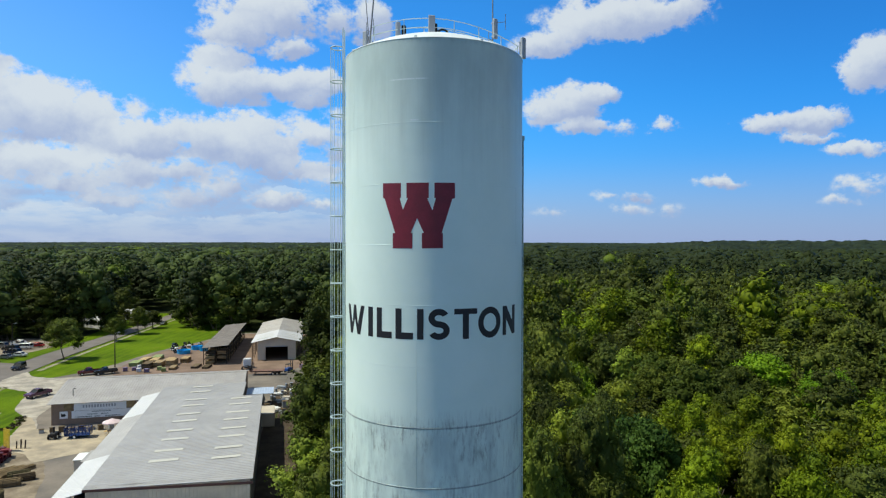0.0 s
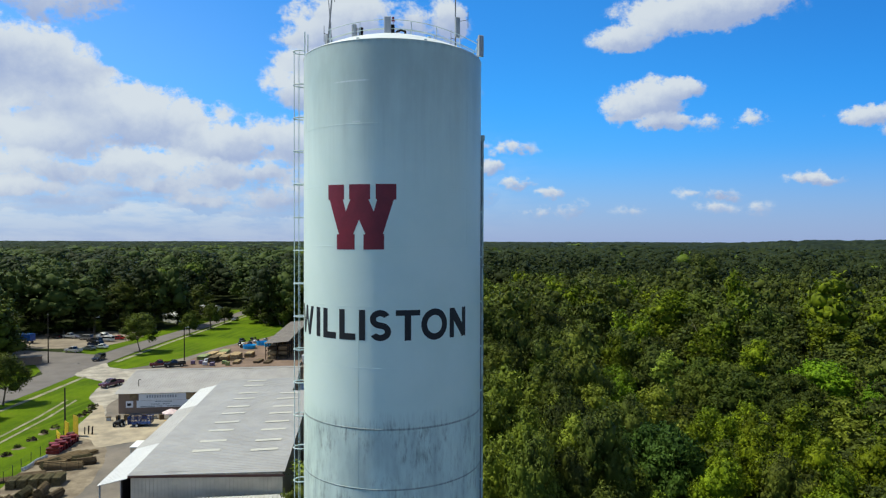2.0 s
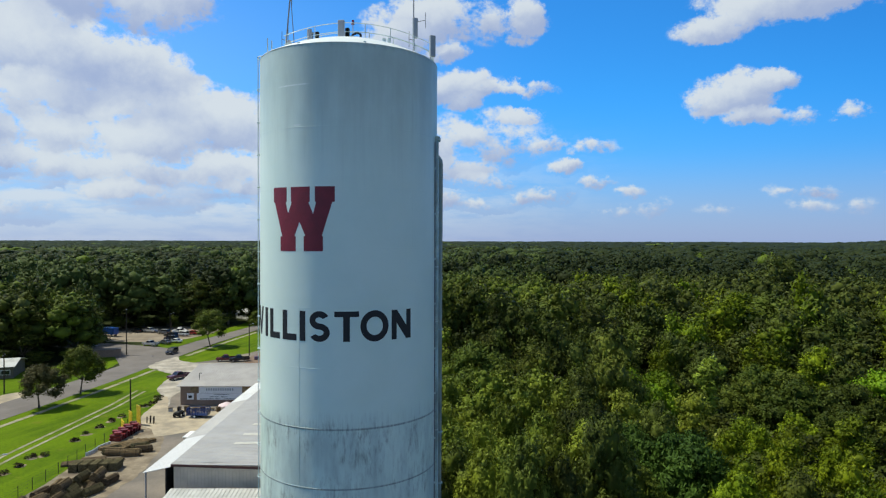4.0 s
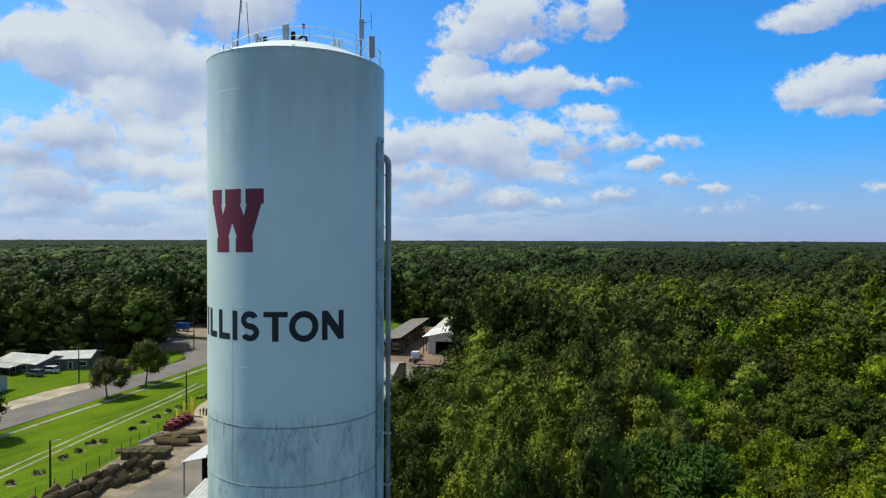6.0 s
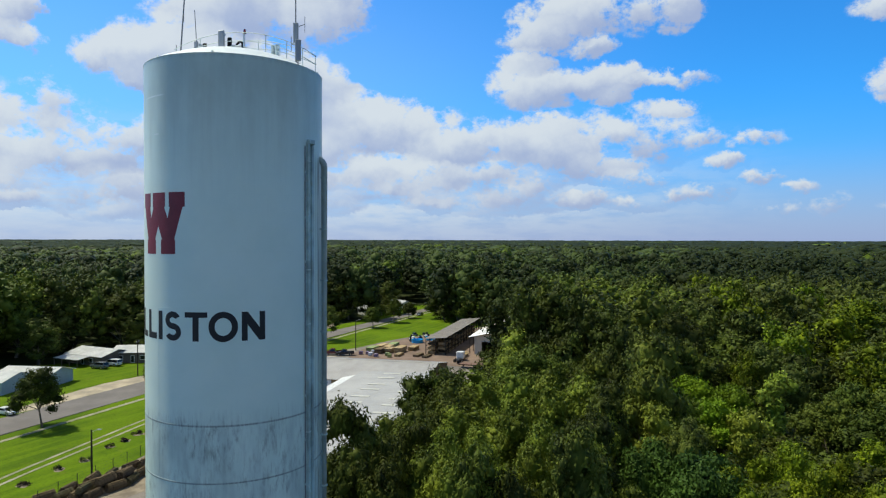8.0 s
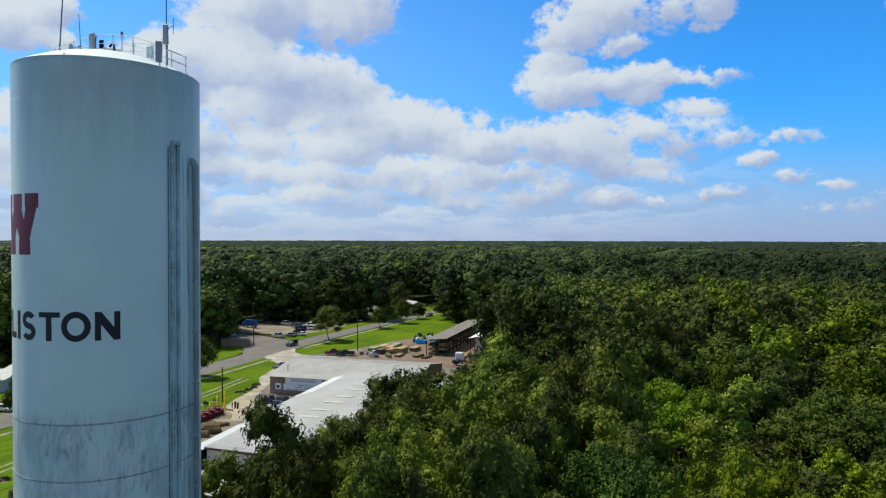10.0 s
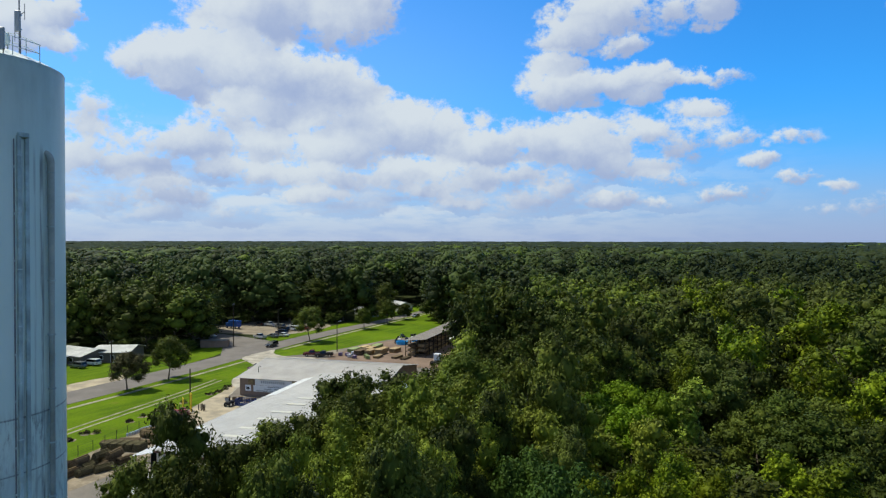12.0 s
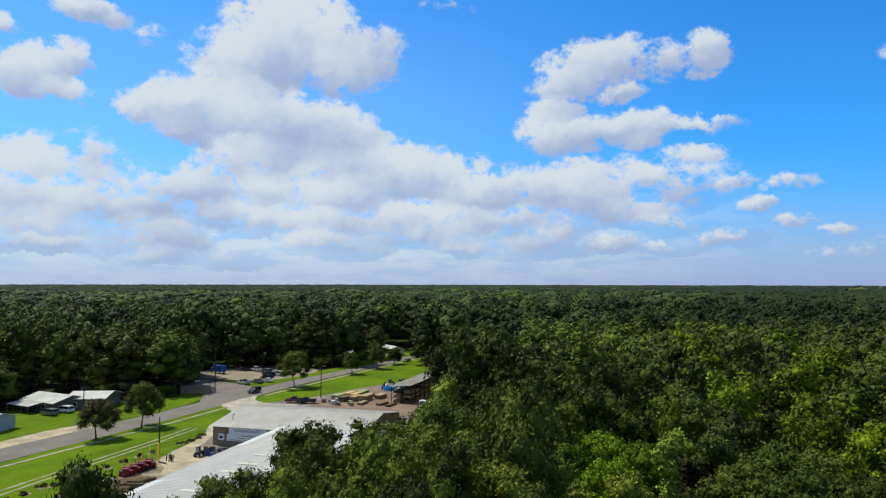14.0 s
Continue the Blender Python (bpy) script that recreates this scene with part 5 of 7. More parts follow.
car(-105.8, 82.6, 8, "sedan", "white", WHITE_C, "white sedan on the sandy verge by the road")
car(-130.4, 120.2, 188, "suv", "grey", GREY_C, "grey green sport utility car parked by the house")
car(-130.6, 124.2, 190, "van", "white", WHITE_C, "white minivan parked by the house")
lot = "cars in the car park"
for x, y, d, k, cn, cc, lb in ((-125.4, 181.6, 172, "pickup", "silver", SILVER, "silver pickup truck in the car park"), (-123.6, 186.0, 175, "sedan", "grey", GREY_C, "grey sedan in the car park"),
                               (-121.9, 189.3, 178, "sedan", "white", WHITE_C, "white sedan in the car park"), (-131.0, 199.5, 175, "suv", "black", BLACK_C, "black sport utility car in the car park"),
                               (-129.0, 202.8, 178, "van", "white", WHITE_C, "white van in the car park"), (-127.5, 206.5, 180, "sedan", "red", RED_C, "red sedan in the car park"),
                               (-133.5, 208.0, 180, "pickup", "white", WHITE_C, "white pickup truck in the car park"), (-138.3, 205.4, 175, "suv", "grey", GREY_C, "grey sport utility car in the car park"),
                               (-145.6, 207.5, 172, "pickup", "silver", SILVER, "silver pickup truck in the car park"), (-150.4, 206.8, 170, "sedan", "black", BLACK_C, "black sedan in the car park"),
                               (-143.4, 176.5, 170, "sedan", "white", WHITE_C, "white sedan beside the side street"), (-126.5, 193.5, 176, "suv", "navy", NAVY_C, "dark blue sport utility car in the car park"),
                               (-137.0, 212.5, 178, "sedan", "white", WHITE_C, "white sedan at the back of the car park"), (-111.0, 262.0, 275, "sedan", "grey", GREY_C, "grey sedan far down the road")):
    car(x, y, d, k, cn, cc, lb, lot if "car park" in lb else "")


def box_truck():
    t = thing("box_truck", place(-153.5, 196, 175), "blue box truck under the trees by the car park", "truck")
    blue = paint("bright blue", (0.02, 0.08, 0.30))
    part("cargo_box", boxed(-3.4, 1.6, -1.15, 1.15, 0.9, 3.2, bevel=0.05), blue, t)
    part("cab", boxed(1.7, 3.3, -1.0, 1.0, 0.6, 2.2, bevel=0.15), blue, t)
    part("windscreen", boxed(3.1, 3.32, -0.85, 0.85, 1.45, 2.05, bevel=0.03), GLASS, t)
    for x in (2.5, -2.2):
        for s in (-0.95, 0.95):
            wheel(t, x, s, 0.45, 0.28)


def flatbed():
    t = thing("flatbed_trailer", yard_place(-44.4, 164.1, 4), "long rusty brown flatbed trailer in the yard", "trailer")
    part("deck", boxed(-4.2, 4.2, -1.2, 1.2, 1.05, 1.2, bevel=0.02), plain("rusty deck", (0.17, 0.09, 0.06), 0.8, vary=0.3), t)
    part("beam", boxed(-4.0, 4.0, -0.5, -0.35, 0.75, 1.04), DARK, t)
    part("beam", boxed(-4.0, 4.0, 0.35, 0.5, 0.75, 1.04), DARK, t)
    part("headboard", boxed(-4.2, -4.1, -1.2, 1.2, 1.21, 2.0), DARK, t)
    for x in (1.6, 2.7):
        for s in (-1.0, 1.0):
            wheel(t, x, s, 0.45, 0.28)
    for s in (-0.6, 0.6):
        part("landing_leg", boxed(-3.0, -2.85, s - 0.06, s + 0.06, 0, 0.76), DARK, t)
    k = thing("yard_truck", yard_place(-52.0, 172.5, 100), "white day-cab truck standing before the barn", "truck")
    w = paint("white", WHITE_C)
    part("hood", boxed(1.0, 2.6, -0.85, 0.85, 0.7, 1.6, bevel=0.15), w, k)
    part("cab", boxed(-0.7, 1.0, -1.05, 1.05, 0.7, 2.6, bevel=0.12), w, k)
    part("windscreen", boxed(0.95, 1.03, -0.85, 0.85, 1.7, 2.35), GLASS, k)
    part("frame", boxed(-3.4, -0.72, -0.45, 0.45, 0.6, 0.9), DARK, k)
    for x in (1.7, -1.9, -3.0):
        for s in (-0.95, 0.95):
            wheel(k, x, s, 0.48, 0.28)
    f = thing("forklift", yard_place(-39.6, 167.6, 60), "blue forklift truck in the yard", "forklift")
    blue = paint("bright blue", (0.02, 0.08, 0.30))
    part("body", boxed(-1.2, 0.6, -0.6, 0.6, 0.4, 1.2, bevel=0.1), blue, f)
    for y in (-0.35, 0.35):
        part("mast_rail", boxed(0.75, 0.9, y - 0.06, y + 0.06, 0.1, 2.9), DARK, f)
        part("fork", boxed(0.9, 2.0, y - 0.06, y + 0.06, 0.12, 0.18), DARK, f)
    for x in (-0.9, 0.4):
        for s in (-0.55, 0.55):
            part("guard_post", rod(bmesh.new(), (x, s, 1.15), (x * 0.9, s, 2.1), 0.035, sides=6), DARK, f)
    part("guard_roof", boxed(-0.95, 0.5, -0.6, 0.6, 2.08, 2.15), DARK, f)
    for x in (0.35, -0.85):
        for s in (-0.6, 0.6):
            wheel(f, x, s, 0.33)


box_truck()
flatbed()

# ---------------------------------------------------------------- stacks and clutter of the yard
LOG_WOOD = plain("pressure treated posts", (0.20, 0.145, 0.080), 0.9, vary=0.35, scale=1.2, fine=9, own=0.25)
LOG_GREEN = plain("greenish treated posts", (0.150, 0.128, 0.068), 0.9, vary=0.35, scale=1.2, fine=9, own=0.25)


def post_bundle(rnd, length, across, high, r, material, name="post_bundle", label="round bundle of wooden fence posts lying in the yard", kind="round"):
    """Posts strapped into a round bundle, or stacked square, ends uneven."""
    t = thing(name, Matrix(), label, "fence posts", "post bundles in the yard")
    first = part("post", rod(bmesh.new(), (-length / 2, 0, 0), (length / 2, 0, 0), r * 0.98, r * 0.9, 7), material, t)
    spots = []
    rows = int(high / (r * 1.75)) + 1
    for row in range(rows):
        z = r + row * r * 1.75
        half = across / 2 if kind == "square" else math.sqrt(max(0.0, (across / 2) ** 2 - (z - high / 2) ** 2)) * (1.0 if z > high / 2 else 1.1)
        n = max(1, int(2 * half / (2 * r)))
        spots += [((k - (n - 1) / 2) * 2 * r, z) for k in range(n)]
    for k, (y, z) in enumerate(spots):
        o = first if k == 0 else first.copy()
        if k:
            scene.collection.objects.link(o)
        o.matrix_basis = pose(rnd.uniform(-0.1, 0.1), y, z, rnd.uniform(0, 50), 0, rnd.uniform(-0.7, 0.7))
    if kind == "round":
        for x in (-length * 0.3, length * 0.3):
            band = [(x, (across / 2 + 0.03) * math.cos(w), high / 2 + 0.04 + (high / 2 + 0.03) * math.sin(w)) for w in np.linspace(0, math.tau, 17)[:-1]]
            part("strap", tube(bmesh.new(), band, 0.018, 4, closed=True), RUBBER, t)
    return t


def post_yard():
    rnd = random.Random(9)
    kinds = [post_bundle(rnd, rnd.uniform(2.3, 2.9), d, d * 0.9, q, m) for d, q, m in ((1.15, 0.08, LOG_WOOD), (1.05, 0.09, LOG_GREEN), (1.25, 0.1, LOG_WOOD), (0.95, 0.07, LOG_GREEN), (1.1, 0.085, OLD_TIMBER))]
    spots = []
    for i in range(6):
        for j in range(4):
            spots.append((-58.4 + j * 1.65 + i * 0.1 + rnd.uniform(-0.3, 0.3), 60.5 + i * 3.1 + j * 1.1 + rnd.uniform(-0.5, 0.5), rnd.uniform(84, 120), 0.06))
            if j in (1, 2) and rnd.random() < 0.5:
                spots.append((-57.6 + j * 1.65 + i * 0.1, 60.7 + i * 3.1 + j * 1.1, rnd.uniform(94, 112), 0.98))
    spots += [(-55.6, 79.3, 60, 0.06), (-53.8, 78.0, 75, 0.06), (-57.3, 78.4, 100, 0.06), (-52.2, 75.6, 80, 0.06), (-60.4, 89.5, 20, 0.06), (-57.8, 89.8, 25, 0.06), (-57.2, 92.0, 30, 0.06), (-61.8, 90.3, 70, 0.06), (-58.6, 92.9, 35, 0.06)]
    for i, (x, y, d, z) in enumerate(spots):
        m = place(x, y, d) @ Matrix.Translation((0, 0, z))
        if i < len(kinds):
            kinds[i].matrix_basis = m
        else:
            copy_thing(rnd.choice(kinds), m)
    square = post_bundle(rnd, 2.3, 1.32, 1.05, 0.085, LOG_GREEN, label="squared bundle of weathered posts in a row", kind="square")
    for k in range(5):
        m = place(-61.2 + k * 1.3, 82.4 + k * 0.5, 108) @ Matrix.Translation((0, 0, 0.06))
        if k:
            copy_thing(square, m)
        else:
            square.matrix_basis = m
    for k in range(3):
        o = post_bundle(rnd, 6.5, 1.0, 0.5, 0.1, LOG_WOOD, "pole_pile", "loose pile of long wooden poles", "square")
        o.matrix_basis = place(-63.0 + k * 1.3, 93.6 + k * 0.3, 62 + 4 * k) @ Matrix.Translation((0, 0, 0.06))
    for x, y, d in ((-62.0, 86.6, 30), (-59.0, 86.9, 22), (-63.6, 84.6, 40)):
        o = post_bundle(rnd, 3.4, 1.6, 0.3, 0.1, OLD_TIMBER, "pole_pile", "low pile of dark weathered poles", "square")
        o.matrix_basis = place(x, y, d) @ Matrix.Translation((0, 0, 0.06))


post_yard()


def drum_row():
    grey = plain("pale grey drum", (0.45, 0.47, 0.48), 0.5, vary=0.1)
    red = plain("red plastic trough", (0.15, 0.009, 0.013), 0.5, vary=0.2, own=0.45)
    for k in range(11):
        o = thing("drum", place(-64.6 - k * 0.07 + 0.15 * math.sin(k * 7), 88.2 + k * 0.55, 0) @ Matrix.Translation((0, 0, 0.05)), "pale grey steel drum beside the fence", "drum", "drums by the fence")
        part("shell", rod(bmesh.new(), (0, 0, 0), (0, 0, 0.5), 0.2, sides=12), grey, o)
        part("lid", rod(bmesh.new(), (0, 0, 0.5), (0, 0, 0.53), 0.21, sides=12), CHROME, o)
    for k in range(8):
        for j in range(2):
            for lv in range(2 + (k * 3 + j) % 2):
                o = thing("feed_trough", place(-66.2 - k * 0.16 + j * 1.0 + 0.08 * math.sin(k * 5 + lv * 2), 95.8 + k * 0.88, 112 + 9 * math.sin(k * 3 + lv * 4)) @ Matrix.Translation((0, 0, 0.05 + lv * 0.5)), "stacked dark red plastic feed trough", "trough", "red troughs in the yard")
                bm = boxed(-0.42, 0.42, -0.55, 0.55, 0.0, 0.46)
                for v in bm.verts:
                    if v.co.z < 0.2:
                        v.co.x *= 0.8
                        v.co.y *= 0.85
                bmesh.ops.bevel(bm, geom=bm.edges[:], offset=0.05, segments=1, affect="EDGES")
                part("tub", bm, red, o)
                part("lip", boxed(-0.45, 0.45, -0.58, 0.58, 0.43, 0.485, bevel=0.02), red, o)


drum_row()


def gate_boards():
    for k, (x, y) in enumerate(((-68.4, 104.8), (-69.0, 103.4), (-69.4, 101.9))):
        b = thing("yellow_gate", place(x, y, 150 - k * 6) @ Matrix.Translation((0, 0, 0.04)), "bright yellow tubular farm gate leaning upright", "gate", "gates by the fence")
        wide, tall = ((0.8, 3.6), (0.9, 2.9), (1.4, 1.6))[k]
        for z in np.linspace(0.15, tall - 0.1, round(tall * 3.5)):
            part("rail", rod(bmesh.new(), (-wide, 0, z), (wide, 0, z), 0.075, sides=6), YELLOW, b)
        for a in (-wide, -wide / 2, 0.0, wide / 2, wide):
            part("stile", rod(bmesh.new(), (a, 0, 0), (a, 0, tall), 0.075, sides=6), YELLOW, b)
    for k in range(5):
        p = thing("gate_post", place(-67.6 + k * 0.35, 106.0 + (k % 2) * 0.6, 0), "short dark wooden post by the drive", "post", "posts by the drive")
        part("stake", rod(bmesh.new(), (0, 0, 0), (0.05, 0, 1.3 + 0.1 * (k % 3)), 0.1, sides=7), DARK_WOOD, p)


gate_boards()


def lumber_rows():
    rnd = random.Random(12)
    green = plain("green wrapped timber", (0.25, 0.30, 0.10), 0.7, vary=0.25)
    for x, y, l, w, h, m in ((-83.4, 176, 4.2, 2.4, 1.0, TIMBER), (-78.6, 172.8, 4.4, 2.2, 1.4, TIMBER), (-76.6, 175.2, 4.4, 2.2, 1.3, TIMBER), (-73.8, 176.5, 4.4, 2.2, 1.6, TIMBER), (-83.4, 181.5, 4.8, 2.2, 0.9, TIMBER),
                             (-81.8, 186, 4.8, 2.4, 0.8, TIMBER), (-71.2, 171.2, 4.0, 1.6, 0.7, TIMBER), (-79.8, 179.6, 4.4, 2.2, 1.1, TIMBER), (-76.2, 181.0, 4.4, 2.0, 1.0, TIMBER), (-72.0, 181.5, 4.2, 2.0, 1.2, TIMBER),
                             (-66.0, 173.5, 4.4, 1.6, 0.6, TIMBER), (-63.0, 173.2, 4.4, 1.6, 0.5, OLD_TIMBER)):
        m = rnd.choice((TIMBER, TIMBER, OLD_TIMBER, green))
        o = timber_pack(rnd, w, l, h, m)
        o.matrix_basis = yard_place(x, y, 6 + rnd.uniform(-6, 6)) @ Matrix.Translation((0, 0, 0.08))
        tagged(o, {"raw lumber": "stack of fresh yellow lumber on the ground", "weathered timber posts": "stack of dark weathered lumber on the ground"}.get(m.name, "stack of greenish treated lumber on the ground"), "lumber", "lumber in the yard")
    bag = {"purple": plain("purple bags", (0.18, 0.12, 0.20), 0.5, vary=0.3), "white": plain("white bags", (0.6, 0.6, 0.62), 0.5, vary=0.2), "green": green}
    for x, y, c in ((-82.3, 167.8, "purple"), (-80.2, 168.4, "purple"), (-78.4, 167.0, "white"), (-76.0, 166.2, "purple"), (-74.0, 169.2, "green"), (-72.2, 167.4, "green"), (-80.0, 171.0, "white"), (-36.6, 170.4, "purple"),
                    (-34.6, 170.2, "purple"), (-35.4, 172.3, "white"), (-37.4, 172.5, "purple")):
        t = thing("bag_pallet", yard_place(x, y, rnd.uniform(0, 40)) @ Matrix.Translation((0, 0, 0.07)), c + " plastic bags stacked on a pallet", "pallet", "pallets of bags")
        part("pallet", boxed(-0.6, 0.6, -0.5, 0.5, 0, 0.13), TIMBER, t)
        for lv in range(4):
            for q in (-0.29, 0.29):
                part("bag", boxed(-0.57 + rnd.uniform(0, 0.05), 0.57, q - 0.25, q + 0.25, 0.14 + lv * 0.22, 0.35 + lv * 0.22, bevel=0.06), bag[c], t)
    for x, y, r in ((-77.8, 194.6, 1.9), (-76.6, 201.8, 1.7), (-73.6, 199.5, 1.2)):
        t = thing("stock_tank", yard_place(x, y, 0) @ Matrix.Translation((0, 0, 0.07)), "bright blue round plastic stock tank", "tank", "blue stock tanks")
        part("wall", ring_wall([(r * 0.92, 0.15), (r * 0.95, 0), (r, 0.75), (r * 1.04, 1.0), (r * 1.05, 1.1), (r * 0.99, 1.1), (r * 0.9, 0.15)], 28), BLUE_TARP, t)
        part("bottom", rod(bmesh.new(), (0, 0, 0.1), (0, 0, 0.16), r * 0.93, sides=28), BLUE_TARP, t)
    for k, (x, y) in enumerate(((-80.3, 195.6), (-82.6, 199.5), (-84.6, 203.0), (-86.0, 208.0), (-83.0, 210.5), (-80.0, 206.0), (-78.5, 209.5), (-81.0, 202.6))):
        t = thing("lawn_mower", yard_place(x, y, 30 + 40 * k) @ Matrix.Translation((0, 0, 0.05)), "dark ride-on lawn mower parked on the grass edge", "lawn mower", "mowers for sale")
        m = (DARK, WHITE_PAINT, GREY_PAINT, paint("navy", NAVY_C))[k % 4]
        part("hood", boxed(0.2, 1.2, -0.4, 0.4, 0.45, 0.95, bevel=0.1), m, t)
        part("deck", boxed(-0.9, 0.5, -0.7, 0.7, 0.2, 0.42, bevel=0.06), m, t)
        part("seat", boxed(-0.7, -0.2, -0.28, 0.28, 0.6, 1.15, bevel=0.1), RUBBER, t)
        part("wheel_column", rod(bmesh.new(), (0.1, 0, 0.7), (-0.1, 0, 1.15), 0.03, sides=6), DARK, t)
        for wx, wr in ((0.85, 0.22), (-0.6, 0.32)):
            for s in (-0.45, 0.45):
                wheel(t, wx, s, wr, 0.2)


lumber_rows()


def shop_front():
    blue = paint("deep blue", (0.012, 0.035, 0.14))
    t = thing("utility_trailer", yard_place(-62.6, 111.3, 14) @ Matrix.Translation((0, 0, 0.05)), "dark blue mesh-sided utility trailer before the shop", "trailer")
    part("floor", boxed(-2.0, 2.0, -0.9, 0.9, 0.5, 0.6), blue, t)
    for y in (-0.9, 0.86):
        for z in (0.8, 1.1, 1.4, 1.7):
            part("side_rail", boxed(-2.0, 2.0, y, y + 0.05, z, z + 0.1), blue, t)
        for x in np.linspace(-2.0, 1.9, 8):
            part("side_post", boxed(x, x + 0.08, y - 0.002, y + 0.052, 0.6, 1.8), blue, t)
    part("front_board", boxed(1.95, 2.0, -0.85, 0.85, 0.6, 1.8), blue, t)
    part("back_board", boxed(-2.05, -2.0, -0.85, 0.85, 0.6, 1.8), blue, t)
    for s in (-0.98, 0.98):
        wheel(t, -0.4, s, 0.36, 0.2, WHITE_PAINT)
    b = thing("boat_trailer", yard_place(-66.4, 110.6, 100) @ Matrix.Translation((0, 0, 0.05)), "small machine on wide wheels with white rims", "machine")
    part("body", boxed(-0.9, 0.9, -0.5, 0.5, 0.5, 1.1, bevel=0.12), DARK, b)
    part("arm", boxed(-0.2, 0.1, -0.1, 0.1, 1.1, 2.0), DARK, b)
    for x in (-0.55, 0.65):
        for s in (-0.6, 0.6):
            wheel(b, x, s, 0.45, 0.25, WHITE_PAINT)
    u = thing("parasol", yard_place(-57.9, 113.4, 0) @ Matrix.Translation((0, 0, 0.05)), "pale pink parasol over a small table", "parasol")
    pink = plain("pale pink canvas", (0.66, 0.52, 0.52), 0.8, vary=0.1)
    part("pole", rod(bmesh.new(), (0, 0, 0), (0, 0, 2.6), 0.03, sides=8), CHROME, u)
    bm = bmesh.new()
    tip = bm.verts.new((0, 0, 2.75))
    rim = [bm.verts.new((1.6 * math.cos(k * math.tau / 8), 1.6 * math.sin(k * math.tau / 8), 2.15)) for k in range(8)]
    low = [bm.verts.new((1.6 * math.cos(k * math.tau / 8), 1.6 * math.sin(k * math.tau / 8), 2.0)) for k in range(8)]
    for k in range(8):
        bm.faces.new((tip, rim[k], rim[(k + 1) % 8]))
        bm.faces.new((rim[k], low[k], low[(k + 1) % 8], rim[(k + 1) % 8]))
    part("canopy", bm, pink, u)
    part("base", rod(bmesh.new(), (0, 0, 0), (0, 0, 0.1), 0.3, sides=12), DARK, u)
    d = thing("patio_table", yard_place(-58.3, 112.7, 0) @ Matrix.Translation((0, 0, 0.05)), "small wooden patio table by the shop wall", "table")
    part("tabletop", rod(bmesh.new(), (0, 0, 0.7), (0, 0, 0.75), 0.6, sides=16), TIMBER, d)
    for a in range(4):
        part("leg", rod(bmesh.new(), around(45 + 90 * a, 0.45, 0), around(45 + 90 * a, 0.4, 0.7), 0.04, sides=6), TIMBER, d)
    s = thing("storage_box", yard_place(-49.9, 92.0, 14) @ Matrix.Translation((0, 0, 0.05)), "cream storage hut with a flat pale roof", "hut")
    part("wall", boxed(-1.3, 1.3, 0, 5.0, 0, 2.4), CREAM_WALL, s)
    part("roof", boxed(-1.45, 1.45, -0.2, 5.2, 2.4, 2.52, bevel=0.02), GREY_ROOF, s)
    part("door", boxed(-1.34, -1.3, 1.0, 2.0, 0.05, 2.1), GREY_PAINT, s)
    rnd = random.Random(3)
    for k in range(9):
        p = thing("crate", yard_place(-70.5 + k * 1.55, 114.0 + k * 0.38 + rnd.uniform(-0.5, 0.3), rnd.uniform(0, 60)) @ Matrix.Translation((0, 0, 0.05)), "dark weathered crate against the shop wall", "crate", "crates at the shop wall")
        h = rnd.uniform(0.4, 1.0)
        part("body", boxed(-0.4, 0.4, -0.35, 0.35, 0, h, bevel=0.03), rnd.choice((DARK_WOOD, OLD_TIMBER, GREY_PAINT)), p)
        part("lid", boxed(-0.43, 0.43, -0.38, 0.38, h, h + 0.05), OLD_TIMBER, p)


shop_front()


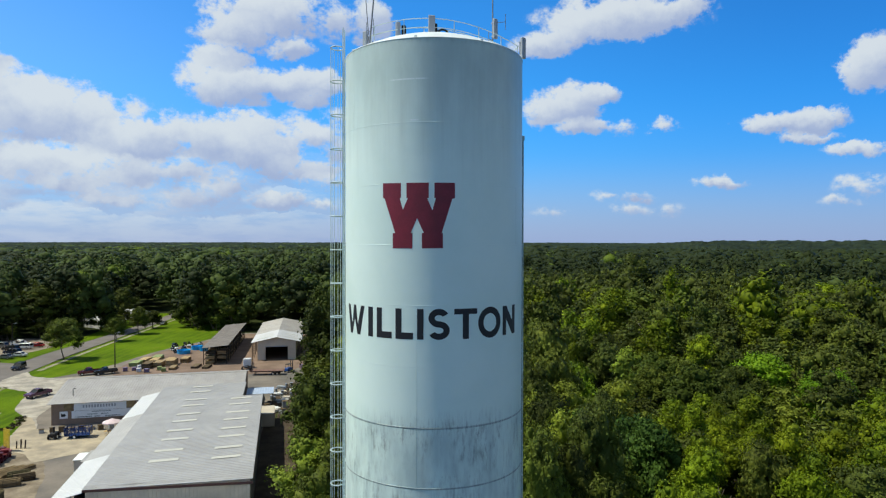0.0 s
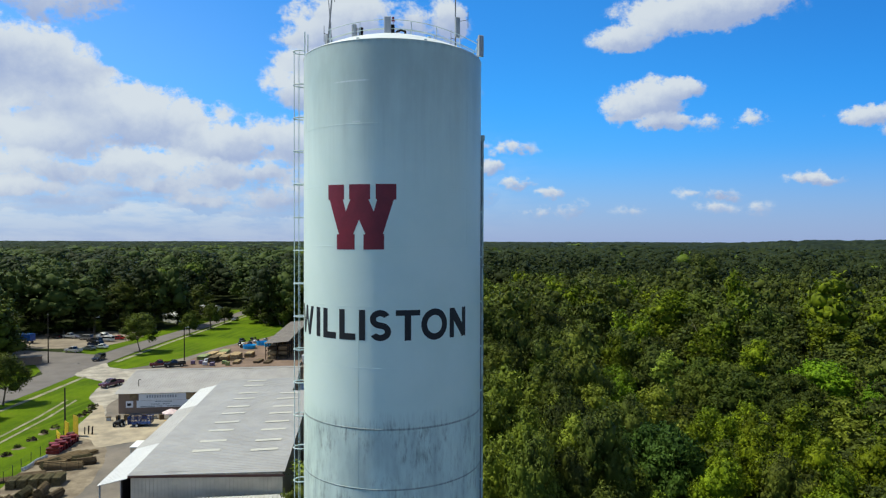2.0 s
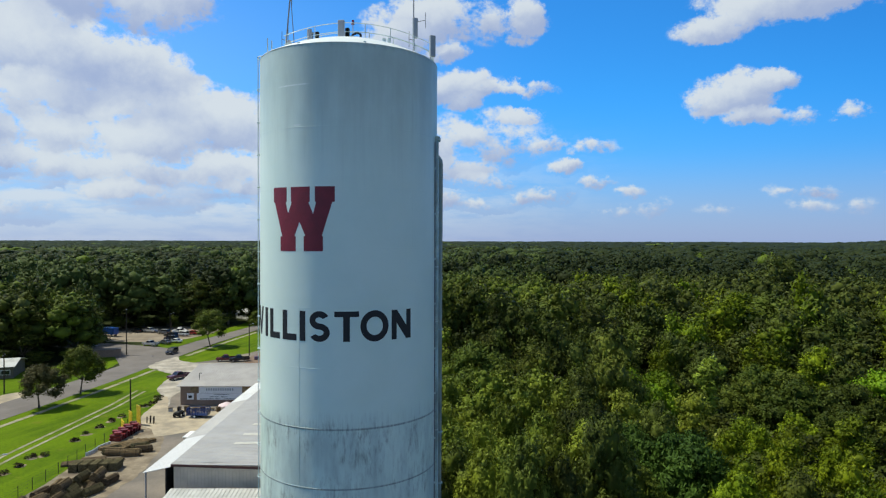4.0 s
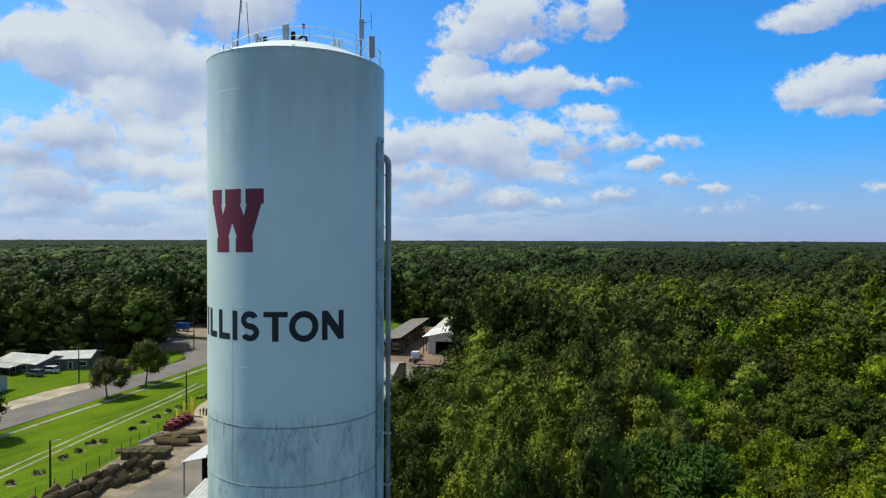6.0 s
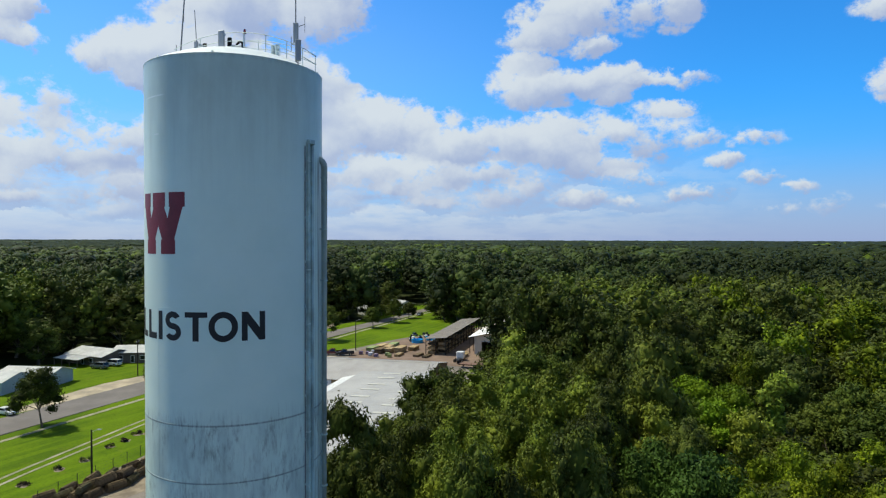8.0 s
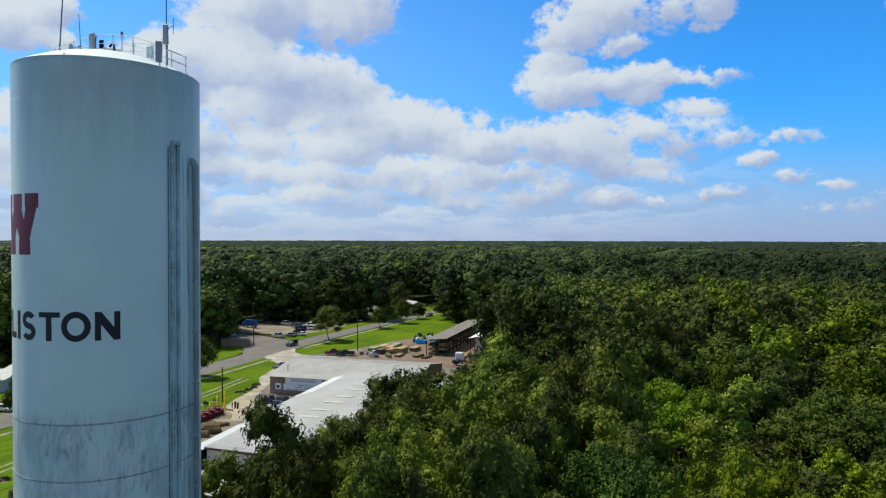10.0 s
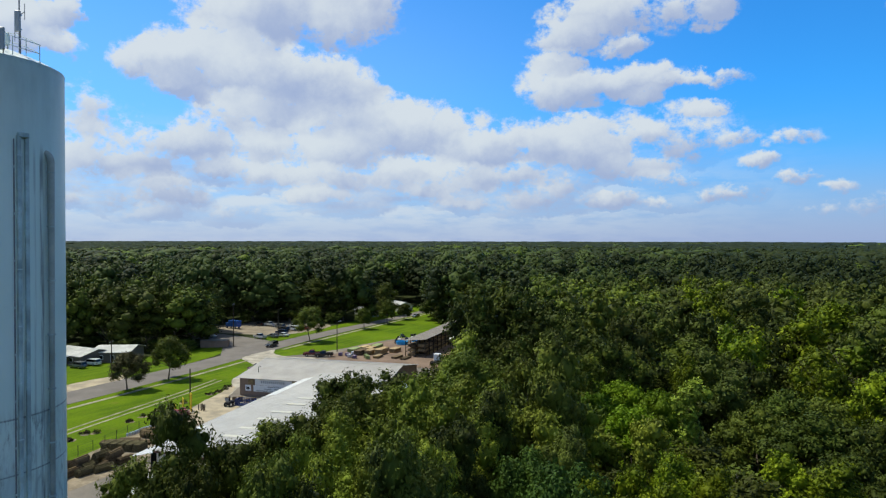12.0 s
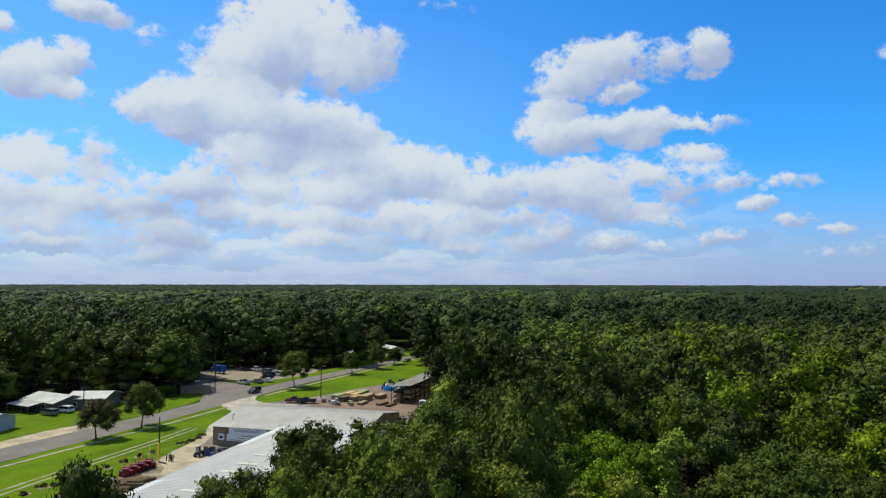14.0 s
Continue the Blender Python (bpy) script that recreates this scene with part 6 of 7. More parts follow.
def east_clutter():
    """Scrap and sheets along the tree edge behind the warehouse."""
    rnd = random.Random(21)
    c = thing("shipping_container", yard_place(-32.4, 120.4, 104) @ Matrix.Translation((0, 0, 0.05)), "cream shipping container behind the warehouse", "container")
    part("body", boxed(-3.0, 3.0, -1.2, 1.2, 0.1, 2.5, bevel=0.03), CREAM_WALL, c)
    for k in range(14):
        part("rib", boxed(-2.9 + k * 0.43, -2.75 + k * 0.43, -1.23, -1.2, 0.15, 2.45), CREAM_WALL, c)
    part("door", boxed(3.0, 3.04, -1.1, 1.1, 0.2, 2.4), GREY_PAINT, c)
    s = thing("open_shelter", yard_place(-37.6, 133.9, 14), "open shelter with a pale blue-grey sheet roof", "shelter")
    part("roof", turned(ribbed(-2.3, 2.8, 2.3, 3.1, -2.7, 2.7, 0.5)), plain("pale blue sheet", (0.40, 0.47, 0.60), 0.45, vary=0.1), s)
    for x in (-2.5, 2.4):
        for y in (-2.1, 2.0):
            part("post", boxed(x, x + 0.12, y, y + 0.12, 0, 2.76), DARK_WOOD, s)
    for k in range(26):
        y = 126 + k * 0.98
        x = -36.6 + (y - 126) * -0.09 + rnd.uniform(1.0, 5.4)
        kind = rnd.choice(("sheet", "barrel", "sheet", "crate"))
        if kind == "barrel":
            o = thing("barrel", yard_place(x, y, 0) @ Matrix.Translation((0, 0, 0.05)), "dull blue-grey barrel in the scrap row", "barrel", "scrap behind the warehouse")
            part("shell", rod(bmesh.new(), (0, 0, 0), (0, 0, 0.9), 0.3, sides=12), GREY_PAINT, o)
            part("lid", rod(bmesh.new(), (0, 0, 0.9), (0, 0, 0.93), 0.31, sides=12), CHROME, o)
        elif kind == "sheet":
            o = thing("sheet_pile", yard_place(x, y, rnd.uniform(-30, 50)) @ Matrix.Translation((0, 0, 0.05)), "pile of white metal sheets and panels", "sheets", "scrap behind the warehouse")
            for lv in range(4):
                bm = boxed(-0.9, 0.9, -0.5, 0.5, lv * 0.16, lv * 0.16 + 0.12, bevel=0.01)
                bm.transform(Matrix.Rotation(rnd.uniform(-0.2, 0.2), 4, "Z"))
                part("panel", bm, rnd.choice((WHITE_PAINT, WHITE_PAINT, GREY_PAINT, CREAM_WALL)), o)
        else:
            o = thing("crate", yard_place(x, y, rnd.uniform(0, 60)) @ Matrix.Translation((0, 0, 0.05)), "battered wooden crate in the scrap row", "crate", "scrap behind the warehouse")
            h = rnd.uniform(0.6, 1.3)
            part("body", boxed(-0.5, 0.5, -0.5, 0.5, 0, h, bevel=0.03), rnd.choice((OLD_TIMBER, DARK, GREY_PAINT)), o)
            part("lid", boxed(-0.53, 0.53, -0.53, 0.53, h, h + 0.05), OLD_TIMBER, o)
    for x, y in ((-53.3, 178.5), (-52.8, 176.5), (-54.0, 180.5)):
        o = timber_pack(rnd, 1.6, 1.2, 1.0, TIMBER)
        o.matrix_basis = yard_place(x, y, 20) @ Matrix.Translation((0, 0, 0.08))


east_clutter()

# ---------------------------------------------------------------- poles, fence and lawn beds
def pole(x, y, high, label, lamp=0.0, cross=False):
    p = thing("utility_pole" if cross else "lamp_pole", place(x, y, 35), label, "pole", "poles along the road")
    part("shaft", rod(bmesh.new(), (0, 0, -0.2), (0, 0, high), 0.16, 0.11, 8), DARK_WOOD, p)
    if lamp:
        part("arm", rod(bmesh.new(), (0, 0, high - 0.25), (lamp, 0, high), 0.035, sides=6), CHROME, p)
        part("lamp_head", boxed(lamp - 0.1, lamp + 0.45, -0.12, 0.12, high - 0.06, high + 0.08, bevel=0.04), ANTENNA, p)
    if cross:
        part("crossarm", boxed(-0.06, 0.06, -1.2, 1.2, high - 0.7, high - 0.55), DARK_WOOD, p)
        for s in (-1.1, -0.4, 0.4, 1.1):
            part("insulator", rod(bmesh.new(), (0, s, high - 0.55), (0, s, high - 0.35), 0.05, sides=6), ANTENNA, p)


pole(-60.0, 68.1, 7.0, "dark wooden lamp pole by the post yard", 0.9)
pole(-73.4, 108.8, 7.4, "dark wooden pole beside the wheel track", 0.0)
pole(-85.9, 173.8, 9.4, "tall dark lamp pole at the lawn edge", 0.9)
pole(-121.0, 165.5, 14.0, "tall wooden utility pole with a crossarm at the junction", 0.0, True)
pole(-122.5, 187.5, 10.0, "wooden lamp pole at the car park", 0.8)
pole(-113.8, 118.6, 9.0, "wooden utility pole beside the road verge", 0.0, True)


def fence():
    line = [(-57.3, 56), (-59.4, 65.5), (-60.4, 71.8), (-62.6, 80.6), (-65.2, 88.6), (-67.2, 96.9), (-68.9, 102.5)]
    f = thing("wire_fence", Matrix(), "thin dark wire fence along the post yard", "fence")
    pts = []
    for (ax, ay), (bx, by) in zip(line, line[1:]):
        n = max(1, round(math.hypot(bx - ax, by - ay) / 3.0))
        pts += [(ax + (bx - ax) * k / n, ay + (by - ay) * k / n) for k in range(n)]
    pts.append(line[-1])
    for x, y in pts:
        part("post", rod(bmesh.new(), (x, y, -0.1), (x, y, 1.75), 0.045, sides=6), DARK, f)
    for z in (0.35, 0.8, 1.25, 1.65):
        part("wire", tube(bmesh.new(), [(x, y, z) for x, y in pts], 0.012, 4), DARK, f)
    b = thing("brown_shed", place(-125.5, 162.0, 35), "long low brown board shed with a flat roof by the junction", "shed")
    for k in range(10):
        part("board", boxed(-4.2, 4.2, -1.3, -1.2, 0.05 + 0.21 * k, 0.25 + 0.21 * k), BROWN_WALL, b)
    for a in (-4.2, 4.1):
        part("end_wall", boxed(a, a + 0.1, -1.19, 1.2, 0, 2.15), BROWN_WALL, b)
    part("back_wall", boxed(-4.09, 4.09, 1.1, 1.2, 0, 2.15), BROWN_WALL, b)
    part("roof", boxed(-4.4, 4.4, -1.5, 1.4, 2.16, 2.28, bevel=0.02), RUST_ROOF, b)


fence()
box_unit = thing("storage_box", place(-50.9, 96.0, 14), "cream metal storage box beside the lean-to", "storage box")
part("body", boxed(-1.1, 1.1, -1.6, 1.6, 0.05, 2.1, bevel=0.03), CREAM_WALL, box_unit)
part("lid", boxed(-1.2, 1.2, -1.7, 1.7, 2.1, 2.22, bevel=0.03), WHITE_PAINT, box_unit)


def lawn_beds():
    rnd = np.random.default_rng(8)
    brown = plain("dry dark brush", (0.035, 0.026, 0.018), 0.95, vary=0.4)
    for i, (x, y) in enumerate(((-67.7, 72.3), (-70.2, 78.5), (-72.0, 85.2), (-71.2, 86.6), (-70.8, 82.0), (-72.4, 94.1), (-73.1, 97.6), (-74.2, 101.9), (-75.0, 105.4), (-67.5, 68.2), (-66.0, 62.0), (-64.6, 56.0),
                                (-75.3, 108.6), (-76.2, 116.5), (-76.5, 119.2), (-76.9, 121.6), (-78.4, 123.4))):
        t = thing("planting_bed", place(x, y, 37 * i), "small dark brush clump on a sandy bed in the lawn", "shrub", "planting beds in the lawn")
        n = 12
        rs = [rnd.uniform(0.8, 1.25) for _ in range(n)]
        bm = bmesh.new()
        ring = [bm.verts.new((rs[k] * 0.9 * math.cos(k * math.tau / n), rs[k] * 0.75 * math.sin(k * math.tau / n), 0.03)) for k in range(n)]
        mid = bm.verts.new((0, 0, 0.16))
        for k in range(n):
            bm.faces.new((ring[k], ring[(k + 1) % n], mid))
        part("sand_bed", bm, BARKY, t)
        lobes = [(rnd.normal() * 0.4, rnd.normal() * 0.3, 0.25, rnd.uniform(0.25, 0.45)) for _ in range(5)]
        ob = new("brush", leaf_mesh("brush", leaf_cloud(rnd, lobes, 420, 0.16, 6), brown if i % 3 else LEAF_DARK))
        ob.parent = t



# ---------------------------------------------------------------- trees
def leaf_cloud(rng, lobes, count, size, each=9, loose=0.6, up=0.3, jitter=0.25, lift=0.16):
    """Leaves in tufts over the outer skin of many lobes (x, y, z, r): an array of corners, three a leaf."""
    lobes = np.array(lobes)
    area = lobes[:, 3] ** 2
    pick = rng.choice(len(lobes), size=int(count / each * 2.4) + 4, p=area / area.sum())
    way = rng.normal(size=(len(pick), 3))
    way[:, 2] += up
    way /= np.linalg.norm(way, axis=1)[:, None]
    far = lobes[pick, 3] * rng.uniform(0.80, 1.10, len(pick))
    pos = lobes[pick, :3] + way * far[:, None] * np.array((1, 1, 0.8))
    inside = np.zeros(len(pos), bool)
    for i, (x, y, z, r) in enumerate(lobes):
        d = np.linalg.norm((pos - (x, y, z)) / (1, 1, 0.8), axis=1)
        inside |= (d < r * 0.80) & (pick != i)
    tufts = max(1, count // each)
    pos, way = pos[~inside][:tufts], way[~inside][:tufts]
    pos, way = np.repeat(pos, each, axis=0), np.repeat(way, each, axis=0)
    n = len(pos)
    pos = pos + rng.normal(scale=size * loose, size=(n, 3)) * (1, 1, 0.75)
    norm = way + rng.normal(scale=jitter, size=(n, 3))
    norm[:, 2] += lift
    norm /= np.linalg.norm(norm, axis=1)[:, None]
    a = np.cross(norm, rng.normal(size=(n, 3)))
    a /= np.linalg.norm(a, axis=1)[:, None]
    b = np.cross(norm, a)
    s = size * rng.uniform(0.6, 1.3, n)[:, None]
    return np.stack([pos - a * s * 0.5 - b * s * 0.36, pos + a * s * 0.75 - norm * s * 0.12, pos - a * s * 0.45 + b * s * 0.36], axis=1).reshape(-1, 3)


def leaf_mesh(name, corners, material):
    n = len(corners) // 3
    me = bpy.data.meshes.new(name)
    me.vertices.add(n * 3)
    me.vertices.foreach_set("co", corners.astype(np.float32).ravel())
    me.loops.add(n * 3)
    me.loops.foreach_set("vertex_index", np.arange(n * 3, dtype=np.int32))
    me.polygons.add(n)
    me.polygons.foreach_set("loop_start", np.arange(0, n * 3, 3, dtype=np.int32))
    me.update(calc_edges=True)
    me.materials.append(material)
    return me


def billows(rng, rad, high, base, n, sub, droop=1.0, lump=0.42):
    """Large lobes spread over a lopsided dome, each carrying smaller lobes on its outer side: rows of x, y, z, r."""
    big, small = [], []
    lean = rng.uniform(0, math.tau)
    for i in range(n):
        h = (i + 0.5) / n
        w = i * 2.39996 + rng.uniform(-0.35, 0.35)
        lop = 1.0 + 0.22 * math.cos(w - lean) + 0.12 * math.sin(3 * w)
        r = rad * lump * rng.uniform(0.75, 1.25)
        reach = (rad * lop - r * 0.7) * math.sqrt(max(0.02, 1 - h ** 1.8)) * rng.uniform(0.8, 1.08)
        z = base + r * 0.6 + (high - base - r * 1.4) * h ** droop * rng.uniform(0.9, 1.0)
        c = np.array((reach * math.cos(w), reach * math.sin(w), z))
        big.append((*c, r))
        for k in range(sub):
            d = rng.normal(size=3)
            d[:2] += 0.9 * np.array((math.cos(w), math.sin(w))) * (1 - 0.6 * h)
            d[2] += 0.75
            d /= np.linalg.norm(d)
            q = r * rng.uniform(0.28, 0.5)
            small.append((*(c + d * (r * 0.86) * (1, 1, 0.8)), q))
    # reach the full height, whatever chance gave
    up = (high - base) / (max(z + 0.8 * r for x, y, z, r in big + small) - base)
    big, small = ([(x, y, base + (z - base) * up, r) for x, y, z, r in lot] for lot in (big, small))
    return big, small


def core_cloud(rng, lobes, level, shrink):
    """Uneven closed leaf masses inside the lobes: corners and triangles."""
    bm = bmesh.new()
    bmesh.ops.create_icosphere(bm, subdivisions=level, radius=1.0)
    unit = np.array([v.co[:] for v in bm.verts])
    tris = np.array([[v.index for v in f.verts] for f in bm.faces])
    bm.free()
    vs, fs = [], []
    for k, (x, y, z, r) in enumerate(lobes):
        vs.append(unit * rng.uniform(0.68, 1.22, (len(unit), 1)) * r * shrink * (1, 1, 0.8) + (x, y, z))
        fs.append(tris + len(unit) * k)
    return np.concatenate(vs), np.concatenate(fs)


def crown_arrays(rng, rad, high, base, n, sub, leaves, size, droop=1.0, lump=0.42, each=3, lift=0.16, jitter=0.38, fine=1, core=0.74):
    """A whole crown: closed masses and the loose leaves over them. Corners, triangles and how many of these are masses."""
    big, small = billows(rng, rad, high, base, n, sub, droop, lump)
    v0, f0 = core_cloud(rng, big, 1 + fine, core)
    if small:
        v1, f1 = core_cloud(rng, small, 1, core * 0.94)
        v0, f0 = np.concatenate([v0, v1]), np.concatenate([f0, f1 + len(v0)])
    v2 = leaf_cloud(rng, big + small, leaves, size, each, 0.9, 0.4, jitter, lift)
    f2 = np.arange(len(v2)).reshape(-1, 3) + len(v0)
    return np.concatenate([v0, v2]), np.concatenate([f0, f2]), len(f0), big


def triangle_mesh(name, verts, faces, smooth, material):
    """A mesh from arrays; the faces marked in smooth are shaded round."""
    me = bpy.data.meshes.new(name)
    n = len(faces)
    me.vertices.add(len(verts))
    me.vertices.foreach_set("co", verts.astype(np.float32).ravel())
    me.loops.add(n * 3)
    me.loops.foreach_set("vertex_index", faces.astype(np.int32).ravel())
    me.polygons.add(n)
    me.polygons.foreach_set("loop_start", np.arange(0, n * 3, 3, dtype=np.int32))
    me.polygons.foreach_set("use_smooth", smooth)
    me.materials.append(material)
    me.update(calc_edges=True)
    return me


def grown(seed, material, rad, base, n, sub, leaves, size, **more):
    """A kind of tree, 14.5 m high: its trunk and its crown."""
    rng = np.random.default_rng(seed)
    v, f, solid, big = crown_arrays(rng, rad, 14.5, base, n, sub, leaves, size, **more)
    return trunk_mesh(rng, big, max(base, 2.0)), triangle_mesh("crown", v, f, np.arange(len(f)) < solid, material)


def crown_lobes(rng, rad, high, base, n):
    """Lobes on a lopsided dome of that radius, from base to high."""
    out = []
    for i in range(n):
        w = rng.uniform(0, math.tau)
        h = rng.uniform(0, 1) ** 0.7
        lop = 1.0 + 0.22 * math.sin(w + 1.0) + 0.15 * math.sin(3 * w)
        reach = rad * lop * math.sqrt(max(0.05, 1 - (h * 0.95) ** 2)) * rng.uniform(0.5, 1.0)
        r = rad * rng.uniform(0.18, 0.36)
        z = base + (high - base - r * 0.8) * h * rng.uniform(0.86, 1.0)
        out.append((reach * 0.85 * math.cos(w), reach * 0.85 * math.sin(w), z, r))
    out.append((rng.normal() * 0.2, rng.normal() * 0.2, base + (high - base) * 0.5, rad * 0.45))
    return out


def trunk_mesh(rng, lobes, base, r=0.32):
    """A tapered trunk that forks into limbs reaching into the crown."""
    bm = bmesh.new()
    fork = Vector((rng.normal() * 0.3, rng.normal() * 0.3, base * 0.8))
    rod(bm, (0, 0, -0.3), (0, 0, 0.5), r * 1.5, r * 1.05, 8)
    rod(bm, (0, 0, 0.45), fork, r * 1.05, r * 0.75, 8)
    for x, y, z, q in lobes[:7]:
        mid = fork.lerp(Vector((x, y, z)), 0.5) + Vector((0, 0, 0.4))
        rod(bm, fork, mid, r * 0.5, r * 0.32, 6)
        rod(bm, mid, (x, y, z), r * 0.32, r * 0.08, 5)
    me = bpy.data.meshes.new("trunk")
    bm.to_mesh(me)
    bm.free()
    me.materials.append(BARK)
    return me


def tree_kind(seed, rad, high, base, lobes, leaves, size, material, each=9, lift=0.16, up=0.45):
    rng = np.random.default_rng(seed)
    ls = crown_lobes(rng, rad, high, base, lobes)
    return trunk_mesh(rng, ls, base), leaf_mesh("crown", leaf_cloud(rng, ls, leaves, size, each, 0.6, up, 0.19, lift), material)


def plant(kind, x, y, turn, scale, tall, label, group, name="tree"):
    trunk, crown = kind
    t = new(name, trunk)
    t.matrix_basis = Matrix.Translation((x, y, 0)) @ Matrix.Rotation(turn, 4, "Z") @ Matrix.Diagonal((scale, scale, tall, 1))
    c = new("crown", crown)
    c.parent = t
    return tagged(t, label, "tree", group)


CLEAR = [(-14, 20), (-9, 42), (-12, 58), (-16, 76), (-20, 98), (-26, 150), (-29, 185), (-34, 240), (-68, 243), (-92, 246), (-103, 264), (-109, 292), (-124, 302), (-138, 302), (-147, 281), (-136, 262), (-126, 250), (-122, 236), (-133, 231), (-147, 220),
         (-166, 208), (-166, 192), (-146, 174), (-129, 167), (-127, 153), (-133, 145), (-150, 137), (-160, 124), (-154, 106), (-152, 90), (-144, 74), (-126, 60), (-112, 20), (-80, -40)]


def in_clear(x, y):
    hit = False
    for (ax, ay), (bx, by) in zip(CLEAR, CLEAR[1:] + CLEAR[:1]):
        if (ay > y) != (by > y) and x < (bx - ax) * (y - ay) / (by - ay) + ax:
            hit = not hit
    return hit


def in_reach(x, y):
    """The stretch of country that lies ahead of the tower's south side."""
    a = math.degrees(math.atan2(x - 12, y + 25))
    return -68 < a < 40 and not (math.hypot(x - 1.4, y - 32.8) < 11.5)


def scatter(r0, r1, gap, seed):
    rng = np.random.default_rng(seed)
    out = []
    for gx in np.arange(-r1, r1, gap):
        for gy in np.arange(-20, r1 + 20, gap):
            x, y = gx + rng.uniform(-0.42, 0.42) * gap, gy + rng.uniform(-0.42, 0.42) * gap
            d = math.hypot(x - 14, y - 12)
            if r0 <= d < r1 and in_reach(x, y) and not in_clear(x, y) and math.hypot(x + 132.8, y - 282.5) > 8 and math.hypot(x + 133, y - 255.3) > 7 and math.hypot(x + 124, y - 322) > 16:
                out.append((d, x, y))
    return sorted(out)


# crowns that stand out of the wood: x, y, height, radius
BRIGHT_NEAR = ((28.6, 74.9, 16.2, 3.1), (31.7, 72.2, 16.2, 2.6), (25.9, 69.2, 16.1, 2.5), (23.5, 65.6, 16.1, 2.4), (28.5, 69.4, 16.8, 2.6), (29.1, 63.4, 17.5, 2.8), (23.4, 54.1, 17.2, 2.6), (24.9, 58.9, 16.6, 2.5), (40.6, 81.7, 15.1, 3.6),
    (32.7, 58.0, 18.2, 3.0), (38.2, 60.7, 17.5, 3.1), (16.9, 43.0, 18.2, 2.5), (30.2, 50.1, 17.9, 2.9), (38.6, 55.6, 16.6, 2.8), (33.9, 66.3, 16.1, 2.8), (55.9, 81.3, 15.6, 3.8), (36.7, 86.2, 14.0, 3.2), (45.8, 63.2, 16.5, 3.4),
    (50.5, 71.7, 16.1, 3.6))
BRIGHT_FAR = ((43.4, 158.6, 23.0, 6.6), (38.6, 149.0, 21.7, 4.9), (44.8, 125.0, 20.3, 4.3), (40.6, 117.5, 19.6, 4.3), (16.6, 171.1, 24.6, 4.5), (24.2, 149.6, 23.1, 4.0), (31.2, 130.7, 20.3, 4.3), (28.0, 132.0, 20.1, 3.4), (34.5, 179.3, 24.6, 4.7),
    (45.9, 111.2, 18.4, 3.8), (44.1, 182.6, 21.7, 6.6), (29.9, 124.8, 20.0, 3.6), (79.3, 166.1, 21.2, 7.0), (65.0, 126.1, 19.4, 6.0), (102.0, 177.4, 21.2, 7.9), (23.9, 112.0, 18.4, 2.6), (91.6, 150.1, 20.3, 6.1), (115.2, 194.4, 21.7, 7.6),
    (20.8, 159.5, 23.8, 3.8))
LUSH = ((11.9, 106.1, 15.3, 4.0), (17.2, 103.8, 15.3, 4.2), (22.4, 100.5, 15.3, 3.8), (20.6, 93.2, 14.9, 4.0), (14.5, 98.1, 14.9, 4.0), (53.0, 104.1, 16.1, 5.7), (59.0, 96.2, 15.1, 4.7))
OLIVE = ((-5.7, 102.1, 18.3, 4.9), (36.2, 106.6, 15.7, 4.7), (40.2, 106.4, 15.3, 4.7), (34.0, 100.0, 15.1, 4.3), (41.7, 88.6, 14.2, 4.3), (39.9, 96.6, 15.7, 5.3), (46.3, 99.1, 15.5, 4.7))
DEEP = ((16.5, 69.6, 15.7, 3.4), (21.5, 67.3, 16.4, 4.0), (21.3, 62.6, 16.8, 3.6))
DRAPED = ((1.1, 76.3, 19.4, 3.4), (5.2, 65.2, 18.5, 2.9), (3.8, 59.8, 18.1, 2.6), (6.0, 74.6, 18.9, 2.9), (6.4, 53.4, 18.4, 2.6), (10.5, 54.9, 18.9, 2.6), (13.1, 59.7, 18.9, 2.9), (12.0, 69.8, 18.1, 2.8), (18.0, 83.0, 17.2, 3.0),
    (24.5, 83.3, 16.6, 3.1), (1.7, 57.7, 18.3, 2.6), (5.3, 49.2, 18.9, 2.6), (8.1, 62.2, 18.5, 2.8), (6.1, 85.9, 17.9, 3.8), (0.8, 88.6, 17.6, 3.6), (16.7, 75.8, 17.9, 3.2), (-2.1, 67.4, 17.6, 3.0), (10.0, 80.2, 18.1, 3.2))
OAKS = ((-1.8, 48.1, 22.5, 3.2), (0.1, 50.3, 19.3, 2.5), (-7.7, 48.2, 17.6, 3.0), (-7.9, 64.0, 16.6, 2.9), (-2.6, 58.5, 18.2, 2.8), (-5.3, 65.6, 17.2, 3.0), (-3.4, 54.7, 17.6, 2.9), (2.6, 51.6, 18.3, 2.8), (4.6, 98.3, 18.9, 3.0), (12.0, 110.9, 20.4, 3.8), (16.1, 112.3, 19.1, 3.6), (6.6, 133.5, 24.6, 4.9), (2.5, 122.7, 22.5, 4.5),
    (46.9, 131.6, 22.3, 4.9), (15.5, 80.7, 24.2, 3.6), (11.7, 72.6, 20.4, 3.0), (8.4, 46.7, 21.0, 2.5), (53.6, 171.9, 21.7, 7.0), (83.7, 135.3, 20.3, 6.2), (27.8, 53.0, 17.8, 2.7), (59.9, 101.9, 17.8, 4.3), (51.4, 127.8, 19.4, 5.4),
    (1.6, 46.3, 19.2, 2.5), (-10.8, 82.1, 17.8, 3.4), (-8.1, 78.8, 17.2, 3.0), (-13.8, 80.9, 17.0, 3.0))
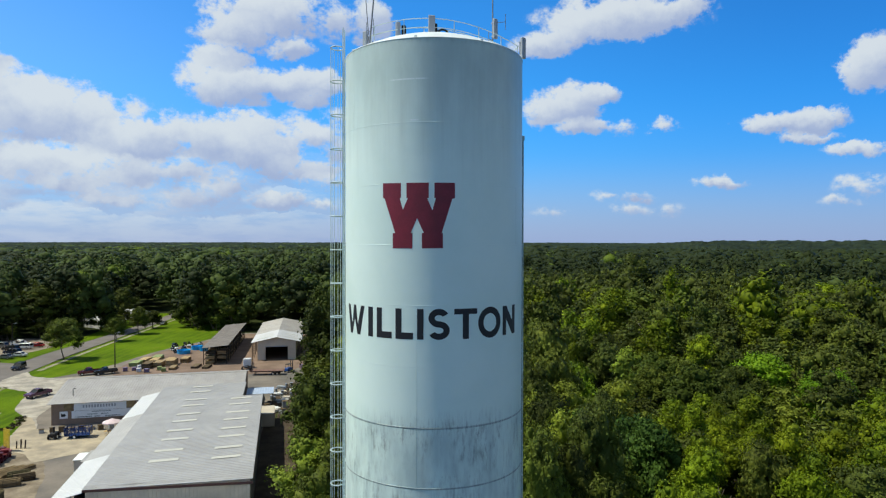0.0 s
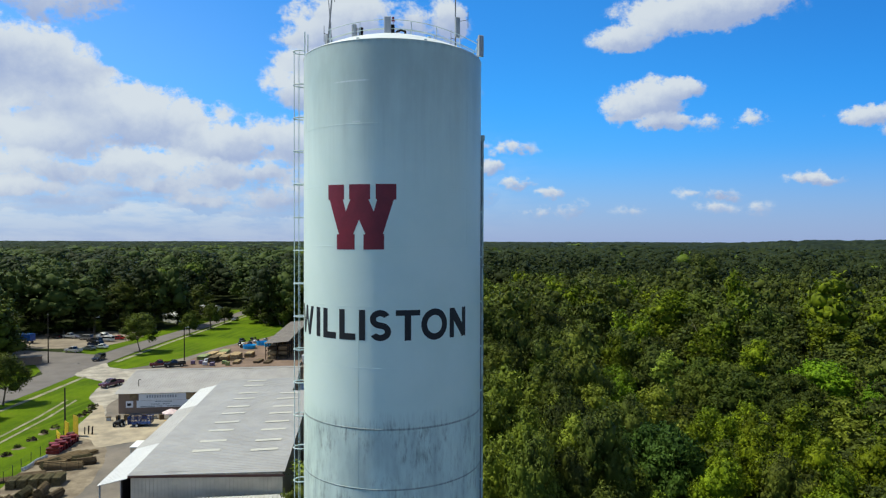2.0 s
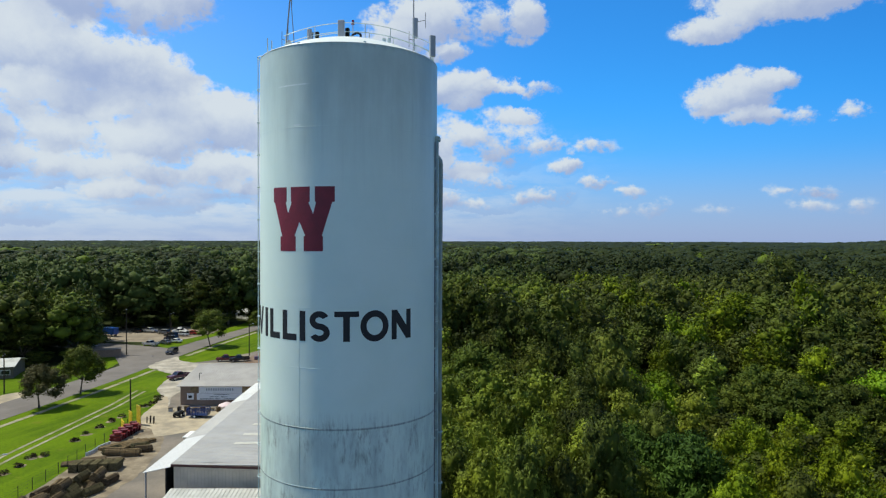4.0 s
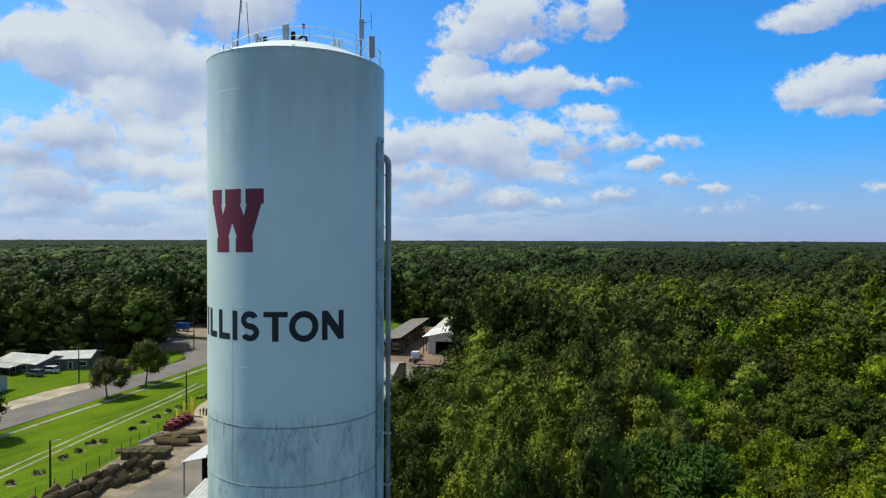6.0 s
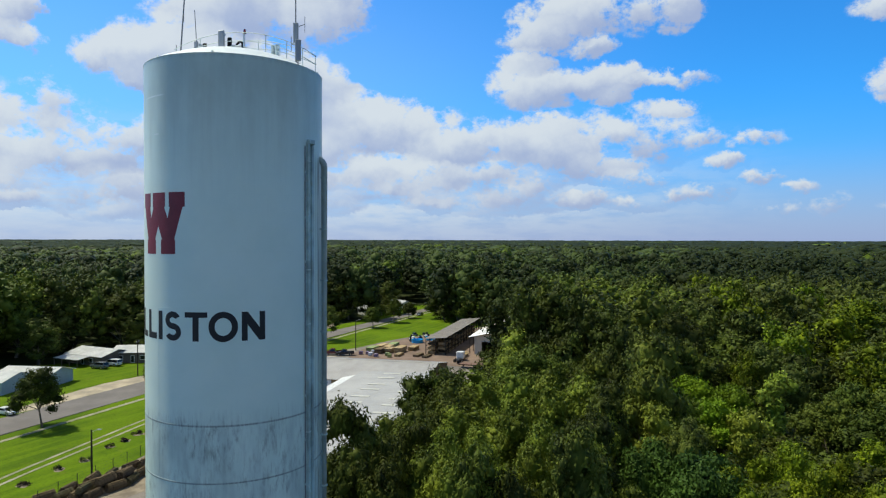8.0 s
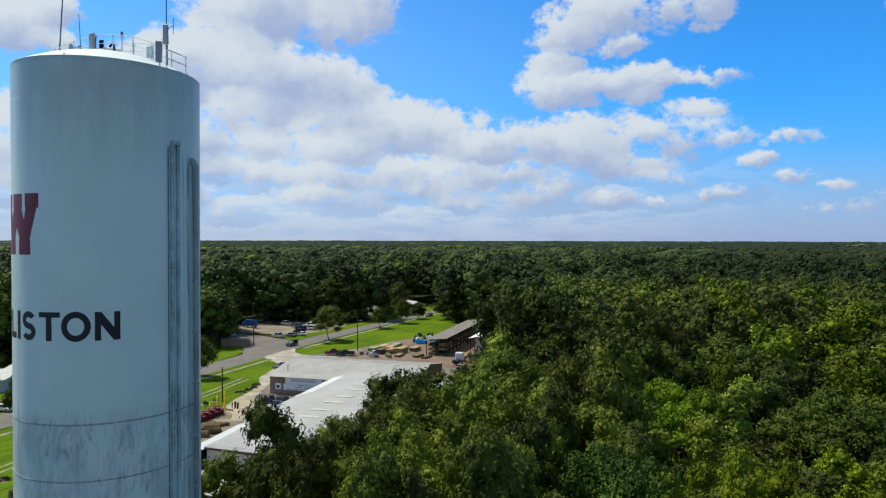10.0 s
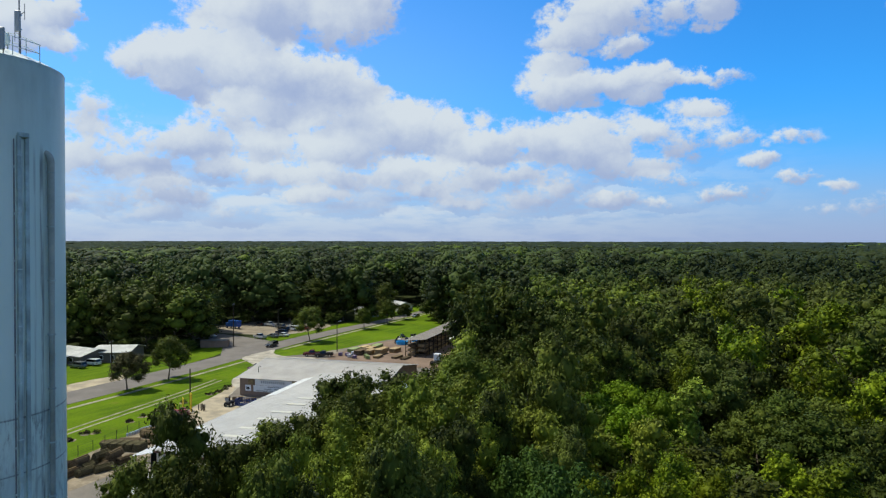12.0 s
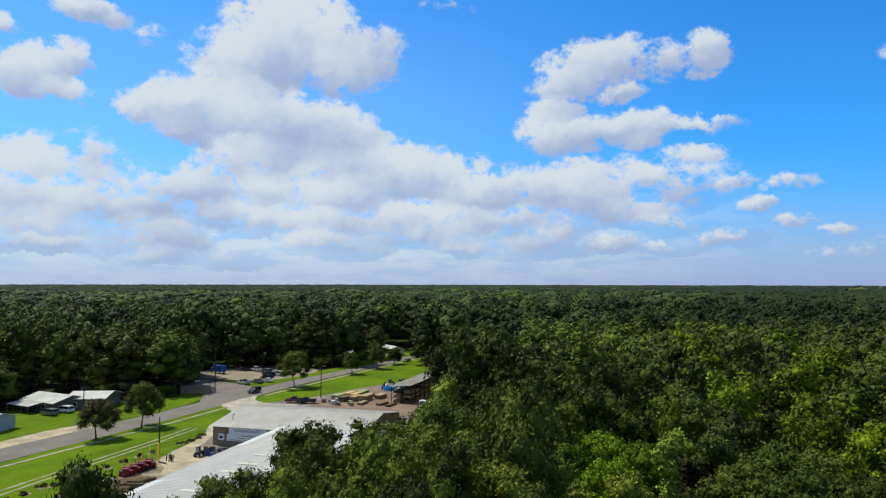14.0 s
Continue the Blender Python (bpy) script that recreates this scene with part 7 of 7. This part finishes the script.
DARK_OAKS = ((6.9, 107.1, 21.2, 3.0), (29.5, 110.9, 16.8, 3.8), (31.1, 116.1, 17.5, 3.8), (29.5, 166.4, 24.1, 5.9), (23.4, 138.7, 22.1, 4.7),
    (15.5, 137.8, 22.7, 4.7), (26.5, 119.4, 18.7, 4.2), (13.7, 121.2, 21.9, 4.3), (-4.1, 127.4, 24.2, 4.3), (43.7, 95.8, 14.9, 3.4), (14.4, 52.4, 21.5, 2.8), (10.8, 47.5, 19.6, 2.4), (73.2, 240.7, 29.8, 7.1), (55.3, 88.6, 16.8, 4.3),
    (49.6, 110.8, 17.5, 4.7), (12.0, 64.9, 19.3, 2.9), (13.8, 56.6, 18.5, 2.5), (11.4, 94.0, 20.2, 3.0), (19.5, 72.6, 17.6, 2.6))
MOSSY = ((-16.6, 129.9, 25.4, 4.5), (-11.2, 134.0, 24.9, 4.5), (-14.2, 138.2, 25.7, 4.7))


def woods():
    rng = np.random.default_rng(11)
    oak = dict(rad=3.4, base=4.5, n=10, sub=7, lump=0.46)
    vine = dict(rad=3.4, base=0.8, n=14, sub=6, droop=0.7, lump=0.42)
    young = dict(rad=3.3, base=4.0, n=14, sub=6, lump=0.37)
    flat = dict(rad=4.4, base=5.0, n=18, sub=5, droop=0.55, lump=0.30)
    habits = {"oak": (LEAF_OAK, oak), "dark": (LEAF_DARK, oak), "bright": (LEAF_BRIGHT, young), "draped": (LEAF_VINE, vine), "lush": (LEAF_LUSH, flat), "olive": (LEAF_OLIVE, flat), "deep": (LEAF_DEEP, flat)}
    says = {"oak": "broad green live oak", "dark": "dark green dense oak", "bright": "bright yellow-green young tree", "draped": "tree smothered in deep green vines", "lush": "low tree under a bright carpet of vines",
            "olive": "flat-topped olive green tree", "deep": "spreading tree with large deep green leaves"}
    kinds = {}
    for j, (key, (m, habit)) in enumerate(habits.items()):
        for lod, (leaves, size, cut) in enumerate(((7200, 0.215, 0), (3700, 0.29, 1), (1500, 0.45, 3))):
            leaves, size = (int(leaves * 1.35), size * 1.0) if habit is flat else (leaves, size)
            if key == "deep":
                leaves, size = int(leaves * 0.62), size * 1.5
            many = {**habit, "sub": habit["sub"] - cut}
            kinds[key, lod] = [grown(500 + 40 * j + 10 * lod + k, m, leaves=leaves, size=size, fine=0 if lod == 2 else 1, each=4, core=0.70, **many) for k in range(3 if key in ("oak", "dark", "draped", "bright") else 2)]
    wide = {key: habit["rad"] for key, (m, habit) in habits.items()}

    def stand(key, x, y, h, r, words, plainer=0):
        d = math.hypot(x - 20, y - 10)
        options = kinds[key, min(2, plainer + (0 if d < 66 else 1 if d < 115 or r > 4.9 else 2))]
        kind = options[int(abs(x * 7.3 + y * 3.1)) % len(options)]
        plant(kind, x, y, x * 1.7 + y, r / wide[key], h / 14.5, says[key] + words, "trees of the wood")

    taken = []
    for key, rows in (("bright", BRIGHT_NEAR), ("bright", BRIGHT_FAR), ("lush", LUSH), ("olive", OLIVE), ("deep", DEEP), ("draped", DRAPED), ("oak", OAKS), ("dark", DARK_OAKS), ("oak", MOSSY)):
        for x, y, h, r in rows:
            stand(key, x, y, h, r, " rising from the wood")
            taken.append((x, y, h, r))
    # the trees between them, a little lower
    reach = 0.0
    stood = 0
    for d, x, y in scatter(28, 240, 7.2, 3):
        if any(math.hypot(x - a, y - b) < r * 0.95 for a, b, h, r in taken):
            continue
        beside = [h for a, b, h, r in taken if math.hypot(x - a, y - b) < r + 7]
        h = height_at(x, y, rng)
        if beside:
            h = min(h, sum(beside) / len(beside) - rng.uniform(1.0, 4.0))
        if x < -4 - 0.06 * (y - 80) and 82 < y < 135:      # lower towards the yard
            h = min(h, rng.uniform(11.0, 13.5))
        key = choose(rng, x, y)
        stand(key, x, y, h, rng.uniform(2.9, 4.3) * (1.0 + 0.15 * (d > 110)), " standing in the wood", 1 if d > 48 else 0)
        stood, reach = stood + 1, d
        if stood == 210:
            break
    # taller trees where the wood meets the yard
    for x, y, h, r, key in ((-9.0, 113.2, 14.8, 3.6, "oak"), (-5.7, 120.8, 17.5, 4.0, "oak"), (-10.9, 122.7, 17.5, 3.6, "dark"), (-1.4, 111.3, 14.8, 3.4, "oak"), (-16.1, 121.7, 17.5, 3.4, "draped"), (-18.9, 139.7, 19.0, 3.8, "oak"), (-13.7, 112.3, 14.8, 3.2, "draped"), (-10.4, 104.7, 14.2, 3.0, "draped"), (-9.9, 96.2, 14.2, 2.8, "draped"), (-5.7, 91.5, 14.2, 3.0, "draped"), (-4.7, 82.1, 17.0, 2.8, "draped"), (-22.2, 151.9, 19.0, 3.8, "dark"), (-6.2, 72.6, 17.4, 3.0, "oak"), (-4.2, 61.1, 17.4, 2.6, "draped"), (-8.1, 85.4, 14.2, 2.6, "draped"), (-4.9, 49.6, 17.9, 2.6, "oak"), (-10.6, 88.3, 14.2, 2.8, "draped")):
        stand(key, x, y, h, r, " at the edge of the wood")
    skirt = [grown(60 + i, m, 4.8, 1.2, 16, 5, 3400, 0.42, droop=0.8, lump=0.36) for i, m in enumerate((LEAF_OAK, LEAF_DARK))]
    for x, y, h, s, k in ((-137.5, 163.5, 17, 1.75, 0), (-148, 158, 18, 1.6, 1), (-141, 149, 15.5, 1.4, 0), (-152, 143, 17, 1.5, 6), (-160.5, 133, 16.5, 1.5, 1), (-150.5, 116.5, 12.5, 1.1, 1), (-166, 120, 17, 1.5, 1),
                          (-151, 224.5, 17, 1.5, 1), (-140, 231, 18, 1.5, 1)):
        plant(skirt[k % 2], x, y, x * 1.3, s, h / 14.5, says["dark" if k % 2 else "oak"] + " at the edge of the wood", "trees of the wood")
    for x, y, h, s, k in ((-131, 235.5, 18, 1.35, 0), (-128, 246, 16, 1.1, 6), (-163, 216, 19, 1.6, 1), (-173, 200, 18, 1.5, 6), (-127.5, 262, 15, 1.0, 1),
                          (-146, 240, 20, 1.6, 0), (-96, 256, 17, 1.3, 0), (-87, 251, 18, 1.3, 1), (-103, 273, 18, 1.4, 6), (-79, 249, 19, 1.4, 0), (-150, 178, 17, 1.3, 1), (-161, 184, 18, 1.5, 1), (-158, 98, 16, 1.4, 1), (-150, 80, 16, 1.4, 6), (-162, 84, 17, 1.5, 0)):
        plant(skirt[k % 2], x, y, x * 1.3, s, h / 14.5, says["dark" if k % 2 else "oak"] + " at the edge of the wood", "trees of the wood")
    # the wood farther off, joined by leaf colour
    far = {"oak": FAR_OAK, "dark": FAR_DARK, "bright": FAR_BRIGHT}
    joined = {m: [] for m in (LEAF_OAK, LEAF_DARK, LEAF_BRIGHT, LEAF_VINE, LEAF_LUSH, LEAF_OLIVE, LEAF_DEEP, FAR_OAK, FAR_DARK, FAR_BRIGHT)}
    forms = []
    for rad, base, n, sub, leaves, size, fine in ((4.4, 3.0, 12, 2, 800, 0.56, 0), (5.0, 3.5, 11, 2, 380, 0.75, 0), (5.4, 5.0, 9, 0, 90, 0.9, 0), (5.6, 8.0, 7, 0, 12, 1.3, 0)):
        forms.append([crown_arrays(np.random.default_rng(700 + 10 * n + k), rad, 14.5, base, n, sub, leaves, size, lump=0.52 if sub else 0.62, each=2, fine=fine, core=0.72 if sub == 2 else 0.84)[:3] for k in range(6)])
    for r0, r1, gap, lod in ((reach, 235, 9.3, 0), (235, 380, 11.6, 1), (380, 600, 14.4, 2), (600, 1080, 24.0, 3), (1080, 2300, 50.0, 4)):
        for d, x, y in scatter(r0, r1, gap, 5 + lod):
            if d < 260 and any(math.hypot(x - a, y - b) < r for a, b, h, r in taken):
                continue
            v, f, solid = forms[min(lod, 3)][rng.integers(6)]
            w = rng.uniform(0, 6.28)
            s = rng.uniform(0.85, 1.45) * (1.15, 1.35, 1.5, 2.4, 4.6)[lod]
            h = height_at(x, y, rng) / 14.5
            q = np.empty_like(v)
            q[:, 0] = (v[:, 0] * math.cos(w) - v[:, 1] * math.sin(w)) * s + x
            q[:, 1] = (v[:, 0] * math.sin(w) + v[:, 1] * math.cos(w)) * s + y
            q[:, 2] = v[:, 2] * h
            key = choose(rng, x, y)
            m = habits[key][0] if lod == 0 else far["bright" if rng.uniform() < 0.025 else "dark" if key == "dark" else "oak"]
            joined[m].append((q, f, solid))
    # the low wood round the tower's foot and south of it
    rest = np.random.default_rng(77)
    v, f, solid = forms[0][0]
    for gx in np.arange(-22, 70, 8.0):
        for gy in np.arange(-48, 44, 8.0):
            x, y = gx + rest.uniform(-3, 3), gy + rest.uniform(-3, 3)
            if (in_reach(x, y) and math.hypot(x - 14, y - 12) > 28) or in_clear(x, y) or math.hypot(x - 1.4, y - 32.8) < 9.5:
                continue
            w, s, h = rest.uniform(0, 6.28), rest.uniform(0.8, 1.15), rest.uniform(8.5, 12.5) / 14.5
            q = v @ np.array(((math.cos(w) * s, math.sin(w) * s, 0), (-math.sin(w) * s, math.cos(w) * s, 0), (0, 0, h)))
            joined[LEAF_OAK if rest.uniform() < 0.5 else LEAF_DARK].append((q + (x, y, 0), f, solid))
    names = {FAR_OAK: "distant green oak", FAR_DARK: "distant dark and shade-toned oak", FAR_BRIGHT: "distant bright green"}
    names.update({m: says[key] for key, (m, habit) in habits.items()})
    for m, lot in joined.items():
        if not lot:
            continue
        start, faces, smooth = 0, [], []
        for q, f, solid in lot:
            faces.append(f + start)
            smooth.append(np.arange(len(f)) < solid)
            start += len(q)
        me = triangle_mesh("woodland", np.concatenate([q for q, f, solid in lot]), np.concatenate(faces), np.concatenate(smooth), m)
        tagged(new("woodland", me), names[m] + " crowns of the wide woodland", "woodland", kind="stuff")


BRIGHT = ((30, 59, 9), (38, 61, 8), (81, 148, 10), (92, 142, 10), (113, 190, 16), (134, 224, 16), (34, 50, 7), (25, 48, 5), (15, 232, 9), (26, 239, 9), (40, 252, 8), (64, 124, 9), (54, 152, 8))
VINES = ((45, 86, 8), (56, 98, 9), (7, 67, 16), (4, 84, 12), (11, 56, 10), (21, 78, 8))


def choose(rng, x, y):
    """Which kind grows where: patches of bright young growth and vines among the oaks."""
    for lot, kinds in ((BRIGHT, ("bright", "bright", "oak", "dark", "bright")), (VINES, ("draped", "dark", "draped", "draped"))):
        for cx, cy, r in lot:
            if math.hypot(x - cx, y - cy) < r:
                return str(rng.choice(kinds))
    if math.atan2(x - 20, y - 10) > -0.08 and math.hypot(x - 20, y - 10) > 130:      # cloud shade over the north-east wood, put in as dark leaf colour
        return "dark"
    if x > 17 and 95 < y < 150:
        return str(rng.choice(("dark", "dark", "oak")))
    u = noise.noise(Vector((x * 0.03, y * 0.03, 9.0)))
    if u > 0.34:
        return str(rng.choice(("draped", "olive", "oak")))
    return str(rng.choice(("oak", "dark", "oak", "draped", "dark", "dark")))


def height_at(x, y, rng):
    """The wood is lower round the tower and taller farther off."""
    d = math.hypot(x - 10, y - 10)
    rise = min(1.0, max(0.0, (d - 95) / 75))
    rise = rise * rise * (3 - 2 * rise)
    v = noise.noise(Vector((x * 0.02, y * 0.02, 0.5)))
    return 15.6 + 7.6 * rise + (2.2 + 1.3 * rise) * v + rng.uniform(-4.0, 2.0) + (2.5 if rng.uniform() < 0.07 else 0.0)


def far_canopy():
    """The closed canopy out to the horizon, one rolling sheet."""
    rng = np.random.default_rng(5)
    rings = np.geomspace(1000, 4700, 80)
    sides = 520
    verts, faces = [], []
    for i, r in enumerate(rings):
        for k in range(sides):
            a = math.radians(-75 + 125 * k / (sides - 1))
            x, y = r * math.sin(a), r * math.cos(a)
            z = 22.5 + 3.0 * noise.noise(Vector((x * 0.012, y * 0.012, 1))) + rng.uniform(-1.6, 1.6) + 3.0 * max(0, noise.noise(Vector((x * 0.002, y * 0.002, 4))))
            deg = math.degrees(a)
            swell = min(1.0, max(0.0, (deg - 14) / 9)) * max(0.0, 1 - ((r - 1500) / 450) ** 2)
            z += (12.5 + 3.0 * noise.noise(Vector((deg * 1.5, 0, 7)))) * swell
            if r > 2600:
                z += 26.0 * max(0.0, noise.noise(Vector((deg * 0.8, 3.0, 2.0))) - 0.38)
            if i == 0:
                z = 14.0
            verts.append((x, y, z))
    for i in range(len(rings) - 1):
        for k in range(sides - 1):
            a = i * sides + k
            faces.append((a, a + 1, a + sides + 1, a + sides))
    ob = link_mesh("far_woodland", verts, faces, CANOPY)
    tagged(ob, "dark green woodland canopy reaching to the flat horizon", "woodland", kind="stuff")


CANOPY = plain("far canopy", (0.024, 0.033, 0.014), 0.9, vary=0.45, scale=0.02, fine=0.15, bump=0.0, second=(0.014, 0.021, 0.011))


def snag(x, y, high, seed, label):
    """A bare grey tree, forked and leaning."""
    rng = np.random.default_rng(seed)
    bm = bmesh.new()
    tips = [(Vector((0, 0, -0.3)), Vector((rng.normal() * 0.06, rng.normal() * 0.06, 1)).normalized(), high * 0.42, 0.26, 0)]
    while tips:
        p, way, length, r, depth = tips.pop()
        end = p + way * length
        rod(bm, p, end, r, r * 0.62, 6 if depth < 2 else 4)
        if depth < 4:
            for k in range(3 if depth < 3 else 2):
                w = (way + Vector((rng.normal(), rng.normal(), 0.35 + rng.normal() * 0.3)) * 0.55).normalized()
                tips.append((end - way * length * rng.uniform(0, 0.25), w, length * rng.uniform(0.5, 0.75), r * 0.55, depth + 1))
    me = bpy.data.meshes.new("bare_tree")
    bm.to_mesh(me)
    bm.free()
    me.materials.append(DEAD)
    o = new("bare_tree", me)
    o.matrix_basis = Matrix.Translation((x, y, 0))
    tagged(o, label, "tree", "bare trees in the wood")


DEAD = plain("bleached dead wood", (0.27, 0.235, 0.19), 0.9, vary=0.35)
woods()
far_canopy()
for i, (x, y, h) in enumerate(((27.9, 56.1, 16.1), (93.5, 140.6, 19.8), (13.7, 112.3, 19.8), (33.5, 83.9, 14.6), (68.0, 112.3, 18.9), (3.8, 99.1, 17.0), (44.4, 133.1, 18.9))):
    snag(x, y, h * 0.92, 300 + i, "bare bleached dead tree among the green crowns")


def vine_column(x, y, high, seed):
    rng = np.random.default_rng(seed)
    ls = [(rng.normal() * 0.35, rng.normal() * 0.35, z, rng.uniform(0.7, 1.2)) for z in np.arange(4, high - 0.5, 0.9)] + [(1.3, 0.3, high - 2.2, 0.8), (-1.1, -0.5, high - 3.4, 0.9)]
    t = new("tree", trunk_mesh(rng, ls, 5.0, 0.25))
    t.matrix_basis = Matrix.Translation((x, y, 0))
    c = new("crown", leaf_mesh("crown", leaf_cloud(rng, ls, 5200, 0.33), LEAF_VINE))
    c.parent = t
    tagged(t, "slender dead trunk wrapped in pale green vines", "tree", "trees of the wood")


bush_kind = [tree_kind(62 + i, 2.6, 6.5, 0.2, 24, 3300, 0.26, m, 9, up=0.1) for i, m in enumerate((LEAF_OAK, LEAF_BRIGHT, LEAF_VINE))]
stem = bpy.data.meshes.new("stem")
bm = rod(bmesh.new(), (0, 0, -0.2), (0.2, 0.1, 4.5), 0.14, 0.05, 7)
bm.to_mesh(stem)
bm.free()
stem.materials.append(BARK)
bush_kind = [(stem, crown) for trunk, crown in bush_kind]
for i, (x, y, h) in enumerate(((-13.5, 74, 7.5), (-12.5, 78.5, 9), (-14.8, 82.5, 8), (-15.5, 88, 9.5), (-17.3, 93, 7.5), (-16.2, 97.5, 10), (-19.5, 104, 8.5), (-20.5, 110, 10), (-22, 117, 9), (-23, 124, 10.5), (-24.5, 131, 9), (-26, 138, 10),
                               (-27, 145, 11), (-28.5, 153, 10), (-12, 69, 7), (-11.5, 64, 8.5), (-29.5, 162, 11), (-30.5, 170, 10), (-32, 179, 11), (-33, 188, 10.5), (-10.5, 58.5, 9), (-10, 52, 8))):
    plant(bush_kind[(0, 2, 0, 1)[i % 4]], x, y, i * 1.9, 1.0, h / 6.5, "leafy green thicket at the foot of the wood", "thickets along the yard", "thicket")
for i, (x, y, h) in enumerate(((-131, 228, 5), (-138, 225, 6), (-145, 219, 6), (-153, 214, 5.5), (-160, 210, 6), (-134, 147, 4.5), (-128.5, 153, 4), (-141, 141, 5), (-150, 137, 5.5), (-158, 127, 6), (-124.5, 244, 6), (-125, 252, 6), (-130, 268, 6), (-136, 272, 6),
                               (-99, 259, 6), (-92, 248.5, 6), (-84, 246, 7), (-74, 245, 7), (-105, 270, 7), (-153, 103, 6), (-154, 92, 6), (-148, 78, 6), (-140, 70, 7), (-168, 204, 7), (-152, 176, 6), (-142, 171, 6))):
    plant(bush_kind[0], x, y, i * 1.3, 1.6, h / 6.5, "dark green thicket under the trees by the road", "thickets along the road", "thicket")
vine_column(27.4, 91.0, 19.8, 401)
vine_column(13.7, 99.5, 19.4, 402)
lawn_beds()


LEAF_RUSSET = foliage("russet green leaves", (0.040, 0.036, 0.014), (0.115, 0.100, 0.040), (0.16, 0.13, 0.07))


def street_tree(x, y, seed, high, rad, material, label):
    """An open crown with sky between its boughs, on a forked stem."""
    rng = np.random.default_rng(seed)
    v, f, solid, big = crown_arrays(rng, rad, high, high * 0.26, 22, 4, 6500, 0.29, droop=0.85, lump=0.31, core=0.66)
    t = new("street_tree", trunk_mesh(rng, big[2::2], high * 0.36, 0.17))
    t.matrix_basis = Matrix.Translation((x, y, 0))
    c = new("crown", triangle_mesh("crown", v, f, np.arange(len(f)) < solid, material))
    c.parent = t
    tagged(t, label, "tree", "trees along the road")


for i, (x, y, h, r, m) in enumerate(((-91.3, 80.5, 11.0, 3.9, LEAF_OAK), (-96.3, 110.5, 8.8, 4.0, LEAF_RUSSET), (-97.4, 122.5, 10.8, 4.2, LEAF_OAK), (-106.5, 185.5, 12.0, 5.4, LEAF_OAK),
                                     (-108.3, 219, 8.0, 3.0, LEAF_OAK), (-109.0, 236, 10.0, 3.4, LEAF_OAK), (-111.0, 252, 6.8, 3.0, LEAF_OAK))):
    street_tree(x, y, 200 + i, h, r, m, "rounded street tree on the lawn by the road")
